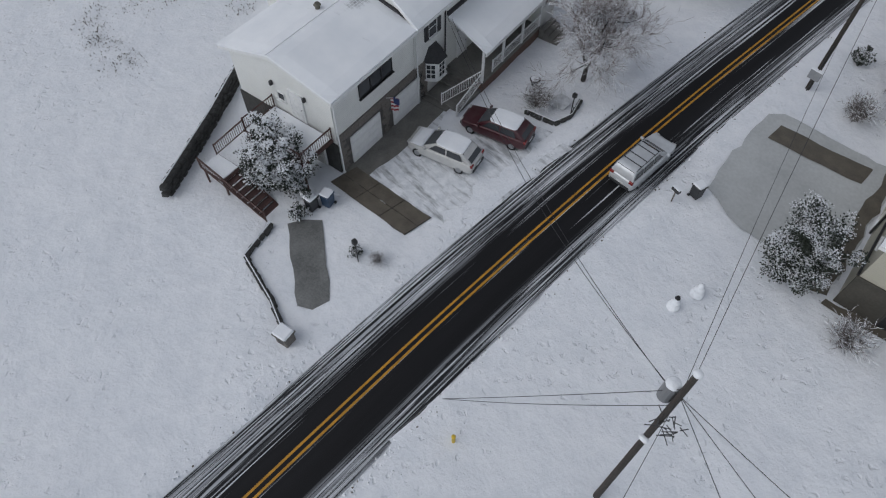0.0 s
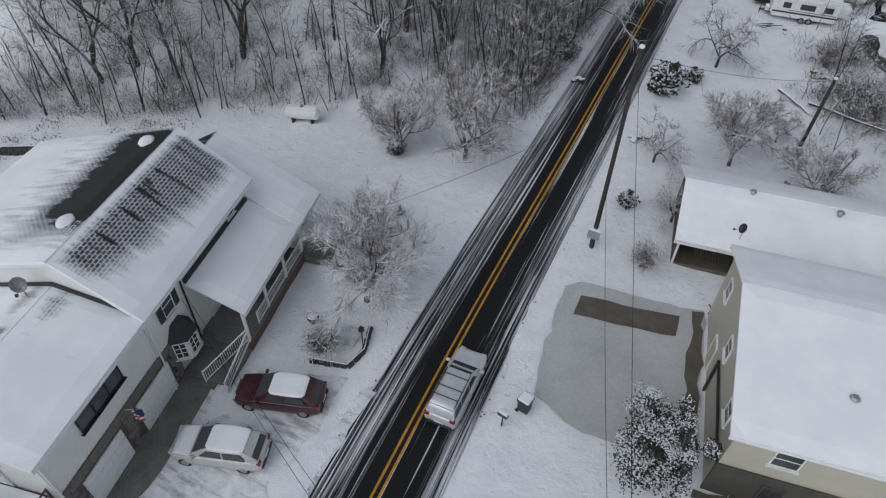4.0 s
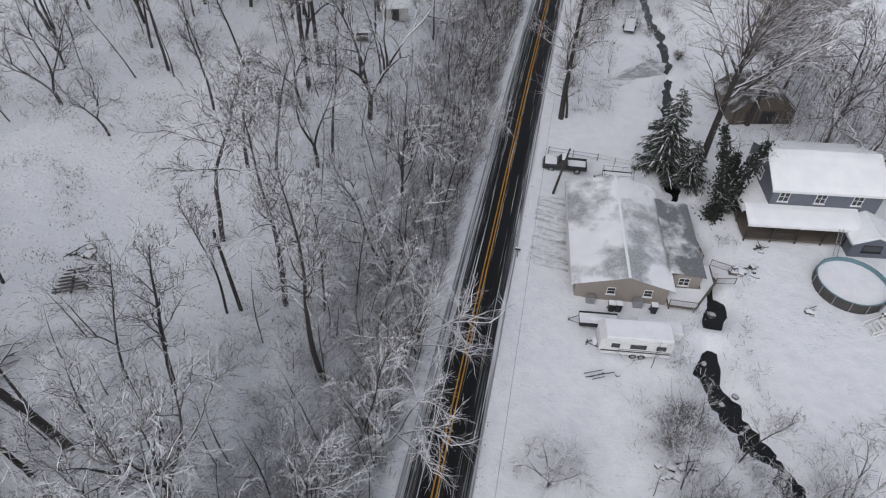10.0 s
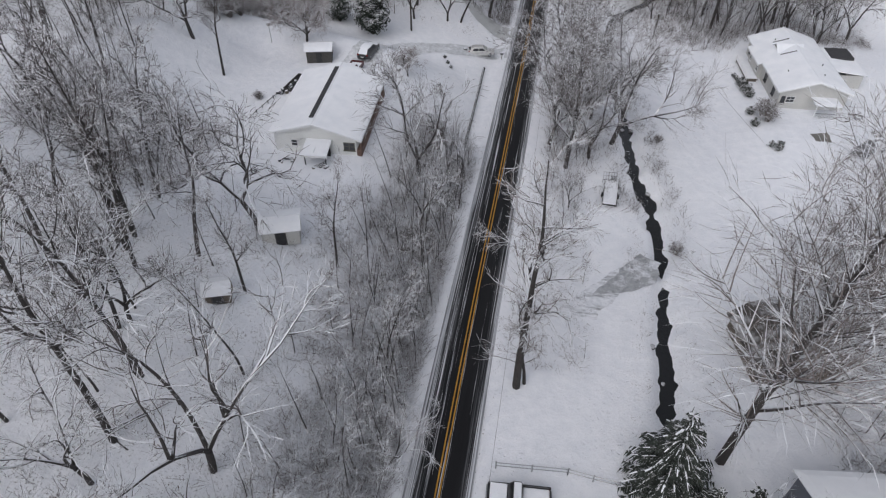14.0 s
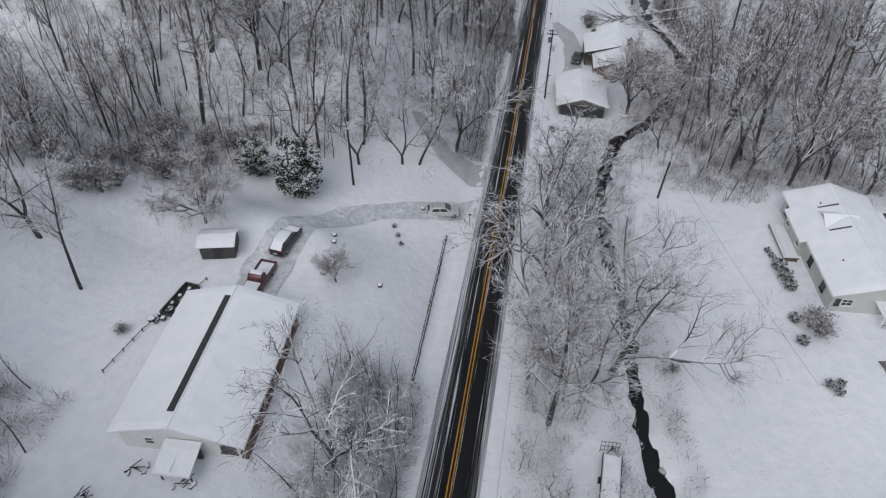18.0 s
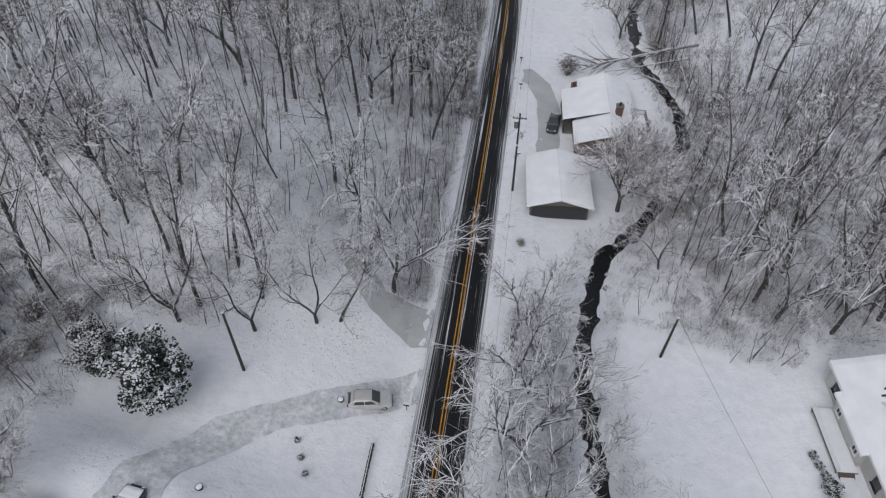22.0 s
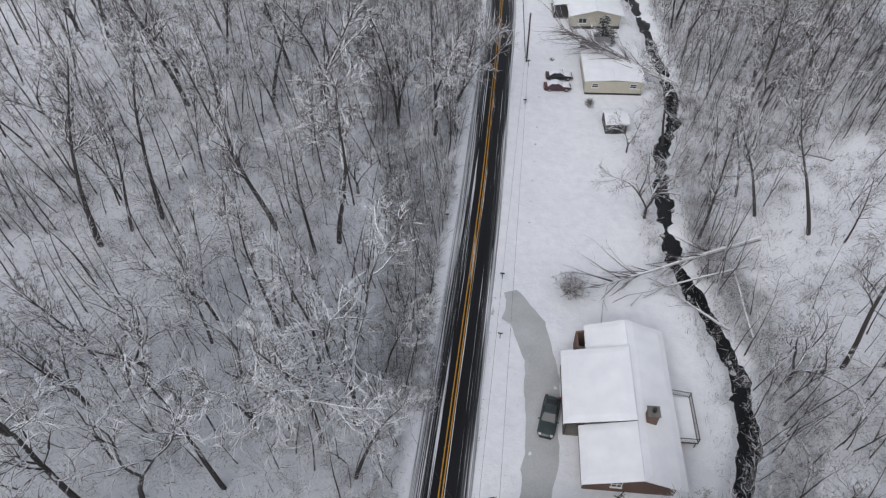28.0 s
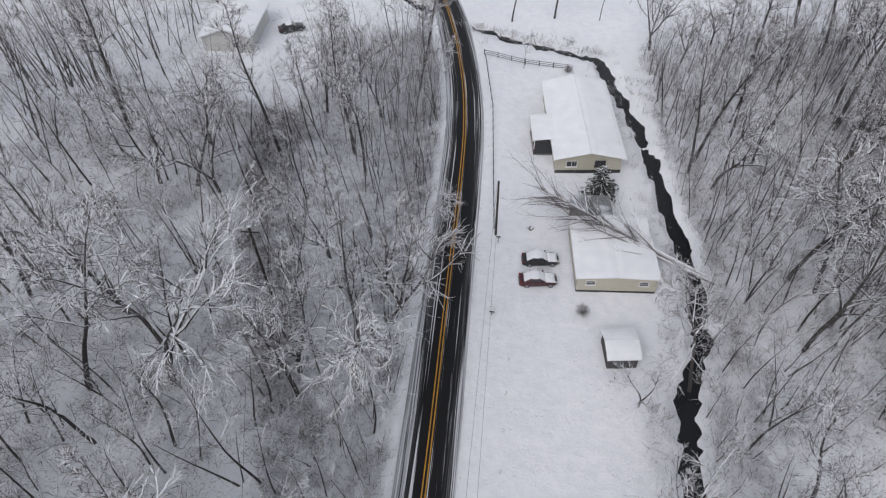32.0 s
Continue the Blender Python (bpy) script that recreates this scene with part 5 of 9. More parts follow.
# ---- garage and brick house by the road ----
def brick_house():
    g = thing("garage", turned(4.5, 14.7, 210.9, -0.75), "dark-fronted garage with a white snowy gable roof", "garage")
    wall_ring(g, 0.3, 0.3, 8.1, 10.6, 0, 2.5, OLIVE, ridge_x=4.2, ridge_z=3.7, east_z=2.4, west_z=2.4)
    gable_roof(g, -0.2, 8.6, -0.3, 11.0, 2.45, 2.45, 4.2, 3.8, SNOWROOF)
    box("front_board", 0.5, 0.2, 0.1, 7.9, 0.32, 2.2, BLACKPLASTIC, g)
    h = thing("house", turned(3.2, 20.6, 226.2, -0.9), "brown brick house with stepped white gable roofs and a chimney", "house")
    wall_ring(h, 0.3, 0.3, 9.0, 17.2, 0, 2.6, BRICK, ridge_x=5.4, ridge_z=4.1, east_z=2.5, west_z=2.5)
    slope(h, (5.4, 4.25), (9.7, 2.5), -0.4, 17.8, SNOWROOF)
    slope(h, (5.4, 4.25), (0.0, 2.5), -0.4, 5.6, SNOWROOF)
    slope(h, (5.4, 4.5), (-1.5, 2.75), 5.6, 14.2, SNOWROOF)
    slope(h, (5.4, 4.25), (1.2, 2.75), 14.2, 17.8, SNOWROOF)
    prism("roof_cheek", [(-1.5, 2.5), (5.4, 4.25), (5.4, 4.5), (-1.5, 2.74)], 5.6, 5.7, DARK, h, axis="y")
    prism("roof_cheek", [(-1.5, 2.5), (5.4, 4.25), (5.4, 4.5), (-1.5, 2.74)], 14.1, 14.2, DARK, h, axis="y")
    window(h, 3.4, 0.28, 1.7, 0.9, 1.0, "S", (1, 1))
    c = box("chimney", 6.3, 5.6, 3.6, 7.3, 6.6, 5.4, BRICK, h)
    box("chimney_cap", 6.2, 5.5, 5.4, 7.4, 6.7, 5.5, CONCRETE, c)
    rod("flue", (6.8, 6.1, 5.5), (6.8, 6.1, 6.0), 0.2, DARK, c)
    box("porch_floor", -1.3, 5.8, 0, 0.3, 14.0, 0.3, CONCRETE, h)
    for y in (5.9, 9.9, 13.9):
        box("porch_post", -1.3, y - 0.08, 0.3, -1.14, y + 0.08, 2.6, DARK, h)
    door(h, 0.28, 7.4, 0.3, 0.95, 2.0, "W", DARK)
    window(h, 0.28, 11.2, 1.6, 1.6, 1.2, "W", (2, 1))
    d = thing("deck", turned(3.2, 20.6, 226.2, -0.9), "snowy timber deck with rails behind the brick house", "deck")
    box("deck_floor", 9.1, 5.4, 0.9, 11.9, 10.6, 1.05, WOOD, d)
    box("deck_snow", 9.15, 5.45, 1.05, 11.85, 10.55, 1.15, SNOW, d, bevel=0.03)
    railing(d, (9.1, 5.4, 1.05), (11.9, 5.4, 1.05), 0.9, WOOD, 0.2)
    railing(d, (11.9, 5.4, 1.05), (11.9, 10.6, 1.05), 0.9, WOOD, 0.2)
    railing(d, (11.9, 10.6, 1.05), (9.6, 10.9, 1.05), 0.9, WOOD, 0.2)
    for x in (9.3, 11.8):
        for y in (5.5, 10.5):
            rod("post", (x, y, -0.6), (x, y, 1.0), 0.07, WOOD, d, sides=4)
    return h


brick_house()


# ---- mobile home under the fallen tree, cream house at the bend ----
def far_houses():
    t = thing("mobile_home", turned(4.5, 21.2, 294.2, -0.9), "low cream mobile home with a snowy flat roof", "mobile home")
    box("body", 0, 0, 0.4, 9.4, 10.0, 2.6, CREAM, t)
    box("skirting", 0.05, 0.05, 0, 9.35, 9.95, 0.42, DARK, t)
    slope(t, (4.7, 2.95), (-0.2, 2.65), -0.25, 10.2, SNOWROOF)
    slope(t, (4.7, 2.95), (9.6, 2.65), -0.25, 10.2, SNOWROOF)
    for x in (1.6, 7.8):
        window(t, x, -0.02, 1.8, 1.0, 0.6, "S", (0, 1))
    box("end_annex", 0.4, 10.0, 0.3, 5.4, 14.5, 2.3, WOOD, t)
    box("annex_snow", 0.3, 9.9, 2.3, 5.5, 14.6, 2.5, BAREROOF, t)
    h = thing("house", turned(6.5, 18.2, 315.6, -0.9), "cream house with a red porch corner and a broad snowy roof", "house")
    wall_ring(h, 0.4, 0.4, 9.6, 19.4, 0, 2.7, CREAM)
    slope(h, (5.0, 3.9), (0.0, 2.75), -0.2, 19.8, SNOWROOF)
    slope(h, (5.0, 3.9), (10.1, 2.75), -0.2, 19.8, SNOWROOF)
    for y in (0.4, 19.2):
        prism("gable", [(0.4, 2.7), (9.6, 2.7), (5.0, 3.8)], y, y + 0.2, CREAM, h, axis="y")
    box("dark_base", 0.35, 0.35, -0.1, 9.65, 0.5, 0.55, DARK, h)
    window(h, 2.6, 0.38, 1.7, 1.4, 0.9, "S", (1, 0))
    window(h, 6.6, 0.38, 1.7, 1.4, 0.9, "S", (1, 0), DARK)
    slope(h, (0.6, 3.1), (-2.6, 2.85), 4.2, 10.4, SNOWROOF)
    box("porch_floor", -2.4, 4.4, 0, 0.4, 10.2, 0.3, CONCRETE, h)
    box("porch_wall", -2.4, 4.4, 0.3, -2.25, 7.2, 1.2, REDCAR, h)
    box("porch_wall", -2.3, 4.4, 0.3, 0.4, 4.5, 2.6, BLACKPLASTIC, h)
    for y in (4.5, 7.3, 10.1):
        box("porch_post", -2.4, y - 0.07, 0.3, -2.26, y + 0.07, 2.8, WHITE, h)
    b = thing("barn", turned(4, -32.4, 336.5, ground_z(-34, 338)), "grey-sided barn with a snowy roof beyond the trees", "barn")
    wall_ring(b, -8, 0.2, 0, 12, -2, 2.8, PALEGREY, ridge_x=-4, ridge_z=4.3, east_z=2.8, west_z=2.8)
    gable_roof(b, -8.5, 0.5, -0.3, 12.4, 2.9, 2.9, -4, 4.5, SNOWROOF)
    window(b, -2.4, 0.18, 1.4, 1.0, 0.9, "S")
    return t


far_houses()
small_shed(-22.0, 159.4, 14, 3.8, 2.8, 1.9, GREYBOARD, "small weathered shed with a snowy roof beside the drive")
small_shed(-11.8, 117.8, 20, 3.8, 3.2, 1.9, PALEGREY, "grey shed with a snowy roof among brush")
small_shed(-13.6, 107.2, 20, 2.2, 2.0, 1.3, WOOD, "low open shelter with a snowy lid in the woods")
gambrel_barn()
small_shed(25.8, 285.8, 8, 3.2, 3.6, 1.9, GREYBOARD, "small grey shed with a snowy roof beside the creek")


# ---- vehicles ----
def wheel(parent, x, y, r=0.34, w=0.22):
    bm = bmesh.new()
    rod_in(bm, (x, y - w / 2, r), (x, y + w / 2, r), r, sides=18)
    ob = part("wheel", bm, RUBBER, parent)
    side = 1 if y > 0 else -1
    rod("rim", (x, y + side * (w / 2 - 0.03), r), (x, y + side * (w / 2 + 0.015), r), r * 0.62, GALV, ob, sides=12)
    return ob


def loft(name, stations, mat, parent, label="", close=True):
    """A skin over rings of (x, [(y, z), ...]), each ring half a section that is mirrored."""
    def rounder(rows, steps):
        """Points between the given ones on a smooth curve through them."""
        out = []
        for i in range(len(rows) - 1):
            p0, p1, p2, p3 = (np.array(rows[max(0, min(len(rows) - 1, i + k))]) for k in (-1, 0, 1, 2))
            for j in range(steps):
                u = j / steps
                c = 0.5 * (2 * p1 + (p2 - p0) * u + (2 * p0 - 5 * p1 + 4 * p2 - p3) * u * u + (3 * p1 - p0 - 3 * p2 + p3) * u ** 3)
                w = 0.7
                out.append(tuple(c * w + (p1 + (p2 - p1) * u) * (1 - w)))
        return out + [tuple(rows[-1])]

    halves = [rounder(h, 2) for x, h in stations]
    flat = [(x,) + tuple(c for p in h for c in p) for (x, _), h in zip(stations, halves)]
    flat = rounder(flat, 3)
    stations = [(float(r[0]), [(float(r[k]), float(r[k + 1])) for k in range(1, len(r), 2)]) for r in flat]
    bm = bmesh.new()
    rings = []
    for x, half in stations:
        pts = [(x, y, z) for y, z in half] + [(x, -y, z) for y, z in reversed(half)]
        rings.append([bm.verts.new(p) for p in pts])
    k = len(rings[0])
    for a, b in zip(rings[:-1], rings[1:]):
        for i in range(k):
            bm.faces.new((a[i], a[(i + 1) % k], b[(i + 1) % k], b[i]))
    bm.faces.new(rings[0])
    bm.faces.new(rings[-1])
    bmesh.ops.recalc_face_normals(bm, faces=bm.faces)
    for f in bm.faces:
        f.smooth = True
    return part(name, bm, mat, parent, label)


def quad(name, pts, mat, parent, thick=0.02):
    bm = bmesh.new()
    f = bm.faces.new([bm.verts.new(p) for p in pts])
    bm.normal_update()
    r = bmesh.ops.extrude_face_region(bm, geom=[f])
    bmesh.ops.translate(bm, vec=f.normal * thick, verts=[v for v in r["geom"] if isinstance(v, bmesh.types.BMVert)])
    bmesh.ops.recalc_face_normals(bm, faces=bm.faces)
    return part(name, bm, mat, parent)


def car(m, paint, label, length=4.6, width=1.86, height=1.66, style="suv", snow="roof", category="car"):
    """A car that faces +x: lower body, cabin with its panes, wheels, lamps and the snow on it."""
    c = thing("car", m, label, category)
    L, W, H = length / 2, width / 2, height
    belt = H * 0.62
    nose, tail = (0.72, 0.9) if style != "sedan" else (0.62, 0.76)

    def sec(w, z0, z1):
        return [(w * 0.90, z0), (w, z0 + 0.16), (w, z0 + (z1 - z0) * 0.55), (w * 0.965, z1 - 0.04), (w * 0.90, z1)]
    loft("body", [(L, sec(W * 0.62, 0.36, belt * nose)), (L - 0.16, sec(W * 0.88, 0.25, belt * (nose + 0.12))), (L * 0.74, sec(W * 0.98, 0.2, belt * 0.86)), (L * 0.38, sec(W, 0.2, belt)),
                  (-L * 0.4, sec(W, 0.2, belt * 1.03)), (-L * 0.82, sec(W * 0.98, 0.22, belt * 1.04 if style != "sedan" else belt)), (-L + 0.1, sec(W * 0.92, 0.28, belt * (1.0 if style != "sedan" else 0.95))), (-L, sec(W * 0.82, 0.36, belt * tail))], paint, c)
    if style == "sedan":
        xs = (L * 0.36, L * 0.02, -L * 0.42, -L * 0.76)
    elif style == "van":
        xs = (L * 0.50, L * 0.10, -L * 0.88, -L * 0.97)
    else:
        xs = (L * 0.48, L * 0.1, -L * 0.66, -L * 0.97)

    def cab(w, z):
        return [(w, belt - 0.03), (w, belt + 0.02), (w * 0.97, (belt + z) / 2), (w * 0.9, z - 0.06), (w * 0.72, z)]
    loft("cabin", [(xs[0], [(W * 0.88, belt - 0.03), (W * 0.88, belt - 0.02), (W * 0.87, belt - 0.01), (W * 0.85, belt), (W * 0.75, belt + 0.01)]), (xs[1], cab(W * 0.84, H - 0.03)), ((xs[1] + xs[2]) / 2, cab(W * 0.85, H)),
                   (xs[2], cab(W * 0.82, H - 0.03)), (xs[3], [(W * 0.86, belt - 0.03), (W * 0.86, belt - 0.02), (W * 0.85, belt), (W * 0.83, belt + 0.02), (W * 0.72, belt + 0.04)])], paint, c)
    zt, yb, yt = H - 0.12, W * 0.865, W * 0.80
    for s in (1, -1):
        mid = (xs[1] + xs[2]) / 2 + 0.15
        panes = [(xs[1] + 0.02, mid + 0.05), (mid - 0.05, xs[2] + 0.1)] if style != "van" else [(xs[1] + 0.02, mid + 0.55), (mid + 0.45, mid - 0.5), (mid - 0.6, xs[2] + 0.1)]
        for i, (a, b) in enumerate(panes):
            front = 0.42 if i == 0 else 0.0
            back = 0.2 if i == len(panes) - 1 else 0.0
            quad("side_window", [(a + front, s * yb, belt + 0.05), (a, s * yt, zt), (b, s * yt, zt), (b - back, s * yb, belt + 0.05)][::s], GLASS, c)
        box("mirror", xs[0] - 0.25, s * W * 0.95, belt, xs[0] - 0.1, s * (W + 0.16), belt + 0.14, paint, c)
        for xx in (L * 0.64, -L * 0.62):
            wheel(c, xx, s * (W - 0.12))
        box("headlamp", L - 0.28, s * W * 0.5, belt * 0.72, L - 0.03, s * W * 0.82, belt * 0.84, LAMPCLEAR, c)
        box("tail_lamp", -L - 0.01, s * W * 0.6, belt * 0.82, -L + 0.16, s * W * 0.9, belt * 1.02, LAMPRED, c)
    quad("windscreen", [(xs[0] - 0.04, -W * 0.72, belt + 0.06), (xs[0] - 0.04, W * 0.72, belt + 0.06), (xs[1] + 0.05, W * 0.66, H - 0.03), (xs[1] + 0.05, -W * 0.66, H - 0.03)], GLASS, c, 0.03)
    quad("rear_window", [(xs[3] + 0.03, W * 0.7, belt + 0.1), (xs[3] + 0.03, -W * 0.7, belt + 0.1), (xs[2] - 0.02, -W * 0.64, H - 0.04), (xs[2] - 0.02, W * 0.64, H - 0.04)], GLASS, c, 0.03)
    box("bumper", L - 0.1, -W * 0.7, 0.3, L + 0.05, W * 0.7, 0.5, BLACKPLASTIC, c)
    box("bumper", -L - 0.06, -W * 0.75, 0.32, -L + 0.1, W * 0.75, 0.52, BLACKPLASTIC, c)
    box("number_plate", -L - 0.075, -0.26, 0.6, -L - 0.05, 0.26, 0.74, WHITE, c)
    if snow != "none":
        def cap(w, z):
            return [(w, H - 0.09), (w, H - 0.05), (w * 0.96, H + z * 0.7), (w * 0.8, H + z), (w * 0.4, H + z * 1.05)]
        loft("roof_snow", [(xs[1] + 0.1, cap(W * 0.55, -0.02)), (xs[1] - 0.1, cap(W * 0.72, 0.05)), ((xs[1] + xs[2]) / 2, cap(W * 0.76, 0.09)), (xs[2] + 0.15, cap(W * 0.72, 0.06)), (xs[2] - 0.04, cap(W * 0.58, -0.01))], SNOW, c, "cap of snow")
    if snow in ("all", "bonnet"):
        loft("bonnet_snow", [(L - 0.25, [(W * 0.8, belt * 0.83), (W * 0.8, belt * 0.85), (W * 0.75, belt * 0.87), (W * 0.6, belt * 0.89), (W * 0.3, belt * 0.9)]), (xs[0] + 0.02, [(W * 0.88, belt * 0.96), (W * 0.88, belt * 1.02), (W * 0.82, belt * 1.05), (W * 0.6, belt * 1.07), (W * 0.3, belt * 1.07)])], SNOW, c)
    if snow == "all":
        quad("windscreen_snow", [(xs[0] - 0.02, -W * 0.74, belt + 0.08), (xs[0] - 0.02, W * 0.74, belt + 0.08), (xs[1] + 0.08, W * 0.68, H - 0.02), (xs[1] + 0.08, -W * 0.68, H - 0.02)], SNOW, c, 0.07)
        quad("rear_snow", [(xs[3] - 0.02, W * 0.72, belt + 0.08), (xs[3] - 0.02, -W * 0.72, belt + 0.08), (xs[2] - 0.04, -W * 0.66, H - 0.02), (xs[2] - 0.04, W * 0.66, H - 0.02)], SNOW, c, 0.06)
    if style == "van":
        for s in (1, -1):
            rod("roof_rail", (xs[1] - 0.1, s * W * 0.7, H + 0.05), (xs[2] + 0.1, s * W * 0.7, H + 0.05), 0.025, DARK, c)
        for xx in (xs[1] - 0.5, (xs[1] + xs[2]) / 2 - 0.1, xs[2] + 0.5):
            rod("roof_bar", (xx, -W * 0.7, H + 0.14), (xx, W * 0.7, H + 0.14), 0.03, DARK, c)
    return c


def pickup(m, paint, label, length=5.4, bed_snow=True, cab_snow=True):
    c = thing("pickup_truck", m, label, "pickup truck")
    L, W = length / 2, 0.97
    belt, H = 1.12, 1.78

    def sec(w, z0, z1):
        return [(w * 0.92, z0), (w, z0 + 0.15), (w, (z0 + z1) / 2), (w, z1 - 0.05), (w * 0.94, z1)]
    loft("body", [(L, sec(W * 0.85, 0.42, belt * 0.86)), (L - 0.1, sec(W * 0.96, 0.36, belt * 0.93)), (L * 0.4, sec(W, 0.34, belt)), (-L * 0.1, sec(W, 0.34, belt))], paint, c)

    def cab(w, z):
        return [(w, belt - 0.04), (w, belt), (w * 0.97, (belt + z) / 2), (w * 0.93, z - 0.06), (w * 0.8, z)]
    loft("cabin", [(L * 0.36, cab(W * 0.92, belt + 0.06)), (L * 0.18, cab(W * 0.9, H)), (-L * 0.06, cab(W * 0.9, H)), (-L * 0.12, cab(W * 0.9, belt + 0.1))], paint, c)
    for s in (1, -1):
        quad("side_window", [(L * 0.3, s * W * 0.94, belt + 0.06), (L * 0.18, s * W * 0.88, H - 0.12), (-L * 0.05, s * W * 0.88, H - 0.12), (-L * 0.08, s * W * 0.94, belt + 0.06)][::s], GLASS, c)
        box("bed_side", -L, s * W, 0.5, -L * 0.11, s * (W - 0.1), belt, paint, c)
        for xx in (L * 0.62, -L * 0.58):
            wheel(c, xx, s * (W - 0.12), 0.39, 0.26)
        box("headlamp", L - 0.08, s * W * 0.5, 0.75, L + 0.02, s * W * 0.85, 0.95, LAMPCLEAR, c)
        box("tail_lamp", -L - 0.02, s * W * 0.82, 0.75, -L + 0.1, s * W * 1.0, 1.05, LAMPRED, c)
    quad("windscreen", [(L * 0.35, -W * 0.8, belt + 0.08), (L * 0.35, W * 0.8, belt + 0.08), (L * 0.19, W * 0.74, H - 0.04), (L * 0.19, -W * 0.74, H - 0.04)], GLASS, c, 0.03)
    box("bed_floor", -L, -W + 0.1, 0.5, -L * 0.11, W - 0.1, 0.62, DARK, c)
    box("tailgate", -L, -W + 0.1, 0.5, -L + 0.09, W - 0.1, belt, paint, c)
    box("bumper", -L - 0.14, -W * 0.9, 0.42, -L, W * 0.9, 0.62, GALV, c)
    box("bumper", L, -W * 0.9, 0.4, L + 0.12, W * 0.9, 0.62, GALV, c)
    if bed_snow:
        box("bed_snow", -L + 0.1, -W + 0.12, 0.62, -L * 0.13, W - 0.12, 0.86, SNOW, c, bevel=0.05)
    if cab_snow:
        box("roof_snow", -L * 0.06, -W * 0.75, H - 0.02, L * 0.18, W * 0.75, H + 0.1, SNOW, c, bevel=0.05)
        box("bonnet_snow", L * 0.38, -W * 0.85, belt - 0.05, L - 0.2, W * 0.85, belt + 0.07, SNOW, c, bevel=0.05)
    return c


def on_road(y, off, dz=0.03):
    d = road_x(y + 3) - road_x(y - 3)
    return turned(90 - math.degrees(math.atan2(d, 6)), road_x(y) + off, y, dz)


# the silver people carrier on the road
car(on_road(9.6, 1.35), SILVER, "silver estate car with roof bars driving on the wet road", 4.85, 1.9, 1.72, "van", "none")
car(seat(2.75, 0.95, 0.02, 199), PEARL, "pearl white estate car capped with snow in the drive", 4.75, 1.9, 1.62, "suv", "bonnet")
car(seat(3.55, 4.85, 0.02, 199), MAROON, "maroon crossover car with snow on its roof", 4.75, 1.88, 1.6, "suv", "roof")
pickup(seat(15.9, 97.7, 0.0, 184), BLACKPAINT, "black pickup truck capped with snow")
pickup(seat(60.0, 158.9, 0.02, 215), GREYPAINT, "grey pickup truck with snow in its bed", 5.6, True, False)
car(seat(62.5, 155.3, 0.02, 210), PEARL, "pale car under a thick layer of snow", 4.6, 1.84, 1.5, "sedan", "all")
car(seat(0.6, 178.7, 0.0, 12), PEARL, "silver hatchback car at the mouth of the drive", 4.5, 1.84, 1.62, "suv", "none")
car(seat(-14.8, 161.6, 0.0, 83), BLACKPAINT, "dark estate car with a thick cap of snow", 5.0, 1.95, 1.7, "suv", "all")
pickup(seat(-15.6, 155.3, 0.0, 266), REDCAR, "red pickup truck heaped with snow", 5.2)
car(seat(17.5, 233.4, 0.02, 262), GREENPAINT, "dark green saloon car in the drive, dusted with snow", 4.7, 1.82, 1.45, "sedan", "none")
car(seat(16.9, 298.5, 0.02, 8), BLACKPAINT, "dark red-black saloon car with snow on roof and bonnet", 4.5, 1.82, 1.46, "sedan", "all")
car(seat(16.7, 295.1, 0.02, 8), MAROON, "maroon saloon car with snow on roof and bonnet", 4.5, 1.82, 1.46, "sedan", "all")
car(seat(-28.2, 345.5, 0.02, 30), BLACKPAINT, "dark car parked beside the barn", 4.5, 1.82, 1.5, "sedan", "roof")


def travel_trailer():
    t = thing("travel_trailer", seat(24.7, 70.6, 0.0, 187), "white travel trailer with dark stripes and snow on its roof", "travel trailer")
    prism("body", [(-3.3, 0.5), (3.1, 0.5), (3.4, 1.0), (3.35, 2.3), (2.9, 2.75), (-3.25, 2.75), (-3.4, 2.5)], -1.2, 1.2, WHITE, t, axis="y", bevel=0.05)
    box("roof_snow", -3.3, -1.15, 2.74, 2.9, 1.15, 2.95, SNOW, t, bevel=0.08)
    for s in (1, -1):
        box("stripe", -3.3, s * 1.2, 0.95, 3.2, s * 1.212, 1.12, DARK, t, bevel=0)
        box("stripe", -3.2, s * 1.2, 1.25, 1.6, s * 1.212, 1.33, GREYPAINT, t, bevel=0)
        for x, w in ((-2.3, 0.9), (-0.2, 1.5), (1.9, 0.8)):
            box("window", x - w / 2, s * 1.19, 1.5, x + w / 2, s * 1.225, 2.1, GLASS, t)
        for x in (-0.75, 0.05):
            wheel(t, x, s * 1.1, 0.33)
    for y in (-0.5, 0.5):
        rod("tow_bar", (3.2, y, 0.5), (4.4, 0, 0.5), 0.06, DARK, t, sides=4)
    box("gas_bottle_box", 3.4, -0.35, 0.5, 3.8, 0.35, 1.1, SNOW, t, bevel=0.08)
    rod("jack", (4.3, 0, 0.0), (4.3, 0, 0.9), 0.05, DARK, t)
    box("awning", -2.6, 1.2, 2.35, 2.4, 1.34, 2.5, WHITE, t)


travel_trailer()


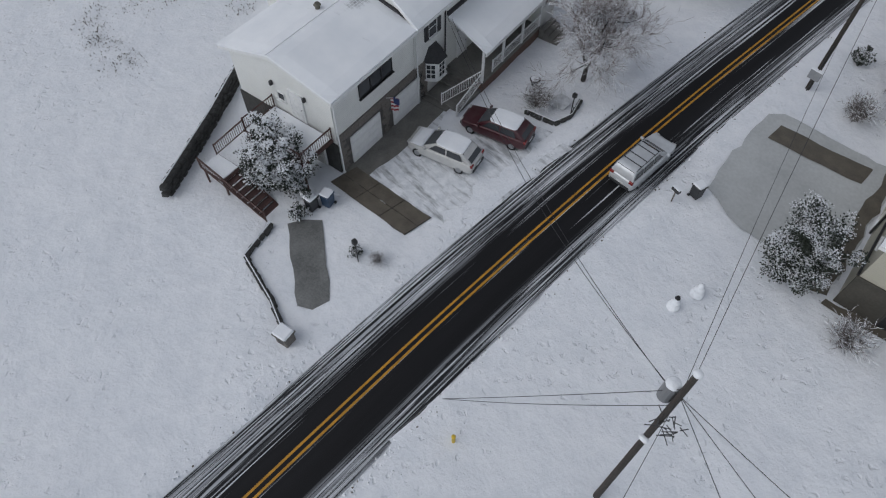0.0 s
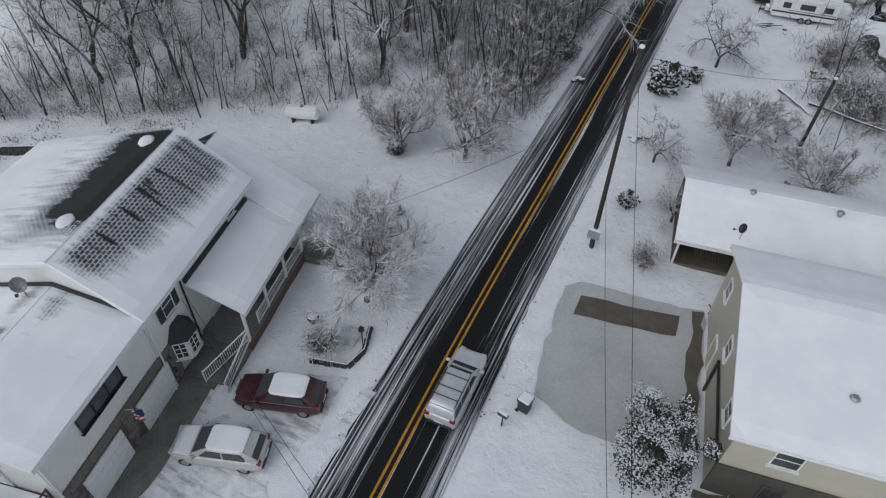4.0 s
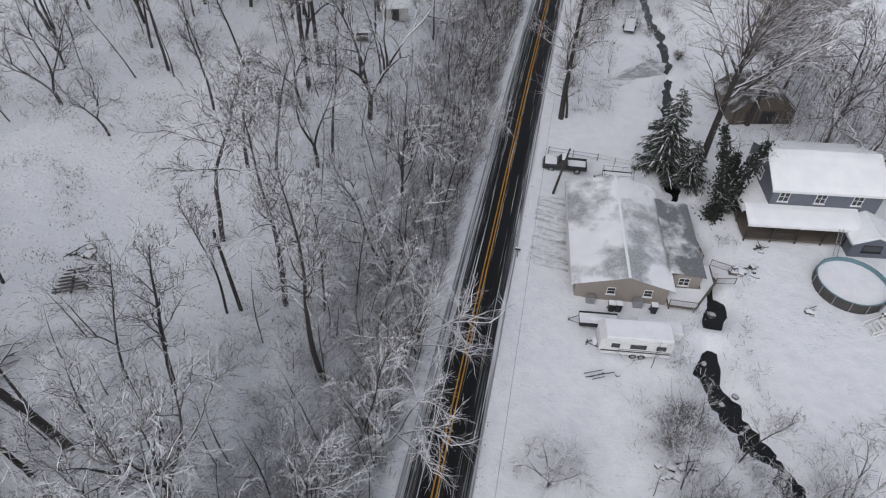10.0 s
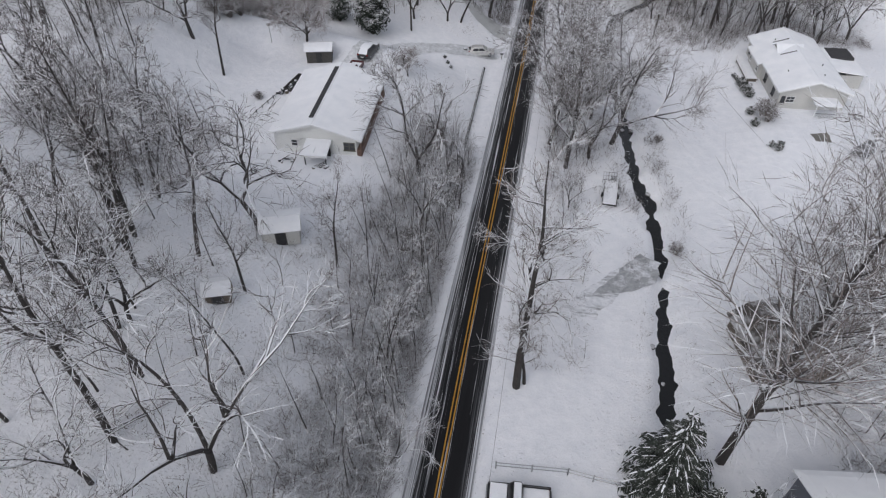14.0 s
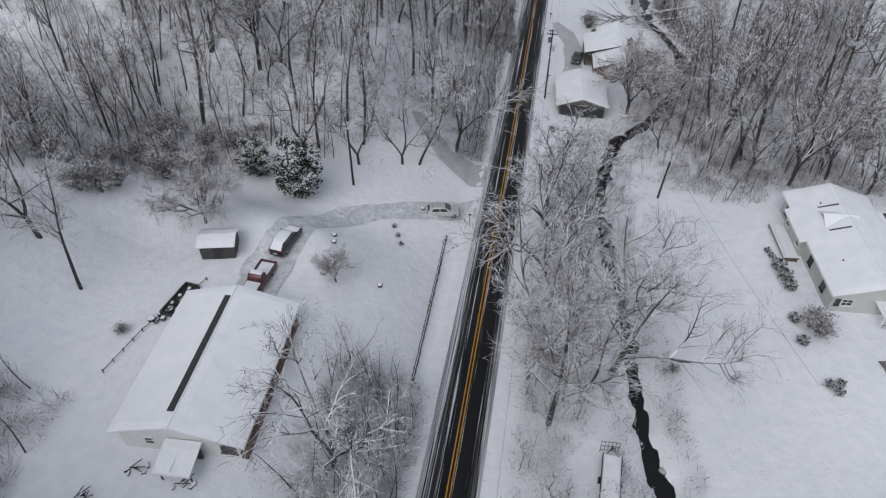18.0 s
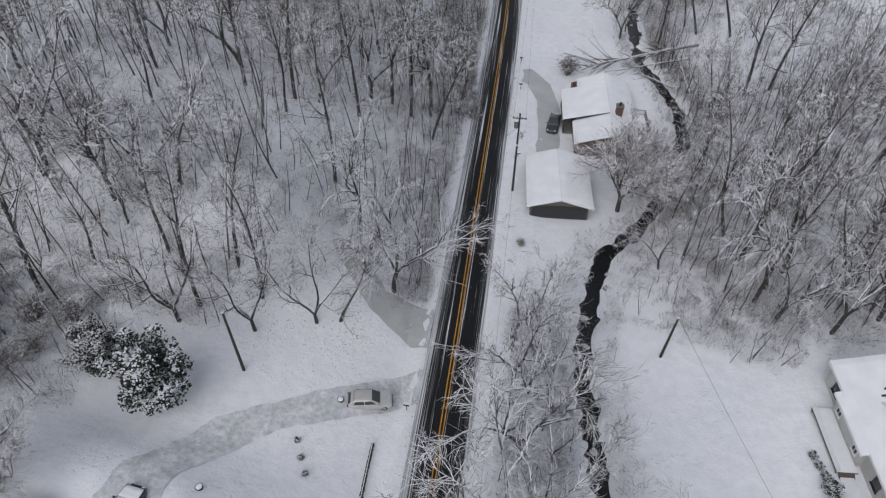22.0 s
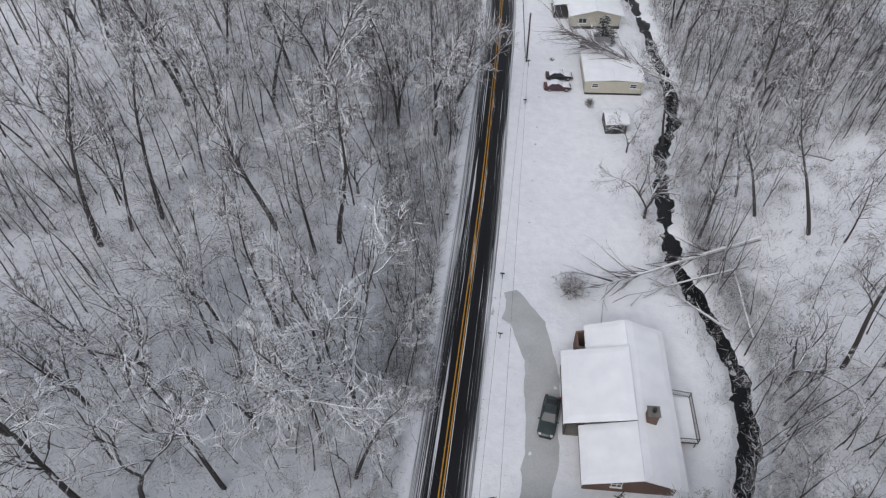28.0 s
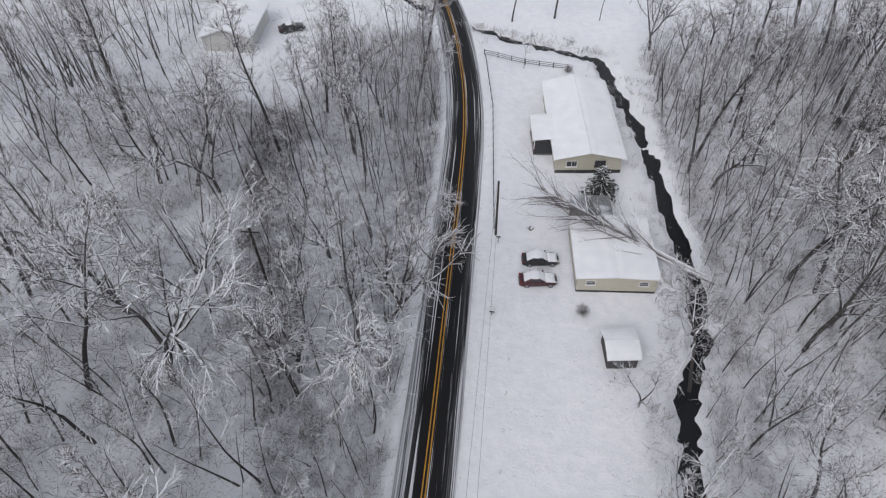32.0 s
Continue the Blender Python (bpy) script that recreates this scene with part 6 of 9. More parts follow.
def cargo_trailer(x, y, turn, w, d, h, label, load=True, sides=False):
    t = thing("trailer", seat(x, y, 0, turn), label, "trailer")
    box("bed", -w / 2, -d / 2, 0.45, w / 2, d / 2, 0.6, DARK, t)
    box("snow_cover", -w / 2 + 0.03, -d / 2 + 0.03, 0.6, w / 2 - 0.03, d / 2 - 0.03, 0.6 + h, SNOW, t, bevel=0.09)
    for s in (1, -1):
        box("side_rail", -w / 2, s * d / 2, 0.55, w / 2, s * (d / 2 - 0.05), 0.95, DARK, t)
        wheel(t, -0.2, s * (d / 2 + 0.12), 0.32, 0.2)
        rod("tow_bar", (w / 2, s * d / 3, 0.5), (w / 2 + 1.1, 0, 0.45), 0.04, DARK, t, sides=4)
    rod("jack", (w / 2 + 1.0, 0, 0.0), (w / 2 + 1.0, 0, 0.7), 0.04, DARK, t)
    if sides:
        for x0 in np.linspace(-w / 2, w / 2, 4):
            for s in (1, -1):
                rod("stake", (x0, s * d / 2, 0.6), (x0, s * d / 2, 1.6), 0.025, DARK, t, sides=4)
        for s in (1, -1):
            rod("top_rail", (-w / 2, s * d / 2, 1.6), (w / 2, s * d / 2, 1.6), 0.025, DARK, t, sides=4)
        for x0 in (-w / 2, w / 2):
            rod("top_rail", (x0, -d / 2, 1.6), (x0, d / 2, 1.6), 0.025, DARK, t, sides=4)
    if load:
        blob("load", w * 0.3, d * 0.3, 0.3, SNOW, t, m=Matrix.Translation((0, 0, 0.8)), rough=0.4, seed=int(x))
    return t


def sunken_planter(x, y, turn, w, d):
    """A sunken garden frame of dark boards, half clear of snow."""
    t = thing("sunken_planter", seat(x, y, -0.05, turn), "dark timber planter bed, bare black inside with clumps of snow", "planter")
    for s in (-1, 1):
        box("side_board", -w / 2, s * d / 2 - 0.06, 0, w / 2, s * d / 2 + 0.06, 0.45, GREYBOARD, t)
        box("end_board", s * w / 2 - 0.06, -d / 2 + 0.06, 0, s * w / 2 + 0.06, d / 2 - 0.06, 0.45, GREYBOARD, t)
    box("bed", -w / 2 + 0.06, -d / 2 + 0.06, 0, w / 2 - 0.06, d / 2 - 0.06, 0.14, DARK, t, bevel=0)
    for k in range(7):
        blob("snow_clump", 0.22, 0.18, 0.13, SNOW, t, seed=k, rough=0.4, m=Matrix.Translation((-w / 2 + 0.5 + (w - 1) * k / 6, (0.3, -0.4, 0.5, -0.1, 0.4, -0.5, 0.1)[k] * d * 0.7, 0.18)))
    return t


sunken_planter(-22.9, 151.2, 82, 4.6, 1.7)
cargo_trailer(21.4, 73.0, 187, 3.8, 1.6, 0.2, "low trailer with a snowed-over load")
cargo_trailer(22.6, 97.3, 184, 3.6, 1.9, 0.25, "flat trailer with a rack, deep in snow", False, True)
cargo_trailer(23.6, 143.2, 86, 5.2, 1.9, 0.22, "flat trailer with a tailgate ramp, under snow", False)
t2 = thing("ramp_gate", seat(23.5, 146.4, 0, 4), "barred trailer ramp standing upright", "trailer gate")
for k in range(6):
    rod("bar", (-0.9 + 0.36 * k, 0, 0.5), (-0.9 + 0.36 * k, 0.25, 1.6), 0.025, DARK, t2, sides=4)
for z in (0.5, 1.05, 1.6):
    rod("cross_bar", (-0.95, 0.25 * (z - 0.5) / 1.1, z), (0.95, 0.25 * (z - 0.5) / 1.1, z), 0.03, DARK, t2, sides=4)
for x in (-0.9, 0.9):
    rod("foot", (x, 0, -0.05), (x, 0, 0.55), 0.03, DARK, t2, sides=4)
t3 = thing("camper_shell", seat(27.2, 73.0, 0, 185), "white boat-like camper shell under snow", "camper")
prism("hull", [(-2.0, 0.3), (2.0, 0.3), (2.3, 1.2), (-2.2, 1.3)], -0.85, 0.85, WHITE, t3, axis="y", bevel=0.08)
box("snow_cover", -2.1, -0.8, 1.22, 2.1, 0.8, 1.42, SNOW, t3, bevel=0.08)
for x in (-1.2, 1.2):
    box("stand", x - 0.1, -0.7, -0.05, x + 0.1, 0.7, 0.35, DARK, t3)


# ---- trees ----
class Wood:
    """Gathers tapered stems as plain triangles."""
    def __init__(self):
        self.v, self.f = [], []

    def stem(self, pts, radii, sides):
        base = len(self.v)
        n = len(pts)
        for i, p in enumerate(pts):
            d = (pts[min(i + 1, n - 1)] - pts[max(i - 1, 0)]).normalized()
            a = d.orthogonal().normalized()
            b = d.cross(a)
            if i == n - 1 and radii[i] < 0.012:
                self.v.append(tuple(p))
                continue
            for k in range(sides):
                t = 2 * math.pi * k / sides
                self.v.append(tuple(p + (a * math.cos(t) + b * math.sin(t)) * radii[i]))
        for i in range(n - 1):
            lo = base + i * sides
            if i == n - 2 and radii[n - 1] < 0.012:
                tip = base + (n - 1) * sides
                for k in range(sides):
                    self.f.append((lo + k, lo + (k + 1) % sides, tip))
            else:
                hi = lo + sides
                for k in range(sides):
                    self.f.append((lo + k, lo + (k + 1) % sides, hi + (k + 1) % sides, hi + k))

    def top(self, pts, radii, thin=0.012):
        """The strip of snow that lies along a branch, where it is not too steep."""
        for (p, q), (a, b) in zip(zip(pts[:-1], pts[1:]), zip(radii[:-1], radii[1:])):
            d = q - p
            if d.length < 1e-4 or abs(d.z) > 0.86 * d.length:
                continue
            s = Vector((-d.y, d.x, 0)).normalized()
            up = s.cross(d).normalized() * (1 if s.cross(d).z > 0 else -1)
            n = len(self.v)
            wa, wb = a * 0.6 + thin * 0.7, b * 0.6 + thin * 0.55
            self.v += [tuple(p + up * (a * 0.75 + 0.01) - s * wa), tuple(p + up * (a * 0.75 + 0.01) + s * wa), tuple(q + up * (b * 0.75 + 0.01) + s * wb), tuple(q + up * (b * 0.75 + 0.01) - s * wb)]
            self.f.append((n, n + 1, n + 2, n + 3))

    def twig(self, rng, p, way, length, r):
        """A hair-thin bent shoot that tapers to its tip."""
        d = (way + Vector((rng.uniform(-.12, .12), rng.uniform(-.12, .12), rng.uniform(-.12, .12)))).normalized()
        a = d.orthogonal().normalized()
        a.rotate(Matrix.Rotation(rng.uniform(0, 2 * math.pi), 3, d))
        mid = p + d * length * 0.5 + a * length * rng.uniform(-0.07, 0.07)
        tip = p + d * length + Vector((rng.uniform(-.14, .14), rng.uniform(-.14, .14), rng.uniform(-.2, .06))) * length
        n = len(self.v)
        self.v += [tuple(p), tuple(mid + a * r), tuple(mid - a * r), tuple(tip)]
        self.f += [(n, n + 1, n + 2), (n + 1, n + 3, n + 2)]

    def mesh(self, name, mat, load=None):
        """One mesh of all stems; load is the snow that lies on them."""
        me = bpy.data.meshes.new(name)
        n, own = len(self.v), len(self.f)
        more = [tuple(i + n for i in f) for f in load.f] if load else []
        me.from_pydata(self.v + (load.v if load else []), [], self.f + more)
        me.materials.append(mat)
        if load:
            me.materials.append(SNOW)
            me.polygons.foreach_set("material_index", [0] * own + [1] * len(more))
        return me


def grow(rng, start, way, length, r0, r1, pieces, bend, lift, sag=0.0):
    """A stem that winds: its curve drifts from piece to piece, and it sags towards its end."""
    pts, radii = [Vector(start)], [r0]
    d = Vector(way).normalized()
    turn = Vector((0, 0, 0))
    for i in range(pieces):
        turn = turn * 0.5 + Vector((rng.uniform(-bend, bend), rng.uniform(-bend, bend), rng.uniform(-bend, bend)))
        d = (d + turn + Vector((0, 0, lift - sag * i))).normalized()
        pts.append(pts[-1] + d * (length / pieces))
        radii.append(r0 + (r1 - r0) * (i + 1) / pieces)
    return pts, radii


def along(pts, u):
    k = min(int(u * (len(pts) - 1)), len(pts) - 2)
    f = u * (len(pts) - 1) - k
    return pts[k].lerp(pts[k + 1], f), (pts[k + 1] - pts[k]).normalized()


def sideways(rng, d, spread_deg):
    a = d.orthogonal().normalized()
    a.rotate(Matrix.Rotation(rng.uniform(0, 2 * math.pi), 3, d))
    w = radians(spread_deg + rng.uniform(-12, 12))
    return (d * math.cos(w) + a * math.sin(w)).normalized()


def bare_tree_meshes(seed, height=13.0, radius=0.2, limbs=13, subs=6, twigs=6, first=0.35, spread_deg=50, reach=0.33, forks=1, droop=0.0, bend=0.07, bark=None, twig_mat=None, lean=0.05, fine=0.0145, sag=0.0):
    rng = random.Random(seed)
    trunk, crown, load = Wood(), Wood(), Wood()
    stems = []
    if forks == 1:
        stems.append(grow(rng, (0, 0, -0.3), (rng.uniform(-lean, lean), rng.uniform(-lean, lean), 1), height, radius, radius * 0.12, 11, bend * 0.7, 0.02))
    else:
        low = height * rng.uniform(0.12, 0.25)
        p, r = grow(rng, (0, 0, -0.3), (rng.uniform(-lean, lean), 0, 1), low + 0.3, radius, radius * 0.8, 2, bend, 0)
        trunk.stem(p, r, 7)
        for k in range(forks):
            a = 2 * math.pi * k / forks + rng.uniform(-.5, .5)
            s = math.tan(radians(rng.uniform(0.35, 0.7) * spread_deg))
            stems.append(grow(rng, p[-1], (math.cos(a) * s, math.sin(a) * s, 1), (height - low) * rng.uniform(0.8, 1.05), radius * 0.62, radius * 0.08, 9, bend * 1.2, 0.05))
    for p, r in stems:
        trunk.stem(p, r, 6)
        for _ in range(max(2, limbs // len(stems))):
            u = first + (1 - first) * rng.random() ** 0.8
            if forks > 1:
                u = 0.15 + 0.83 * rng.random()
            q, d = along(p, min(u, 0.98))
            lr = radius * 0.46 * (1.05 - u) + 0.022
            ln = height * reach * (1.2 - 0.75 * u) * rng.uniform(0.65, 1.25)
            lp, lrad = grow(rng, q, sideways(rng, d, spread_deg), ln, lr, max(0.013, lr * 0.12), 7, bend * 2.4, 0.10 - droop, sag)
            (trunk if lr > 0.045 else crown).stem(lp, lrad, 4)
            load.top(lp, lrad, fine * 0.65)
            for _ in range(subs):
                q2, d2 = along(lp, rng.uniform(0.15, 1.0) * 0.99)
                sl = ln * rng.uniform(0.28, 0.6)
                sp, sr = grow(rng, q2, sideways(rng, d2, 42), sl, max(fine * 1.1, lr * 0.4), fine * 0.7, 4, bend * 2.6, 0.05 - droop, sag)
                crown.stem(sp, sr, 3)
                if rng.random() < (0.55 if forks < 4 else 0.3):
                    load.top(sp, sr, fine * 0.6)
                for _ in range(twigs):
                    q3, d3 = along(sp, rng.uniform(0.1, 1.0) * 0.99)
                    w3 = sideways(rng, d3, 36) + Vector((0, 0, 0.03 - droop * 1.5))
                    crown.twig(rng, q3, w3, sl * rng.uniform(0.3, 0.75), fine)
        # leading shoots
        for _ in range(6):
            q3, d3 = along(p, rng.uniform(0.75, 0.99))
            tp, tr = grow(rng, q3, sideways(rng, d3, 32), height * 0.12, 0.022, 0.006, 3, 0.1, 0.03)
            crown.stem(tp, tr, 3)
            for _ in range(4):
                q4, d4 = along(tp, rng.uniform(0.2, 0.98))
                crown.twig(rng, q4, sideways(rng, d4, 36), height * 0.05, fine)
    return trunk.mesh("trunk", bark or BARK), crown.mesh("crown", twig_mat or TWIG, load)


def tree_thing(meshes, m, name, label, category="tree", group=""):
    t = thing(name, m, label, category, group)
    for me, n in zip(meshes, ("trunk", "crown")):
        o = new(n, me)
        o.parent = t
    return t


def plant(kind, x, y, size=1.0, turn=0.0, tilt=0.0, tilt_to=0.0):
    return copy_thing(kind, Matrix.Translation((x, y, ground_z(x, y))) @ Matrix.Rotation(radians(tilt_to), 4, "Z") @ Matrix.Rotation(radians(tilt), 4, "Y") @ Matrix.Rotation(radians(turn - tilt_to), 4, "Z") @ Matrix.Scale(size, 4))


TALL = [bare_tree_meshes(11 + i, 19.5 + i * 1.2, 0.24 + 0.015 * i, 22, 7, 9, 0.34, 44, 0.25, fine=0.020, bend=0.085, sag=0.012) for i in range(4)]
BROAD = [bare_tree_meshes(31 + i, 15.5, 0.27, 24, 8, 9, 0.3, 44, 0.36, forks=3, fine=0.020, bend=0.10, sag=0.02) for i in range(4)]
SLIM = [bare_tree_meshes(51 + i, 14.0, 0.12, 16, 6, 9, 0.35, 40, 0.24, fine=0.019, bend=0.075, sag=0.01) for i in range(4)]
CROOKED = [bare_tree_meshes(61 + i, 13.0, 0.2, 17, 8, 9, 0.25, 55, 0.42, forks=1 + i % 2, fine=0.020, bend=0.16, sag=0.045) for i in range(3)]
ORNAMENTAL = [bare_tree_meshes(71 + i, 5.4, 0.15, 36, 13, 26, 0.15, 58, 0.44, forks=5, droop=0.03, twig_mat=RIME, fine=0.0095) for i in range(2)]
WEEPING = bare_tree_meshes(81, 4.2, 0.12, 24, 10, 14, 0.3, 66, 0.5, forks=4, droop=0.13, twig_mat=RIME, fine=0.009)
ARCHED = bare_tree_meshes(91, 7.5, 0.12, 14, 9, 14, 0.3, 60, 0.5, forks=2, droop=0.08, bend=0.12, twig_mat=RIME, fine=0.011, sag=0.05)
SYCAMORE = bare_tree_meshes(98, 32.0, 0.5, 40, 13, 12, 0.2, 44, 0.36, forks=1, twig_mat=FROST, bend=0.035, fine=0.024, sag=0.02, lean=0.01)
FANTREE = bare_tree_meshes(96, 15.0, 0.3, 40, 10, 13, 0.3, 62, 0.42, forks=4, twig_mat=FROST, bend=0.07, fine=0.011)
SNAG = bare_tree_meshes(97, 21.0, 0.34, 24, 8, 11, 0.22, 56, 0.26, twig_mat=FROST, bend=0.10, fine=0.02, lean=0.03)

FIRST = {}


def tree(meshes, key, label, x, y, size=1.0, turn=0.0, tilt=0.0, tilt_to=0.0, group="", name="tree"):
    """The first of a kind is built, those after it are copies."""
    if key not in FIRST:
        FIRST[key] = tree_thing(meshes, Matrix.Identity(4), name, label, "tree", group)
        FIRST[key].matrix_world = Matrix.Translation((x, y, ground_z(x, y))) @ Matrix.Rotation(radians(tilt_to), 4, "Z") @ Matrix.Rotation(radians(tilt), 4, "Y") @ Matrix.Rotation(radians(turn - tilt_to), 4, "Z")
        FIRST[key].scale = (size,) * 3
        FIRST[key]["made"] = size
        return FIRST[key]
    src = FIRST[key]
    keep = src.scale.copy()
    src.scale = (1, 1, 1)
    o = plant(src, x, y, size, turn, tilt, tilt_to)
    src.scale = keep
    return o


def in_yard(x, y):
    """Places where no woodland tree stands."""
    rx = road_x(y)
    if abs(x - rx) < 5.0:
        return True
    if x < rx:
        if y < 37.5 + 0.66 * min(x, 0):
            return True
        if 113 < y <= 122 and x > -19:
            return True
        if 122 < y < 180 and x > (-45 if 138 < y < 178 else -33):
            return True
        if 180 <= y < 193 and -9 + (y - 186) * 0.9 - 6 < x:
            return True
        if -32 < x < -10 and 55 < y < 80:
            return True
        if 318 < y < 365 and -46 < x:
            return x < -20
        return False
    if creek_far(x, y) < 2.6 or (242 < y < 276 and 39 < x < 62):
        return True
    if y < 198:
        return True
    return x < np.interp(y, [196, 204, 215, 235, 255, 285, 300, 340], [45, 33, 33, 39, 36, 35, 38, 34])



# the trees that stand out one by one: place, height and how far they lean east (degrees)
SOUTH_WOODS = [
    (-23.7, 22.5, 9, 4), (-16.5, 35.9, 9, -2), (-21.8, 32.8, 13, -1), (-21.8, 25.5, 12, 8), (-7.7, 35.0, 14, 4),
    (-14.1, 42.5, 14, 10), (-9.3, 43.6, 15, 10), (-6.7, 43.9, 16, 7), (-13.0, 65.9, 18, -0), (-9.8, 51.4, 17, 4),
    (-1.2, 57.6, 21, -2), (-6.1, 62.5, 21, 9), (0.8, 70.4, 17, -7), (-27.3, 73.1, 9, 4), (-37.1, 81.2, 8, 5),
    (-14.9, 75.5, 13, 1), (-8.7, 82.3, 15, 0), (-12.6, 76.9, 14, 6), (-9.6, 80.1, 13, -0), (-1.1, 81.7, 17, 12),
]
HILL_WOODS = [
    (-21.6, 90.3, 13, -3), (-7.7, 92.0, 21, 2), (-19.1, 100.5, 16, 5), (-21.1, 106.9, 18, 4), (-30.6, 110.8, 14, 5),
    (-25.0, 117.8, 12, 10), (-17.1, 110.7, 16, 7), (-11.9, 108.7, 13, 1), (-13.9, 117.1, 19, 3), (-23.9, 108.0, 10, -4),
    (-41.1, 135.3, 17, 11), (-5.7, 116.6, 12, 5),
]
UPPER_WOODS = [
    (-18.9, 184.6, 20, -4), (-40.7, 192.6, 11, 0), (-36.4, 191.9, 20, 15), (-29.1, 191.2, 18, 8), (-12.6, 183.2, 13, -9),
    (-12.8, 186.8, 19, 10), (0.0, 193.3, 18, 1), (-4.6, 187.1, 14, 12), (-6.9, 186.1, 13, 4), (-44.9, 193.9, 16, 14),
    (-44.2, 188.1, 11, 15), (-30.8, 186.4, 14, 8), (-26.3, 192.4, 15, 13), (-22.5, 193.3, 16, 15), (-27.6, 189.8, 10, -1),
    (-23.1, 188.5, 16, 6), (-15.6, 188.7, 18, 3), (-4.9, 198.6, 17, 4), (-29.1, 202.8, 12, 14), (-16.2, 209.4, 15, -2),
]
ROAD_WOODS = [
    (-25.0, 217.8, 19, -12), (-6.8, 225.6, 17, 1), (-15.5, 231.2, 14, 4), (-14.2, 215.5, 14, 4), (-29.1, 238.5, 21, 5),
    (-34.6, 238.6, 8, -9), (-27.4, 241.4, 16, 13), (-21.4, 221.7, 13, 0), (-21.6, 224.6, 16, 11), (-9.5, 224.4, 18, 6),
    (-9.7, 245.6, 17, -1), (-8.1, 248.9, 21, 4), (-1.5, 228.3, 21, 1), (-4.9, 230.1, 18, 9), (-9.8, 218.5, 20, -3),
    (-18.8, 226.4, 15, 10),
]
NORTH_WOODS = [
    (-1.2, 276.6, 19, 4), (-30.2, 275.7, 16, 15), (-15.8, 270.8, 21, 6), (-21.4, 268.2, 18, 8), (-13.5, 265.4, 11, 9),
    (-1.7, 280.9, 19, 1), (-19.0, 263.9, 13, 8), (0.5, 286.6, 19, 11), (-15.5, 321.3, 15, 2), (-7.9, 323.1, 16, 3),
    (-22.4, 294.4, 15, 14),
]
FAR_BANK = [
    (44.2, 202.4, 21, -13), (52.7, 201.0, 19, -16), (61.5, 200.3, 15, -10), (48.5, 211.2, 18, -13), (42.5, 200.2, 21, -0),
    (55.4, 200.1, 17, -11), (31.7, 204.2, 11, -7), (40.7, 211.7, 21, -16), (43.1, 265.8, 19, -16), (47.8, 260.6, 21, -16),
    (50.9, 258.4, 10, 4), (41.6, 270.3, 18, -13), (40.1, 314.9, 17, 2), (44.8, 296.1, 21, -4), (47.0, 293.9, 18, -16),
    (51.2, 292.8, 16, -16), (33.0, 282.2, 15, -5),
]
STANDING = SOUTH_WOODS + HILL_WOODS + UPPER_WOODS + ROAD_WOODS + NORTH_WOODS + FAR_BANK
for i, (x, y, hgt, lean_east) in enumerate(STANDING):
    pick = (i * 7 + int(abs(x))) % 10
    if pick < 4:
        k = i % 4
        tree(TALL[k], ("tall", k), "tall bare woodland tree with snow along its branches", x, y, hgt / (19.5 + k * 1.2), i * 47, lean_east, 0, "woodland trees")
    elif pick < 7:
        k = i % 4
        tree(BROAD[k], ("broad", k), "forked bare tree with a broad snow-dusted crown", x, y, hgt / 16.5, i * 47, lean_east, 0, "woodland trees")
    else:
        k = i % 3
        tree(CROOKED[k], ("crooked", k), "crooked bare tree with winding snow-lined limbs", x, y, hgt / 13.5, i * 47, lean_east, 0, "woodland trees")

rng = random.Random(5)
spots = [(p[0], p[1]) for p in STANDING]
kept = len(spots)
tries = 0
while len(spots) < kept + 250 and tries < 30000:
    tries += 1
    if rng.random() < 0.6:
        x, y = rng.uniform(-52, 6), rng.uniform(14, 352)
    else:
        x, y = rng.uniform(31, 68), rng.uniform(197, 352)
    if in_yard(x, y) or any((x - a) ** 2 + (y - b) ** 2 < 5.0 for a, b in spots):
        continue
    spots.append((x, y))
for i, (x, y) in enumerate(spots[kept:]):
    near_road = abs(x - road_x(y)) < 10
    pick = rng.random()
    t, s = rng.uniform(0, 360), rng.uniform(0.8, 1.15)
    tilt, to = (rng.uniform(6, 16), 0 if x < road_x(y) else 180) if near_road else (abs(rng.gauss(0, 4)), rng.uniform(0, 360))
    if pick < 0.3:
        k = rng.randrange(4)
        tree(TALL[k], ("tall", k), "tall bare woodland tree with snow along its branches", x, y, s, t, tilt, to, "woodland trees")
    elif pick < 0.5:
        k = rng.randrange(4)
        tree(BROAD[k], ("broad", k), "forked bare tree with a broad snow-dusted crown", x, y, s * 0.85, t, tilt, to, "woodland trees")
    else:
        k = rng.randrange(4)
        tree(SLIM[k], ("slim", k), "slim bare sapling tree dusted with snow", x, y, s, t, tilt, to, "woodland trees", "young_tree")

# the large trees above the clearing and along the wood's southern edge
r2 = random.Random(17)
for i in range(14):
    x, y = (r2.uniform(-36, -9), r2.uniform(83, 110)) if i < 3 else (r2.uniform(-30, 3), 0)
    if i >= 3:
        y = 41 + 0.66 * min(x, 0) + r2.uniform(0, 7)
    k = r2.randrange(3)
    tree(BROAD[k], ("broad", k), "forked bare tree with a broad snow-dusted crown", x, y, r2.uniform(0.75, 1.05), r2.uniform(0, 360), abs(r2.gauss(0, 7)), r2.uniform(0, 360), "woodland trees")

for i in range(34):
    x, y = (r2.uniform(-48, -18), r2.uniform(68, 112)) if i < 16 else (r2.uniform(-70, -44), r2.uniform(130, 215))
    k = r2.randrange(4)
    tree(TALL[k], ("tall", k), "tall bare woodland tree with snow along its branches", x, y, r2.uniform(0.6, 0.95), r2.uniform(0, 360), abs(r2.gauss(0, 5)), r2.uniform(0, 360), "woodland trees")

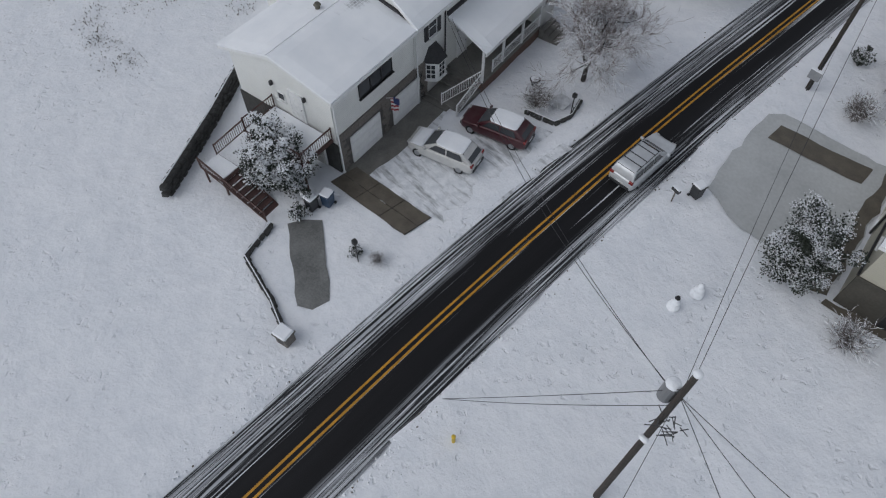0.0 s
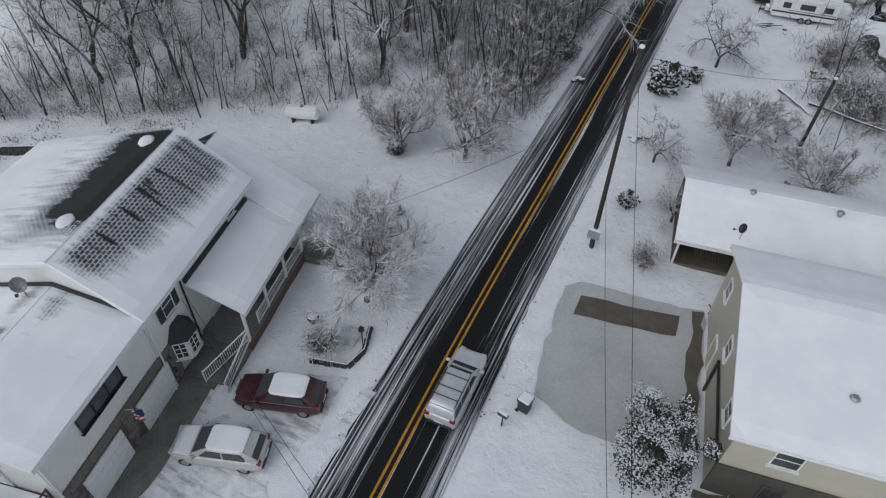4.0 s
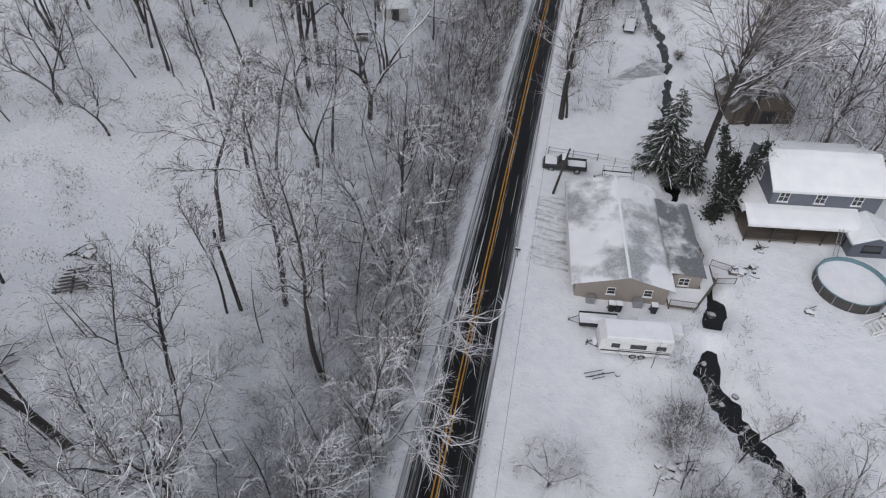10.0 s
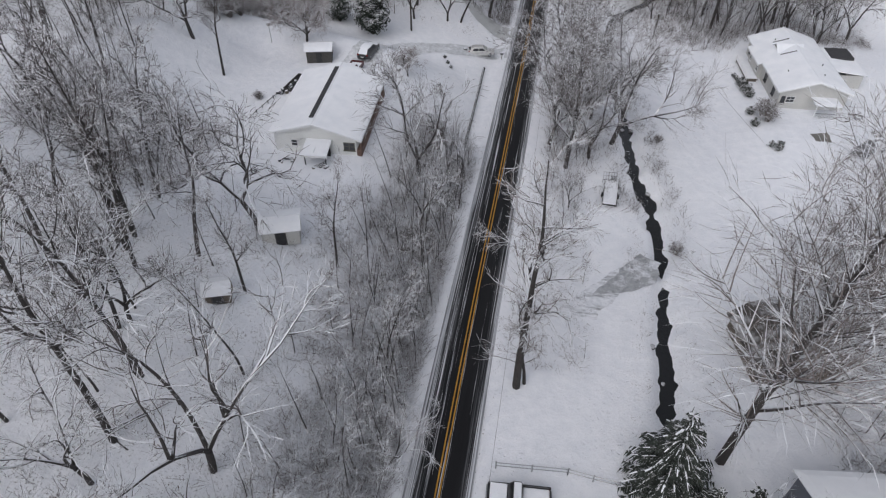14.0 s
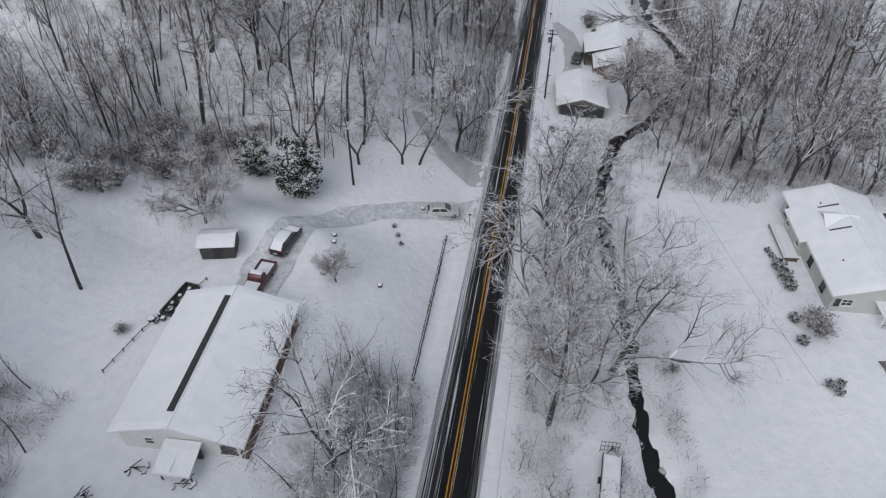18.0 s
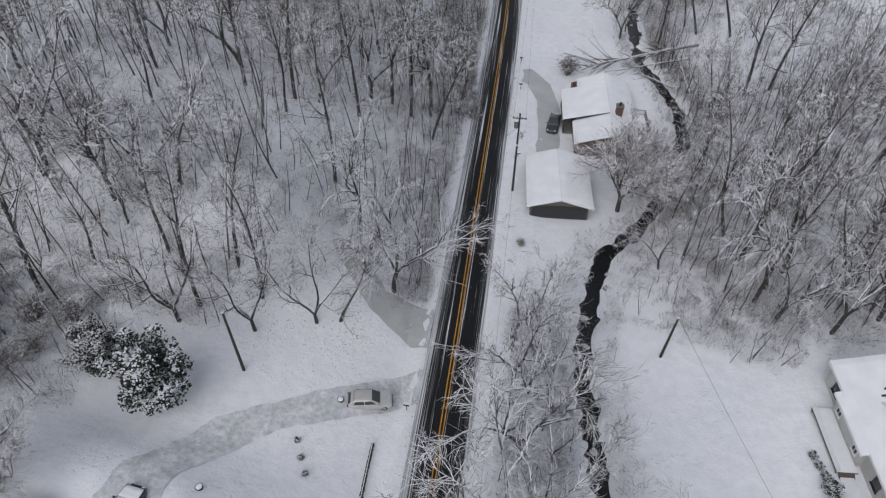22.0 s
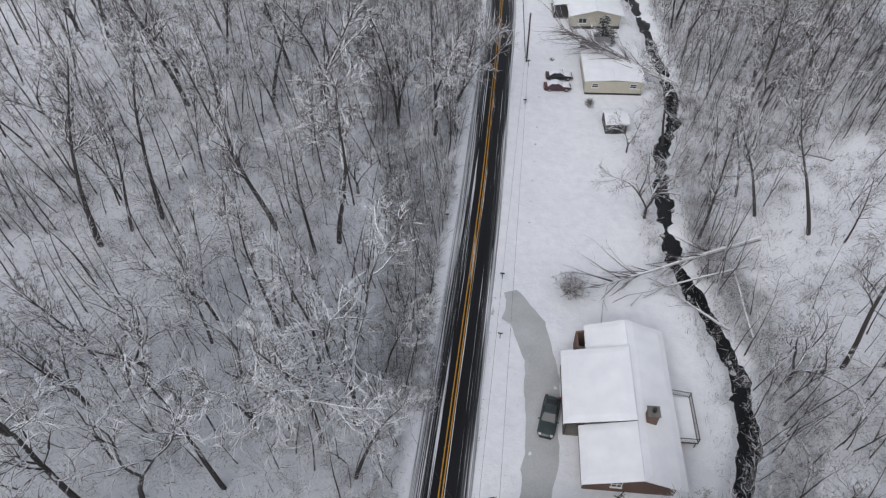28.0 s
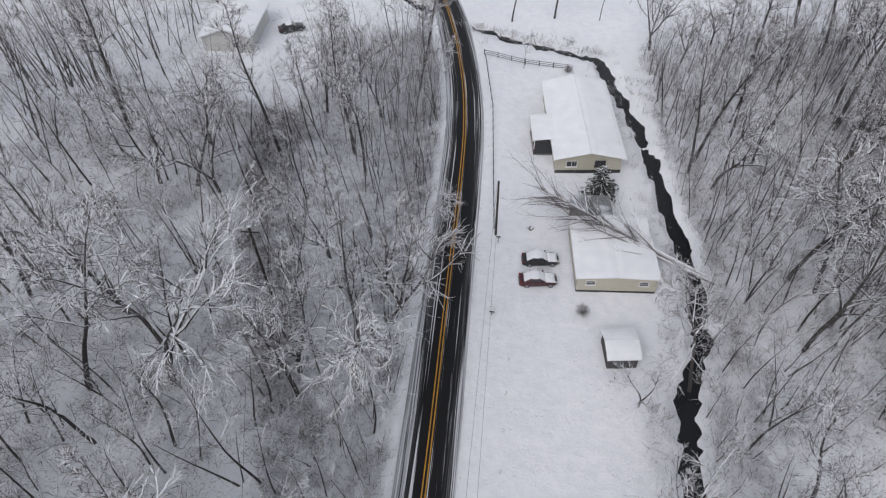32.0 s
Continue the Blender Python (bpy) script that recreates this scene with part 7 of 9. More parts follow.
# trees that stand alone
GARDEN_TREES = [
    (ORNAMENTAL[0], "orn0", "rounded bare ornamental tree furred with snow in the front garden", 4.0, 13.0, 1.3, 10),
    (ORNAMENTAL[1], "orn1", "rounded bare ornamental tree furred with snow in the front garden", 3.2, 29.0, 1.35, 80),
    (ORNAMENTAL[1], "orn1", "", -1.6, 27.6, 1.0, 200),
    (ORNAMENTAL[0], "orn0", "", 1.0, 17.6, 0.7, 33),
    (WEEPING, "weep", "small weeping tree with arched snowy branches", 16.5, 36.0, 0.9, 0),
    (WEEPING, "weep", "", 19.3, 30.0, 0.8, 130),
    (WEEPING, "weep", "", 25.0, 44.5, 0.8, 60),
    (ORNAMENTAL[0], "orn0", "", 22.0, 39.3, 1.15, 120),
    (ORNAMENTAL[1], "orn1", "", 28.4, 37.8, 0.9, 300),
    (WEEPING, "weep", "", 18.3, 54.6, 1.35, 50),
]
YARD_TREES = [
    (SYCAMORE, "syc", "large spreading bare sycamore tree with pale snowy limbs", 33.6, 105.2, 1.0, 20),
    (SYCAMORE, "syc", "", 17.3, 148.4, 0.62, 140),
    (FANTREE, "fan", "bare tree with a wide fan of snowy branches beside the creek", 23.8, 156.4, 1.3, 250),
    (SYCAMORE, "syc", "", 40.3, 115.0, 0.75, 75),
    (BROAD[0], ("broad", 0), "", 40.5, 57.0, 0.75, 100),
    (BROAD[2], ("broad", 2), "", 35.5, 54.0, 0.7, 30),
    (BROAD[1], ("broad", 1), "", 47.5, 60.0, 0.75, 10),
    (SNAG, "snag", "bare roadside tree with a thick pale trunk and few limbs", 14.45, 109.3, 1.22, 0),
    (SNAG, "snag", "", 15.2, 109.9, 0.55, 90),
    (BROAD[1], ("broad", 1), "", 14.4, 124.5, 0.8, 40),
]
BANK_TREES = [
    (BROAD[0], ("broad", 0), "", -1.8, 137.5, 1.3, 200),
    (BROAD[2], ("broad", 2), "", 0.6, 128.5, 0.8, 60),
    (ORNAMENTAL[1], "orn1", "", -25.2, 162.6, 1.5, 0),
    (FANTREE, "fan", "", -38.9, 153.1, 0.98, 60),
    (FANTREE, "fan", "", -52.0, 160.5, 0.95, 170),
    (BROAD[3], ("broad", 3), "", -47.5, 166.0, 0.9, 20),
    (BROAD[1], ("broad", 1), "", -57.0, 172.0, 1.0, 210),
    (CROOKED[1], ("crooked", 1), "", -46.0, 178.5, 0.95, 130),
    (ORNAMENTAL[0], "orn0", "", -7.6, 157.4, 0.8, 140),
    (BROAD[1], ("broad", 1), "", 18.2, 139.5, 0.55, 0),
    (BROAD[0], ("broad", 0), "", 15.0, 160.0, 1.3, 10),
    (BROAD[2], ("broad", 2), "", 15.8, 168.0, 1.35, 190),
    (BROAD[1], ("broad", 1), "", 16.0, 176.0, 1.35, 80),
    (BROAD[0], ("broad", 0), "", 14.8, 184.0, 1.15, 310),
    (BROAD[2], ("broad", 2), "", 14.4, 190.0, 0.95, 15),
]
ROADSIDE_TREES = [
    (ORNAMENTAL[0], "orn0", "", 27.0, 214.5, 2.3, 15),
    (ORNAMENTAL[1], "orn1", "", 31.0, 219.0, 1.8, 95),
    (BROAD[1], ("broad", 1), "", 29.3, 265.5, 1.0, 55),
    (BROAD[0], ("broad", 0), "", 30.4, 268.5, 0.6, 5),
    (BROAD[2], ("broad", 2), "", 27.5, 279.5, 0.6, 260),
    (SLIM[0], ("slim", 0), "", 13.0, 343.5, 0.55, 0),
    (SLIM[1], ("slim", 1), "", 28.8, 57.0, 0.8, 200),
    (SLIM[2], ("slim", 2), "", 33.6, 60.5, 0.9, 300),
    (BROAD[0], ("broad", 0), "", 37.5, 49.0, 0.65, 30),
    (BROAD[1], ("broad", 1), "", 20.5, 163.0, 1.2, 220),
]
WOOD_EDGE_TREES = [
    (BROAD[0], ("broad", 0), "", 20.5, 152.0, 1.15, 10),
    (BROAD[2], ("broad", 2), "", 14.6, 153.5, 1.15, 10),
    (BROAD[1], ("broad", 1), "", 19.5, 171.0, 1.1, 100),
    (BROAD[0], ("broad", 0), "", 19.0, 180.5, 0.95, 200),
    (ARCHED, "arch", "arching bare tree bowed by snow over the road", 4.2, 54.5, 1.4, 0),
    (ARCHED, "arch", "", 3.6, 62.5, 1.65, 40),
    (ARCHED, "arch", "", 4.2, 99.0, 1.0, 80),
    (ARCHED, "arch", "", 1.5, 303.0, 1.05, 300),
    ]
FAR_TREES = [
    (TALL[3], ("tall", 3), "", -33.5, 150.0, 0.8, 0),
    (TALL[0], ("tall", 0), "", 10.0, 360.0, 0.8, 10),
    (TALL[1], ("tall", 1), "", 18.0, 362.0, 0.9, 10),
    (SLIM[2], ("slim", 2), "", 26.5, 362.0, 1.0, 0),
]
for meshes, key, label, x, y, s, t in GARDEN_TREES + YARD_TREES + BANK_TREES + ROADSIDE_TREES + WOOD_EDGE_TREES + FAR_TREES:
    s = s * {"broad": 0.85, "tall": 0.85, "slim": 0.75}.get(key[0], 1.0)
    leaning = {"arch": (22, 0), "syc": (2, 0), "fan": (15, 10) if x > 0 else (12, 180)}.get(key, (2, t))
    tree(meshes, key, label, x, y, s, t, leaning[0], leaning[1])
for x, y, s, t in ((52, 100, 1, 0), (57, 106, 1, 50), (50, 112, 0.9, 90), (60, 97, 0.9, 20), (54, 121, 1, 150), (64, 112, 1, 10), (47, 127, 0.8, 10), (58, 130, 0.9, 200), (66, 88, 0.8, 0),
                   (44, 197, 0.9, 0), (50, 196, 1, 40), (56, 199, 1, 130), (61, 196, 0.9, 230), (67, 199, 1, 60)):
    tree(BROAD[int(x) % 3], ("broad", int(x) % 3), "", x, y, s, t)


# ---- evergreens ----
def conifer_meshes(seed, height, width, rows=26, drooping=0.25):
    """A trunk, tiers of bent boughs hung with many needle sprays, and the snow along the boughs."""
    rng = random.Random(seed)
    trunk, load = Wood(), Wood()
    p, r = grow(rng, (0, 0, -0.2), (0, 0, 1), height, 0.16 + height * 0.012, 0.02, 5, 0.02, 0)
    trunk.stem(p, r, 7)
    v, f = [], []
    for i in range(rows):
        u = i / rows
        z = height * (0.05 + 0.93 * u)
        reach = width * (1 - u) ** 0.8 + 0.15
        for k in range(int(7 + 6 * (1 - u))):
            a = rng.uniform(0, 2 * math.pi)
            L = reach * rng.uniform(0.55, 1.15)
            out = Vector((math.cos(a), math.sin(a), 0.12))
            side = Vector((-math.sin(a), math.cos(a), 0))
            pts, _ = grow(rng, (0, 0, z), out, L, 0.05, 0.01, 6, 0.05, 0.0, drooping * 0.16)
            trunk.stem(pts, [0.05 * (1 - 0.13 * m) for m in range(7)], 3)
            for j in range(13):
                w = 0.15 + 0.85 * (j + rng.random()) / 13
                c, d = along(pts, min(w, 0.99))
                for sgn in (-1, 1):
                    ln = (0.30 * L * (1.1 - w * 0.75) + 0.16) * rng.uniform(0.7, 1.2)
                    tip = c + (side * sgn * 0.8 + d * 0.6 + Vector((0, 0, rng.uniform(-0.75, -0.15)))) * ln
                    b = c + d * (0.05 * L + 0.05)
                    n = len(v)
                    v += [tuple(c), tuple(b), tuple(tip)]
                    f.append((n, n + 1, n + 2) if sgn > 0 else (n, n + 2, n + 1))
                if rng.random() < 0.12:
                    t1 = c + Vector((0, 0, 0.06))
                    ln = 0.16 * L + 0.12
                    n = len(load.v)
                    wd = rng.uniform(0.04, 0.09)
                    load.v += [tuple(t1 - side * wd), tuple(t1 + side * wd), tuple(t1 + d * ln + side * wd * 0.6), tuple(t1 + d * ln - side * wd * 0.6)]
                    load.f.append((n, n + 1, n + 2, n + 3))
    crown = Wood()
    crown.v, crown.f = v, f
    return trunk.mesh("trunk", BARK), crown.mesh("crown", NEEDLE, load)


SPRUCE = conifer_meshes(3, 11.5, 3.9, 28)
PINE = conifer_meshes(4, 6.0, 2.6, 20, 0.1)


def leafy_meshes(seed, height, width, count=1500, leaf=0.2, low=0.1, mat=None, boughs=30, load=0.3, cap=0.62):
    """An evergreen of many upswept boughs, each ending in lumps of leaves with snow lying on top of the lumps."""
    rng = random.Random(seed)
    stem = Wood()
    lumps = []
    for k in range(boughs):
        a = 2 * math.pi * k * 0.618 + rng.uniform(-.3, .3)
        u = (k + 0.5) / boughs
        out = math.sqrt(1 - u * u * 0.96) * rng.uniform(0.7, 1.1)
        tip = Vector((math.cos(a) * out * width * 0.8, math.sin(a) * out * width * 0.8, height * (low + 0.22 + (0.72 - low) * u * rng.uniform(0.8, 1.15))))
        pts, rad = grow(rng, (0, 0, -0.15), tip + Vector((0, 0, height * 0.25)), tip.length, 0.06, 0.012, 4, 0.08, 0.0, 0.03)
        stem.stem(pts, rad, 4)
        for m in range(4):
            c, d = along(pts, (0.98, 0.86, 0.7, 0.5)[m])
            c = c + Vector((rng.gauss(0, 1), rng.gauss(0, 1), rng.gauss(0, 0.6))) * width * 0.07
            c.z = max(leaf, c.z)
            lumps.append((c, width * rng.uniform(0.13, 0.24) * (1.0 if m else 0.8)))
    v, f, sv, sf = [], [], [], []
    for i in range(count):
        c0, rad = lumps[i % len(lumps)]
        d = Vector((rng.gauss(0, 1), rng.gauss(0, 1), rng.gauss(0, 1))).normalized()
        c = c0 + d * rad * rng.uniform(0.5, 1.1)
        white = d.z > -0.15 and rng.random() < 0.9 and noise.noise(c * (1.6 / width * 2) + Vector((seed, 0, 0))) > 0.12 - load
        lv, lf = (sv, sf) if white else (v, f)
        for _ in range(2):
            a = Vector((rng.uniform(-1, 1), rng.uniform(-1, 1), rng.uniform(-0.4, 0.4) if white else rng.uniform(-1, 1))).normalized() * leaf * rng.uniform(0.5, 1.2) * (cap if white else 1)
            b = a.cross(Vector((rng.uniform(-.3, .3), rng.uniform(-.3, .3), 1)) if white else Vector((rng.uniform(-1, 1), rng.uniform(-1, 1), rng.uniform(-1, 1)))).normalized() * leaf * (0.45 if white else 0.5)
            n = len(lv)
            lv += [tuple(c - a), tuple(c + b), tuple(c + a), tuple(c - b)]
            lf.append((n, n + 1, n + 2, n + 3))
    crown, top = Wood(), Wood()
    crown.v, crown.f, top.v, top.f = v, f, sv, sf
    return stem.mesh("trunk", BARK), crown.mesh("crown", mat or LEAFSNOW, top)


HOLLY = leafy_meshes(1, 4.2, 2.2, 20000, 0.058, 0.02, boughs=46, load=0.3)
DECKBUSH = leafy_meshes(9, 4.2, 2.2, 20000, 0.06, 0.02, boughs=46, load=0.42, cap=1.1)
ROUNDBUSH = leafy_meshes(2, 1.5, 1.15, 1100, 0.09, 0.0, boughs=16)
HEDGE = leafy_meshes(6, 5.4, 2.6, 8500, 0.115, 0.0, boughs=44)


def ivy_tree():
    """A leaning forked trunk wrapped in ivy."""
    rng = random.Random(77)
    wood, leaf_v, leaf_f = Wood(), [], []
    low = grow(rng, (0, 0, -0.3), (0.12, 0.25, 1), 3.2, 0.34, 0.3, 3, 0.05, 0)
    stems = [low] + [grow(rng, low[0][-1], w, ln, 0.26, 0.05, 6, 0.12, 0.05) for w, ln in (((0.75, 0.35, 1), 8.0), ((-0.2, 0.5, 1), 8.5), ((0.3, 0.9, 1), 6.0))]
    for pts, rad in stems:
        wood.stem(pts, rad, 7)
        for _ in range(900):
            u = rng.random() ** 1.1
            q, d = along(pts, u * 0.97)
            c = q + Vector((rng.gauss(0, 1), rng.gauss(0, 1), rng.gauss(0, 0.8))) * (0.62 * (1.05 - 0.7 * u))
            for _ in range(2):
                a = Vector((rng.uniform(-1, 1), rng.uniform(-1, 1), rng.uniform(-1, 1))).normalized() * 0.2 * rng.uniform(0.6, 1.3)
                b = a.cross(Vector((rng.uniform(-1, 1), rng.uniform(-1, 1), rng.uniform(-1, 1)))).normalized() * 0.12
                n = len(leaf_v)
                leaf_v += [tuple(c - a), tuple(c + b), tuple(c + a), tuple(c - b)]
                leaf_f.append((n, n + 1, n + 2, n + 3))
        for _ in range(14):
            q, d = along(pts, rng.uniform(0.5, 0.99))
            lp, lr = grow(rng, q, sideways(rng, d, 50), rng.uniform(1.5, 4), 0.05, 0.01, 3, 0.2, 0.0)
            wood.stem(lp, lr, 3)
            for _ in range(10):
                q2, d2 = along(lp, rng.uniform(0.2, 0.98))
                wood.twig(rng, q2, sideways(rng, d2, 40), rng.uniform(0.5, 1.4), 0.02)
    t = thing("ivy_tree", seat(33.7, 92.6), "leaning forked tree wrapped in dark ivy beside the house", "tree")
    o = new("trunk", wood.mesh("trunk", BARK))
    o.parent = t
    me = bpy.data.meshes.new("ivy")
    me.from_pydata(leaf_v, [], leaf_f)
    me.materials.append(NEEDLE)
    o = new("ivy", me)
    o.parent = t


ivy_tree()


def twig_bush_meshes(seed, height, width, stems=60, mat=None):
    rng = random.Random(seed)
    core, w = Wood(), Wood()
    for k in range(6):
        p, r = grow(rng, (0, 0, -0.1), (rng.uniform(-.6, .6), rng.uniform(-.6, .6), 1), height * 0.6, 0.04, 0.015, 3, 0.15, 0)
        core.stem(p, r, 4)
    for k in range(stems):
        a = rng.uniform(0, 2 * math.pi)
        s = rng.uniform(0.05, 1.0) * width / height
        p, r = grow(rng, (rng.uniform(-.2, .2), rng.uniform(-.2, .2), 0), (math.cos(a) * s, math.sin(a) * s, 1), height * rng.uniform(0.75, 1.1), 0.016, 0.004, 3, 0.14, -0.05)
        w.stem(p, r, 3)
        for _ in range(9):
            q, d = along(p, rng.uniform(0.3, 0.98))
            w.twig(rng, q, sideways(rng, d, 40) + Vector((0, 0, -0.1)), height * rng.uniform(0.15, 0.35), 0.018)
    return core.mesh("stem", BRUSH), w.mesh("crown", mat or FROST)


TWIGBUSH = [twig_bush_meshes(i, 1.5, 1.3, 150) for i in range(2)]
BIGBUSH = [twig_bush_meshes(20 + i, 3.0, 2.6, 190, FROST) for i in range(2)]


def shrub(meshes, key, label, x, y, size=1.0, turn=0.0, name="shrub", category="shrub", group=""):
    if key not in FIRST:
        t = thing(name, seat(x, y, 0, turn) @ Matrix.Scale(size, 4), label, category, group)
        for me in meshes:
            o = new(me.name.split(".")[0], me)
            o.parent = t
        FIRST[key] = t
        return t
    src = FIRST[key]
    keep = src.scale.copy()
    src.scale = (1, 1, 1)
    o = copy_thing(src, seat(x, y, 0, turn) @ Matrix.Scale(size, 4))
    src.scale = keep
    return o


for x, y, s in ((28.2, 101.5, 1.05), (31.2, 98.4, 0.62), (38.2, 43.5, 0.85), (39.5, 35.0, 0.95), (42.5, 39.0, 0.95), (37.8, 31.0, 0.8)):
    shrub(SPRUCE, "spruce", "dark green spruce tree weighed down with snow", x, y, s, x * 37, "spruce_tree", "tree")
for x, y, s in ((24.6, 312.0, 0.9), (35.6, 95.6, 0.85)):
    shrub(PINE, "pine", "dark evergreen tree with snow on its boughs", x, y, s, x * 37, "evergreen_tree", "tree")
shrub(HOLLY, "holly", "large dark evergreen bush dusted with snow beside the cream house", 22.2, 10.2, 1.4, 1110, "evergreen_bush", "bush")
shrub(DECKBUSH, "deckbush", "large evergreen bush heavily laden with snow beside the deck", -1.9, -8.2, 1.35, -95, "evergreen_bush", "bush")
for x, y, s in ((-17.6, 173.6, 1.7), (-24.0, 175.5, 1.2), (-1.8, 27.0, 0.4), (5.3, 47.5, 0.6)):
    shrub(HEDGE, "hedge", "broad dark evergreen bush topped with snow at the yard's edge", x, y, s, x * 50, "evergreen_bush", "bush")
for x, y, s in ((14.6, 46.4, 2.2), (14.9, 48.6, 1.5), (16.9, 50.2, 1.1), (5.0, -7.9, 0.55), (0.5, -8.9, 0.8), (16.0, 29.6, 1.0), (-4.8, 172.6, 0.45), (-4.0, 171.1, 0.45), (-3.2, 169.7, 0.45), (44.9, 176.5, 1.2), (45.3, 174.6, 1.25), (45.6, 172.9, 1.1), (44.2, 180.0, 0.6), (44.5, 178.9, 0.6), (44.8, 177.9, 0.6), (45.0, 167.5, 0.95), (45.2, 164.0, 0.95),
                (46.7, 158.2, 0.75), (47.9, 158.6, 0.7), (47.4, 157.4, 0.8), (1.8, 21.0, 0.5)):
    shrub(ROUNDBUSH, "roundbush", "rounded evergreen shrub capped with snow", x, y, s, x * 50)
for i, (x, y, s) in enumerate(((-34.8, 170.7, 1.2), (-32.7, 173.5, 1.0), (-36.5, 175.0, 1.3), (-33.0, 179.0, 1.1), (-39.0, 179.5, 1.4), (-29.5, 179.8, 1.0), (-27.0, 177.6, 0.8), (-37.4, 162.4, 1.35), (-38.9, 161.0, 1.1), (-36.6, 164.4, 0.9), (-39.8, 173.1, 1.2), (-36.3, 171.6, 1.05), (-43.3, 171.2, 1.3), (-44.6, 164.5, 1.4), (-42.0, 168.0, 1.1), (-31.0, 175.6, 0.9), (28.0, 60.5, 0.8), (37.0, 47.5, 1.1))):
    shrub(BIGBUSH[i % 2], ("bigbush", i % 2), "broad tangle of snow-furred bare brush", x, y, s, i * 50, "brush_clump")
for i, (x, y, s) in enumerate(((3.6, 8.6, 1.15), (6.3, -7.4, 0.5), (18.6, 24.4, 1.15), (19.5, 250.3, 2.1), (-26.5, 146.0, 0.8), (22.0, 290.8, 0.9), (20.5, 343.0, 0.8), (30.6, 158.0, 0.8), (14.2, 205, 0.7), (31.5, 133, 1.0), (46.7, 166.8, 1.9), (47.2, 165.4, 1.5), (26.8, 8.4, 1.2), (30.2, 8.9, 0.9))):
    shrub(TWIGBUSH[i % 2], ("twigbush", i % 2), "rounded leafless shrub furred with snow", x, y, s, i * 70)


# ---- undergrowth, far woods and litter ----
def thicket(name, label, count, place, seed, tall=(0.8, 2.6), stems=26, mat=None, thin=0.0155):
    """Thin stems and twigs past counting, joined into one mesh."""
    r = np.random.RandomState(seed)
    pts = []
    rr = random.Random(seed)
    while len(pts) < count:
        p = place(rr)
        if p:
            pts.append(p)
    base = np.array(pts)
    z = lie(base[:, 0], base[:, 1])
    stems = int(stems * 0.8)
    n = count * stems
    own = np.repeat(np.arange(count), stems)
    hgt = r.uniform(*tall, count)[own] * r.uniform(0.5, 1.1, n)
    foot = np.stack([base[own, 0] + r.normal(0, 0.35, n), base[own, 1] + r.normal(0, 0.35, n), z[own] - 0.05], 1)
    up0 = np.where(r.rand(n) < 0.35, 0.0, r.uniform(0.1, 0.75, n))
    a = r.uniform(0, 2 * np.pi, n)
    out = r.uniform(0.15, 0.95, n) * hgt
    lean = np.stack([np.cos(a) * out, np.sin(a) * out, hgt], 1)
    start = foot + lean * up0[:, None] * np.array([0.5, 0.5, 1.0])
    b = a + r.normal(0, 0.9, n)
    ln = hgt * np.where(up0 > 0, r.uniform(0.25, 0.6, n), 1.0)
    tip = np.where((up0 > 0)[:, None], start + np.stack([np.cos(b) * ln * 0.75, np.sin(b) * ln * 0.75, ln * r.uniform(-0.1, 0.7, n)], 1), foot + lean)
    d = tip - start
    d /= np.linalg.norm(d, axis=1)[:, None] + 1e-9
    s1 = np.cross(d, np.array([0.3, 0.2, 0.93]))
    s1 /= np.linalg.norm(s1, axis=1)[:, None] + 1e-9
    s2 = np.cross(d, s1)
    w = thin * 1.1 * r.uniform(0.6, 1.6, n)[:, None]
    roll = r.uniform(0, np.pi, n)[:, None]
    side = (s1 * np.cos(roll) + s2 * np.sin(roll)) * w
    mid = start + (tip - start) * 0.5 + r.normal(0, 0.09, (n, 3)) * ln[:, None]
    tip = tip + np.stack([r.normal(0, 0.1, n), r.normal(0, 0.1, n), r.uniform(-0.25, 0.03, n)], 1) * ln[:, None]
    v = np.stack([start, mid + side, mid - side, tip], 1).reshape(-1, 3)
    f = (np.arange(n)[:, None, None] * 4 + np.array([[0, 1, 2], [1, 3, 2]])[None]).reshape(-1, 3)
    me = bpy.data.meshes.new(name)
    me.vertices.add(len(v))
    me.vertices.foreach_set("co", v.ravel())
    me.loops.add(f.size)
    me.loops.foreach_set("vertex_index", f.ravel().astype(np.int32))
    me.polygons.add(len(f))
    me.polygons.foreach_set("loop_start", np.arange(0, f.size, 3, dtype=np.int32))
    me.update(calc_edges=True)
    return tagged(finish(name, me, mat or BRUSH), label, "undergrowth", kind="stuff")


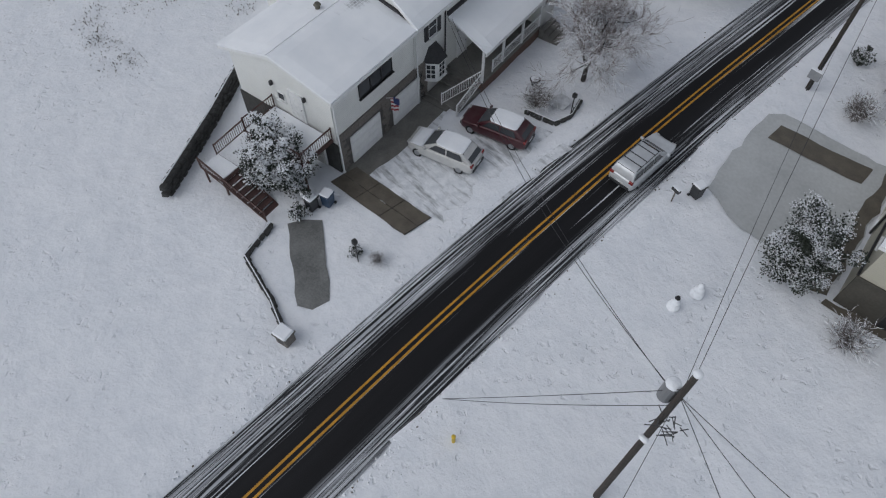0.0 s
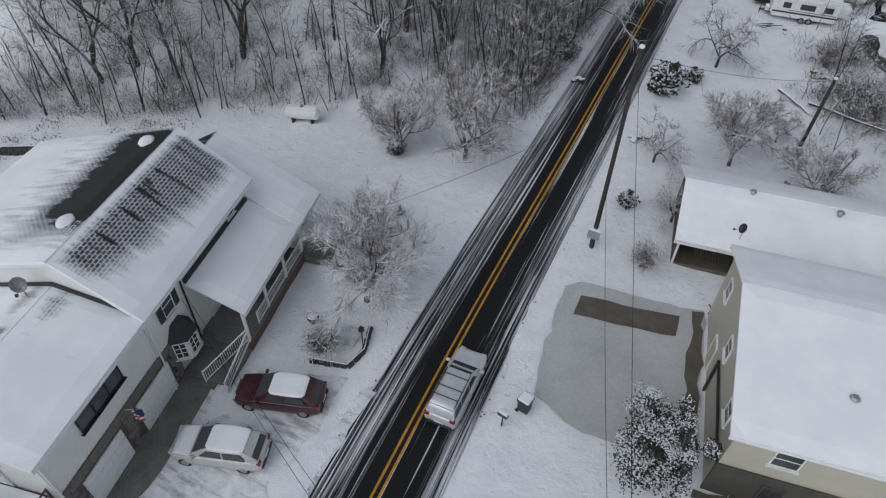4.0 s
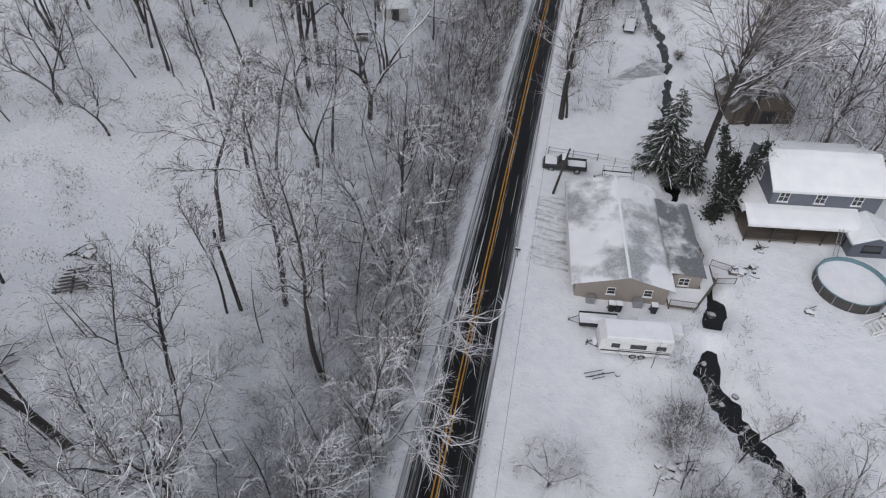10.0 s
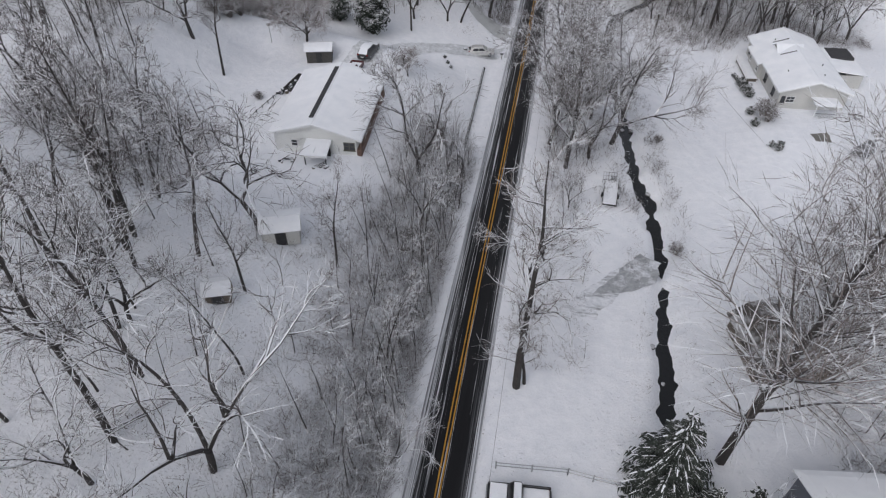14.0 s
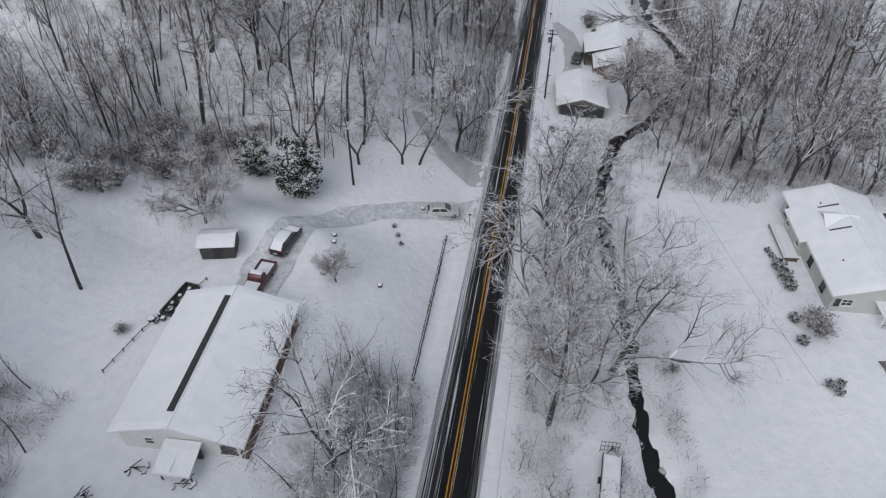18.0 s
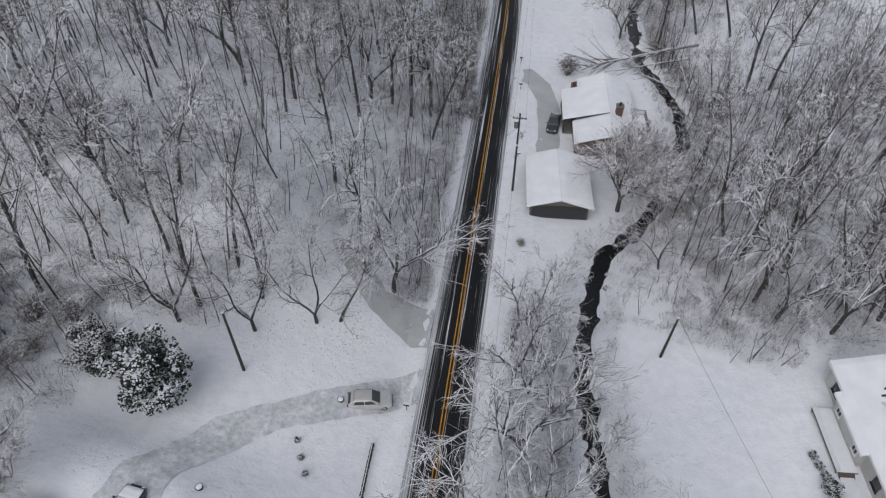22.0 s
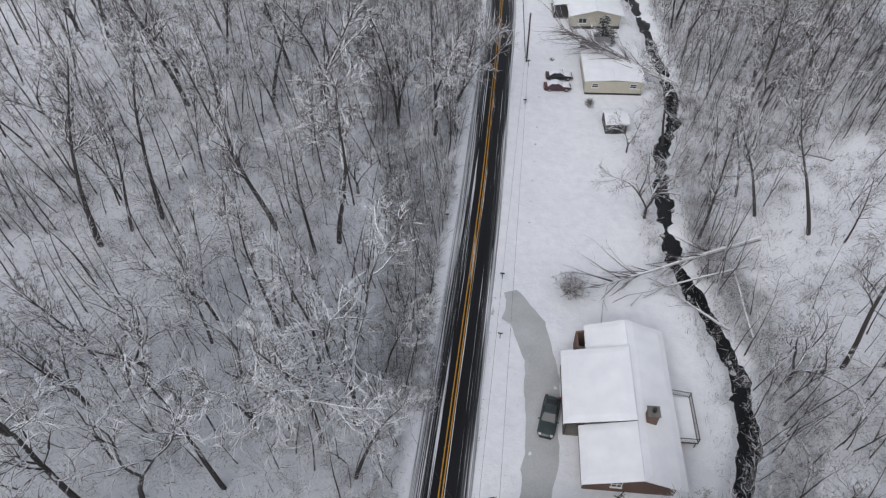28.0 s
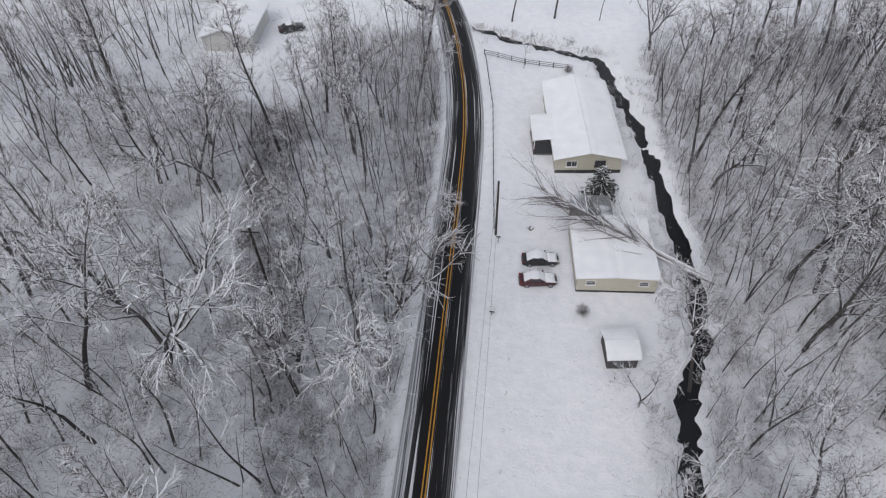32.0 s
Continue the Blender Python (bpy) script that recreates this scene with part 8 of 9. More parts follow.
def saplings(name, label, count, place, seed, tall, mat=None, thick=1.0):
    """Young stems past counting, each a bent pole with side twigs, joined into one mesh."""
    r = random.Random(seed)
    w, poles = Wood(), Wood()
    done = 0
    while done < count:
        p = place(r)
        if not p:
            continue
        done += 1
        h = r.uniform(*tall)
        z = ground_z(*p)
        pts, rad = grow(r, (p[0], p[1], z - 0.1), (r.uniform(-.2, .2), r.uniform(-.2, .2), 1), h, (0.018 + 0.006 * h) * thick, 0.006, 6, 0.06, 0.02)
        poles.stem(pts, rad, 4)
        for _ in range(int(8 + 2.0 * h)):
            q, d = along(pts, r.uniform(0.25, 0.99))
            way = sideways(r, d, 48)
            ln = h * r.uniform(0.12, 0.3)
            w.twig(r, q, way, ln, 0.018)
            w.twig(r, q + way * ln * r.uniform(0.1, 0.5), sideways(r, way, 45), ln * r.uniform(0.4, 0.7), 0.015)
            w.twig(r, q + way * ln * r.uniform(0.2, 0.7), sideways(r, way, 40), ln * r.uniform(0.3, 0.6), 0.014)
    n = len(poles.v)
    own = len(poles.f)
    poles.v += w.v
    poles.f += [tuple(i + n for i in f) for f in w.f]
    me = poles.mesh(name, BARK)
    me.materials.append(mat or TWIG)
    me.polygons.foreach_set("material_index", [0] * own + [1] * len(w.f))
    return tagged(new(name, me), label, "saplings", kind="stuff")


def left_woods(r):
    x, y = r.uniform(-45, 6), r.uniform(16, 350)
    if r.random() < 0.35:
        x = road_x(y) - 4.2 - abs(r.gauss(0, 4))
    if 122 < y < 182 and x > (-44 if 139 < y < 176 else -30) and not (y < 148 and x > -5.5):
        return None
    if y < 36 + 0.66 * min(x, 0) or abs(x - road_x(y)) < 4.0 or (180 <= y < 192 and x > -12 + (y - 186)):
        return None
    if (-34 < x < -8 and 54 < y < 82 and r.random() < 0.93) or (x < -5 and 82 <= y < 122 and r.random() < 0.72):
        return None
    if (318 < y < 365 and -46 < x < -20) or (44 < y < 86 and x < 0 and r.random() < 0.5):
        return None
    return x, y


def right_woods(r):
    x, y = r.uniform(31, 66), r.uniform(196, 352)
    if x < np.interp(y, [196, 204, 215, 235, 255, 285, 300, 340], [44, 32, 32, 38, 35, 34, 37, 33]):
        return None
    if 242 < y < 276 and 39 < x < 62 and r.random() < 0.8:
        return None
    return x, y


def creek_side(r):
    y = r.uniform(48, 352)
    a = r.choice(range(len(CREEK) - 1))
    u = r.random()
    x, y = CREEK[a][0] + (CREEK[a + 1][0] - CREEK[a][0]) * u, CREEK[a][1] + (CREEK[a + 1][1] - CREEK[a][1]) * u
    x += r.choice((-1, 1)) * r.uniform(1.6, 4.2)
    y += r.uniform(-1.5, 1.5)
    return (x, y) if y < 356 and not (76 < y < 100 and x < 31) and (y < 60 or y > 128 or r.random() < 0.35) else None


def far_left(r):
    x, y = (r.uniform(-85, -42), r.uniform(110, 360)) if r.random() < 0.6 else (r.uniform(-130, -44), r.uniform(185, 330))
    return x, y


def behind_blue(r):
    x, y = r.uniform(44, 75), r.uniform(101, 138)
    return x, y


def roadside_right(r):
    y = r.uniform(112, 196)
    x = r.uniform(14.0, 21.5)
    return (x, y) if not (138 < y < 148 and x > 20) and r.random() < 0.15 + 0.85 * float(ease(126, 160, y)) else None


thicket("undergrowth", "tangled grey undergrowth dusted with snow under the trees", 6200, left_woods, 1, (0.8, 3.2), 34)
thicket("undergrowth", "tangled grey undergrowth dusted with snow on the far bank", 4300, right_woods, 2, (0.8, 3.0), 32)
def road_bank(r):
    y = r.uniform(37, 128)
    x = road_x(y) - 4.4 - abs(r.gauss(0, 6))
    return (x, y) if y > 38.5 + 0.3 * min(x, 0) else None


thicket("undergrowth", "dense grey thicket on the bank beside the road", 1500, road_bank, 12, (1.2, 4.0), 40)
def south_edge(r):
    x = r.uniform(-36, 5)
    y = 37.5 + 0.66 * min(x, 0) + abs(r.gauss(0, 7))
    return (x, y) if abs(x - road_x(y)) > 4.4 else None


def creek_corner(r):
    x, y = r.gauss(31, 4.5), r.gauss(55, 6)
    return (x, y) if x > 25 and y < 70 and creek_far(x, y) > 1.2 else None


thicket("undergrowth", "snow-furred brush along the edge of the woods", 650, south_edge, 21, (0.8, 2.8), 42, FROST)
thicket("undergrowth", "tangled grey brush in the bend of the creek", 170, creek_corner, 22, (0.8, 2.2), 36)
def creek_clump(r):
    x, y = r.choice(((32.4, 54.4), (30.6, 54.0), (29.6, 63.0), (31.8, 52.0)))
    x, y = x + r.gauss(0, 1.3), y + r.gauss(0, 1.3)
    return (x, y) if creek_far(x, y) > 1.0 else None


thicket("undergrowth", "dense brown brush beside the creek's bend", 150, creek_clump, 79, (1.0, 2.8), 60, TWIG)
saplings("saplings", "young bare trees along the edge of the woods", 150, south_edge, 23, (4.0, 10.0))
saplings("saplings", "young bare trees in the bend of the creek", 16, creek_corner, 24, (3.0, 7.0))
def under_wires(r):
    y = r.uniform(232, 318)
    out = float(np.interp(y, [232, 256, 268, 280, 300, 318], [4.5, 8.0, 11.5, 16.0, 22.0, 26.0]))
    return road_x(y) - out + r.uniform(-3.0, 2.6), y


thicket("undergrowth", "dense snow-laden bramble under the power line", 1300, under_wires, 33, (0.7, 2.0), 48, BRUSH, 0.02)
def north_floor(r):
    x, y = r.uniform(-42, -8), r.uniform(238, 345)
    return None if in_yard(x, y) else (x, y)


def north_bank(r):
    x, y = r.uniform(34, 62), r.uniform(250, 345)
    return None if creek_far(x, y) < 2.0 else (x, y)


thicket("undergrowth", "frosted brush on the floor of the northern woods", 1500, north_floor, 77, (1.0, 3.4), 40, FROST)
thicket("undergrowth", "frosted brush on the creek's northern bank", 800, north_bank, 78, (0.8, 3.0), 38)
def yard_edge(r):
    if r.random() < 0.6:
        return (r.uniform(-44, -26.5), r.uniform(122, 138)) if r.random() < 0.7 else (r.uniform(-50, -41), r.uniform(138, 180))
    return r.uniform(-44, -25), r.uniform(170, 186)


def upper_slope(r):
    """The brushy hillside above the white house's yard."""
    x, y = r.uniform(-74, -43), r.uniform(150, 200)
    return (x, y) if x < -44 - 0.25 * max(0, 166 - y) else None


thicket("undergrowth", "dense snow-furred brush on the slope above the yard", 900, upper_slope, 75, (1.0, 3.4), 42, FROST)
saplings("saplings", "young bare trees on the slope above the yard", 210, upper_slope, 76, (4.0, 11.0), FROST)
thicket("undergrowth", "grey brush round the white house's yard", 800, yard_edge, 37, (0.9, 2.8), 42)
saplings("saplings", "young bare trees round the white house's yard", 60, yard_edge, 38, (4.0, 9.0))
def low_bank(r):
    x, y = r.uniform(28, 46), r.uniform(190, 207)
    return (x, y) if creek_far(x, y) > 1.8 and y > 194 - 0.4 * (x - 30) else None


thicket("undergrowth", "thin snow-furred brush on the low bank", 260, low_bank, 72, (0.6, 2.0), 34, FROST)
saplings("saplings", "young bare trees on the low bank", 26, low_bank, 73, (2.5, 6.0))
def house_bank(r):
    return r.uniform(-4.5, 4.0), r.uniform(124, 150)


def field_edge(r):
    return r.uniform(33, 70), 197 + r.gauss(0, 2.2)


def above_drive(r):
    x, y = r.uniform(-42, -4), r.uniform(183, 202)
    return (x, y) if y > 188 + 0.5 * (x + 10) and not (x > -9 and y < 198) else None


thicket("undergrowth", "grey brush above the curved drive", 420, above_drive, 47, (0.7, 2.4), 38)
thicket("undergrowth", "dense brush on the bank below the white house", 330, house_bank, 44, (1.0, 3.2), 42)
saplings("saplings", "young trees on the bank below the white house", 26, house_bank, 45, (4.0, 9.0))
thicket("undergrowth", "brush along the snowfield's far edge", 330, field_edge, 46, (0.7, 2.2), 36)
thicket("undergrowth", "dark brush along the creek", 1300, creek_side, 3, (0.5, 2.0), 32)
def creek_bend(r):
    y = r.uniform(214, 264)
    x = float(np.interp(y, [210, 221, 234, 243, 250, 258, 266], [28, 34.5, 38, 38.3, 36, 33, 32.4])) + r.uniform(1.8, 6.5)
    return x, y


thicket("undergrowth", "dense dark brush on the creek's far side", 420, creek_bend, 71, (0.8, 2.6), 40)
thicket("undergrowth", "snowy brush at the back of the yard", 1100, behind_blue, 4, (0.8, 2.8), 32)
thicket("undergrowth", "thin brush between the road and the creek", 900, roadside_right, 6, (0.6, 2.4), 26)


saplings("saplings", "thin bare saplings between the woodland trees", 1200, left_woods, 8, (3.5, 11.0))
def left_upper(r):
    x, y = r.uniform(-48, 3), r.uniform(184, 345)
    return None if in_yard(x, y) else (x, y)


def right_upper(r):
    x, y = r.uniform(33, 66), r.uniform(200, 345)
    return None if in_yard(x, y) else (x, y)


saplings("pole_trees", "slender straight dark trees of the hillside woods", 250, left_upper, 35, (8.0, 14.0), thick=1.1)
saplings("pole_trees", "slender straight dark trees of the far bank", 230, right_upper, 36, (8.0, 14.0), thick=1.1)
saplings("far_woods", "far bare trees up the hillside", 900, far_left, 31, (8.0, 17.0))
thicket("undergrowth", "snowy brush high on the hillside", 2600, far_left, 32, (1.0, 3.0), 28)
saplings("saplings", "thin bare saplings on the far bank", 640, right_woods, 9, (3.5, 11.0))
saplings("saplings", "thin bare saplings between the road and the creek", 130, roadside_right, 10, (2.5, 7.0))
saplings("saplings", "thin bare saplings behind the yard", 160, behind_blue, 11, (3.0, 8.0))


def bald_patches(r):
    """Where grass and leaves poke through: the clearing, the field's edge and the woods' floor."""
    k = r.random()
    if k < 0.35:
        x, y = r.uniform(-42, -8), r.uniform(50, 100)
    elif k < 0.6:
        x, y = r.uniform(-40, -13), r.uniform(-12, 24)
    elif k < 0.85:
        x, y = r.uniform(-42, 4), r.uniform(184, 330)
    else:
        x, y = r.uniform(34, 62), r.uniform(200, 330)
    return (x, y) if noise.noise((x * 0.22, y * 0.22, 3)) > 0.12 and abs(x - road_x(y)) > 4.5 else None


thicket("leaf_tufts", "dark tufts of dead leaves and grass poking through snow", 5200, bald_patches, 61, (0.12, 0.42), 12, DRYLEAF, 0.03)


# ---- drives and paving ----
sheet("driveway", [(-0.9, -4.4), (0.4, -4.8), (5.6, -3.0), (7.8, -2.5), (7.8, 7.5), (5.2, 7.4), (-1.6, 4.6), (-2.4, 3.4)], TRACKED, "slushy driveway before the garages, worn by tyres", "driveway", 0.03, 0.35, 2)
sheet("garage_apron", [(-1.2, -4.6), (1.0, -4.8), (0.4, 0.6), (-0.4, 4.2), (-2.9, 3.9)], CONCRETE, "wet concrete apron before the garage doors", "driveway", 0.06, 0.2, 3)


def slabs(name, outline_rows, mat, label, z=0.08):
    """Concrete bays with open joints, each a piece."""
    base = thing(name, Matrix.Identity(4), label, "paving", kind="structure")
    for q in outline_rows:
        zz = ground_z(*q[0]) + z
        prism("slab", q, zz - 0.06, zz, mat, base)
    return base


rows = []
for i in range(3):
    for j in range(2):
        u0, u1, v0, v1 = i / 3 + 0.004, (i + 1) / 3 - 0.004, j / 2 + 0.01, (j + 1) / 2 - 0.01
        corner = lambda u, v: (-0.35 + 6.2 * u + 0.1 * v, -5.9 + 0.85 * u + 2.0 * v)
        rows.append([corner(u0, v0), corner(u1, v0), corner(u1, v1), corner(u0, v1)])
sheet("slab_bed", [(-0.35, -5.9), (5.85, -5.05), (5.95, -3.05), (-0.25, -3.9)], DARK, "dark joints between the slabs", "paving", 0.045, 0.1, 51)
slabs("bare_slabs", rows, BROWNCON, "bare wet concrete slabs where snow was cleared")
sheet("cleared_pad", [(0.6, -9.7), (1.0, -8.8), (1.8, -8.0), (3.6, -9.2), (5.4, -10.2), (6.5, -11.0), (6.3, -12.0), (5.6, -12.5), (4.9, -12.2), (2.7, -10.9)], WETICE, "cleared parking pad of wet grey ice", "paving", 0.06, 0.14, 4)
sheet("concrete_forecourt", [(14.6, 19.8), (15.4, 20.7), (23.2, 22.6), (24.6, 12.0), (18.6, 10.6), (15.6, 11.4), (15.1, 15.0)], MELTWATER, "slushy concrete forecourt of the cream house", "driveway", 0.13, 0.35, 5)
sheet("bare_concrete", [(15.8, 17.9), (21.9, 19.7), (21.7, 21.4), (15.8, 19.6)], BROWNCON, "bare wet concrete where a car stood", "paving", 0.165, 0.12, 52)
sheet("thawed_strip", [(24.7, 10.5), (33.0, 11.8), (41.6, 13.0), (41.7, 12.45), (33.1, 11.15), (24.85, 9.85)], BROWNCON, "bare damp earth along the cream house's wall", "ground", 0.07, 0.25, 54)
sheet("thawed_strip", [(23.8, 10.4), (24.7, 10.5), (23.1, 22.4), (22.4, 22.2)], BROWNCON, "bare damp strip along the cream house's side", "ground", 0.15, 0.35, 55)
sheet("driveway", [(5.0, 184.0), (5.0, 179.6), (-1.0, 176.4), (-7.0, 173.2), (-12.6, 166.4), (-13.2, 153.6), (-18.0, 153.2), (-18.6, 158.0), (-17.0, 166.0), (-12.5, 172.8), (-4.0, 178.6)], PALESLUSH, "icy curved driveway up to the white house", "driveway", 0.1, 0.3, 6)
sheet("gravel_track", [(5.0, 192.4), (5.0, 187.0), (3.4, 186.6), (-2.6, 190.3), (-7.5, 195.5), (-6.0, 197.0), (-0.6, 192.8)], MELTWATER, "grey icy track entering the woods", "track", 0.1, 0.3, 7)
sheet("driveway", [(10.4, 248.6), (13.0, 250.0), (16.6, 246.0), (18.6, 238.4), (18.6, 228.8), (17.8, 222.6), (14.9, 222.6), (15.2, 230), (14.6, 240.0), (12.6, 244.6), (10.4, 245.6)], MELTWATER, "slushy loop drive before the brick house", "driveway", 0.06, 0.3, 8)
sheet("track", [(12.0, 121.5), (19.5, 123.0), (27.6, 132.8), (28.4, 130.0), (22.0, 120.6), (12.0, 118.2)], TRACKED, "pale icy track towards the creek crossing", "track", 0.05, 0.5, 9)
sheet("side_drive", [(13.0, 79.0), (17.9, 79.4), (16.4, 92.0), (13.4, 91.0)], TRACKED, "thin snow on a side drive by the tan house", "driveway", 0.04, 0.3, 10)
sheet("ice_patch", [(52.8, 162.8), (55.4, 163.4), (55.6, 160.9), (53.2, 160.5)], CONCRETE, "thawed patch in the snow of the yard", "ground", 0.05, 0.4, 12)


sheet("ice_patch", [(21.5, 124.0), (24.0, 127.6), (27.2, 132.2), (29.6, 131.0), (29.0, 127.4), (25.5, 125.2)], SLUSH, "wide patch of grey ice beside the creek", "ground", 0.07, 0.4, 31)


# ---- snow thrown up along the road ----
def clods(name, label, count, place, seed, size, mat):
    """Lumps past counting, each an uneven little block, joined into one mesh."""
    r = random.Random(seed)
    v, f = [], []
    while len(f) < count * 8:
        x, y = place(r)
        s = size * r.uniform(0.4, 1.5)
        z = ground_z(x, y) + r.uniform(0.0, 0.12)
        n = len(v)
        a = r.uniform(0, 1.6)
        for k in range(4):
            q = s * r.uniform(0.7, 1.3)
            v.append((x + q * math.cos(a + k * 1.571), y + q * math.sin(a + k * 1.571), z + s * r.uniform(-0.2, 0.2)))
        v += [(x, y, z + s * r.uniform(0.5, 0.9)), (x, y, z - s)]
        for k in range(4):
            f += [(n + k, n + (k + 1) % 4, n + 4), (n + (k + 1) % 4, n + k, n + 5)]
    me = bpy.data.meshes.new(name)
    me.from_pydata(v, [], f)
    return tagged(finish(name, me, mat), label, "snow", kind="stuff")


def verge(r):
    y = r.uniform(-55, 350)
    return road_x(y) + r.choice((-1, 1)) * (3.05 + abs(r.gauss(0, 0.6))), y


def edge_of_road(r):
    y = r.uniform(-55, 350)
    return road_x(y) + r.choice((-1, 1, 1)) * (2.95 + abs(r.gauss(0, 0.3))), y


clods("snow_clods", "ploughed lumps of snow along the road's edge", 7500, verge, 41, 0.062, SNOW)
clods("slush_clods", "dark crumbs of slush and grit at the road's edge", 900, edge_of_road, 42, 0.045, BROWNCON)


# ---- utility poles and wires ----
def utility_pole(x, y, top, lean_x=0.0, lean_y=0.0, cross=True, can=False, meter=False, label="dark wooden utility pole with snow on top"):
    p = thing("utility_pole", seat(x, y, -0.2), label, "utility pole")
    d = Vector((lean_x, lean_y, top + 0.2))
    rod("pole", (0, 0, 0), d, 0.17, POLEWOOD, p, r1=0.11, sides=10)
    blob("snow_cap", 0.16, 0.16, 0.12, SNOW, p, m=Matrix.Translation(d))
    if cross:
        c = d * 0.93
        box("crossarm", c.x - 0.9, c.y - 0.05, c.z - 0.06, c.x + 0.9, c.y + 0.05, c.z + 0.06, POLEWOOD, p)
        for k in (-0.8, -0.3, 0.3, 0.8):
            rod("insulator", (c.x + k, c.y, c.z + 0.06), (c.x + k, c.y, c.z + 0.24), 0.05, GREYPAINT, p)
    if can:
        c = d * 0.86
        bm = bmesh.new()
        rod_in(bm, (c.x - 0.38, c.y + 0.1, c.z - 0.55), (c.x - 0.38, c.y + 0.1, c.z + 0.45), 0.27, sides=14)
        t = part("transformer", bm, GREYPAINT, p)
        blob("snow_cap", 0.26, 0.26, 0.14, SNOW, t, m=Matrix.Translation((c.x - 0.38, c.y + 0.1, c.z + 0.48)))
        bm = bmesh.new()
        r = random.Random(4)
        for _ in range(26):
            a = Vector((c.x + r.uniform(-.1, .7), c.y - 0.2 + r.uniform(-.3, .3), c.z * 0.9 + r.uniform(-.6, .3)))
            rod_in(bm, a, a + Vector((r.uniform(-.5, .5), r.uniform(-.3, .3), r.uniform(-.5, .4))), 0.02, sides=4)
        part("wire_loops", bm, DARK, p)
        box("snow_clump", c.x * 0.62 - 0.2, c.y * 0.62 - 0.3, d.z * 0.62 - 0.1, c.x * 0.62 + 0.2, c.y * 0.62 - 0.05, d.z * 0.62 + 0.12, SNOW, p, bevel=0.08)
    if meter:
        box("meter_box", -0.4, -0.32, 1.2, 0.4, -0.12, 1.9, GALV, p)
        box("meter_snow", -0.42, -0.34, 1.9, 0.42, -0.08, 2.0, SNOW, p, bevel=0.03)
        rod("conduit", (0.05, -0.2, 0), (0.05, -0.2, 4.0), 0.04, DARK, p)
    return Vector((x, y, ground_z(x, y) - 0.2)) + d


def wire(a, b, sag=0.6, r=0.014, label="sagging dark overhead wire between poles"):
    a, b = Vector(a), Vector(b)
    w = Wood()
    pts = [a.lerp(b, k / 14) - Vector((0, 0, sag * 4 * (k / 14) * (1 - k / 14))) for k in range(15)]
    w.stem(pts, [r] * 15, 4)
    tagged(new("wire", w.mesh("wire", DARK)), label, "wire")


PA = utility_pole(23.1, -7.6, 14.1, 0.0, 0.35, False, True, label="weathered wooden utility pole with a transformer and tangled wires")
PB = utility_pole(15.0, 24.2, 14.6, 0.0, 0.2, False, False, True, "tall dark wooden utility pole with a meter box")
PD = utility_pole(-12.0, 178.4, 9.0, cross=False, label="slender leaning wooden service pole")
PE = utility_pole(12.3, 215.6, 12.9, can=True, label="wooden utility pole with crossarm and transformer beside the garage")
PF = utility_pole(11.1, 302.0, 9.2, cross=False)
PG = utility_pole(-10.9, 282.8, 10.5, label="wooden utility pole rising from the woods")
utility_pole(-8.8, 60.0, 9.0, -0.3, 0.0, False, label="short wooden service pole in the clearing")
PI = utility_pole(26.5, 42.0, 7.8, 0.2, 0.0, False, False, True, "short wooden service pole with a meter box in the yard")
PJ = utility_pole(30.8, 190.4, 6.5, 0.4, 0.4, False, label="leaning thin pole at the edge of the snowfield")
utility_pole(15.0, 92.0, 6.0, 1.2, 1.4, False, label="thin leaning pole beside the tan house")
UP = Vector((0, 0, 1))
for dz in (0.3, 1.6):
    wire(PA - UP * dz, PB - UP * (dz + 8 if dz > 1 else 0.4), 0.9)
wire(PA - UP * 1.9, (12.3, -2.0, 7.2), 0.4)
wire((12.3, -2.0, 7.2), (-0.6, 4.2, 6.9), 0.5)
wire((12.5, -1.6, 7.0), (-0.6, 4.5, 6.8), 0.6)
wire(PA - UP * 2.0, (12.5, -1.6, 7.0), 0.4)
for e in ((60, -6, 11), (60, -14, 10), (55, -24, 10)):
    wire(PA - UP * 1.8, e, 1.2)
wire(PA - UP * 1.2, (15.0, -10.2, 0.5), 0.1)
wire(PA - UP * 2.6, (15.0, -10.2, 0.5), 0.3)
wire(PA - UP * 2.0, (27.5, -26, 8), 0.4)
wire(PB - UP * 0.5, PI - UP * 0.2, 0.5)
wire(PB - UP * 0.4, (13.5, 92, 9.0), 1.5)
wire((13.5, 92, 9.0), PE - UP * 0.6, 2.6)
for k in (-0.8, 0.8):
    wire(PE + Vector((k, 0, -0.7)), PF + Vector((k * 0.2, 0, -0.3)), 1.4)
wire(PE - UP * 1.0, (5.0, 225.0, 9.0), 0.5)
wire((5.0, 225.0, 9.0), PG - UP * 0.6, 0.8)
wire(PG - UP * 0.6, (-16, 345, 14), 1.2)
wire(PE - UP * 2.2, PD - UP * 0.3, 0.9)
wire(PJ, (45, 157, 1.5), 0.6)
wire((2.0, 17.0, 3.5), (12.0, 30.5, 5.5), 0.3)


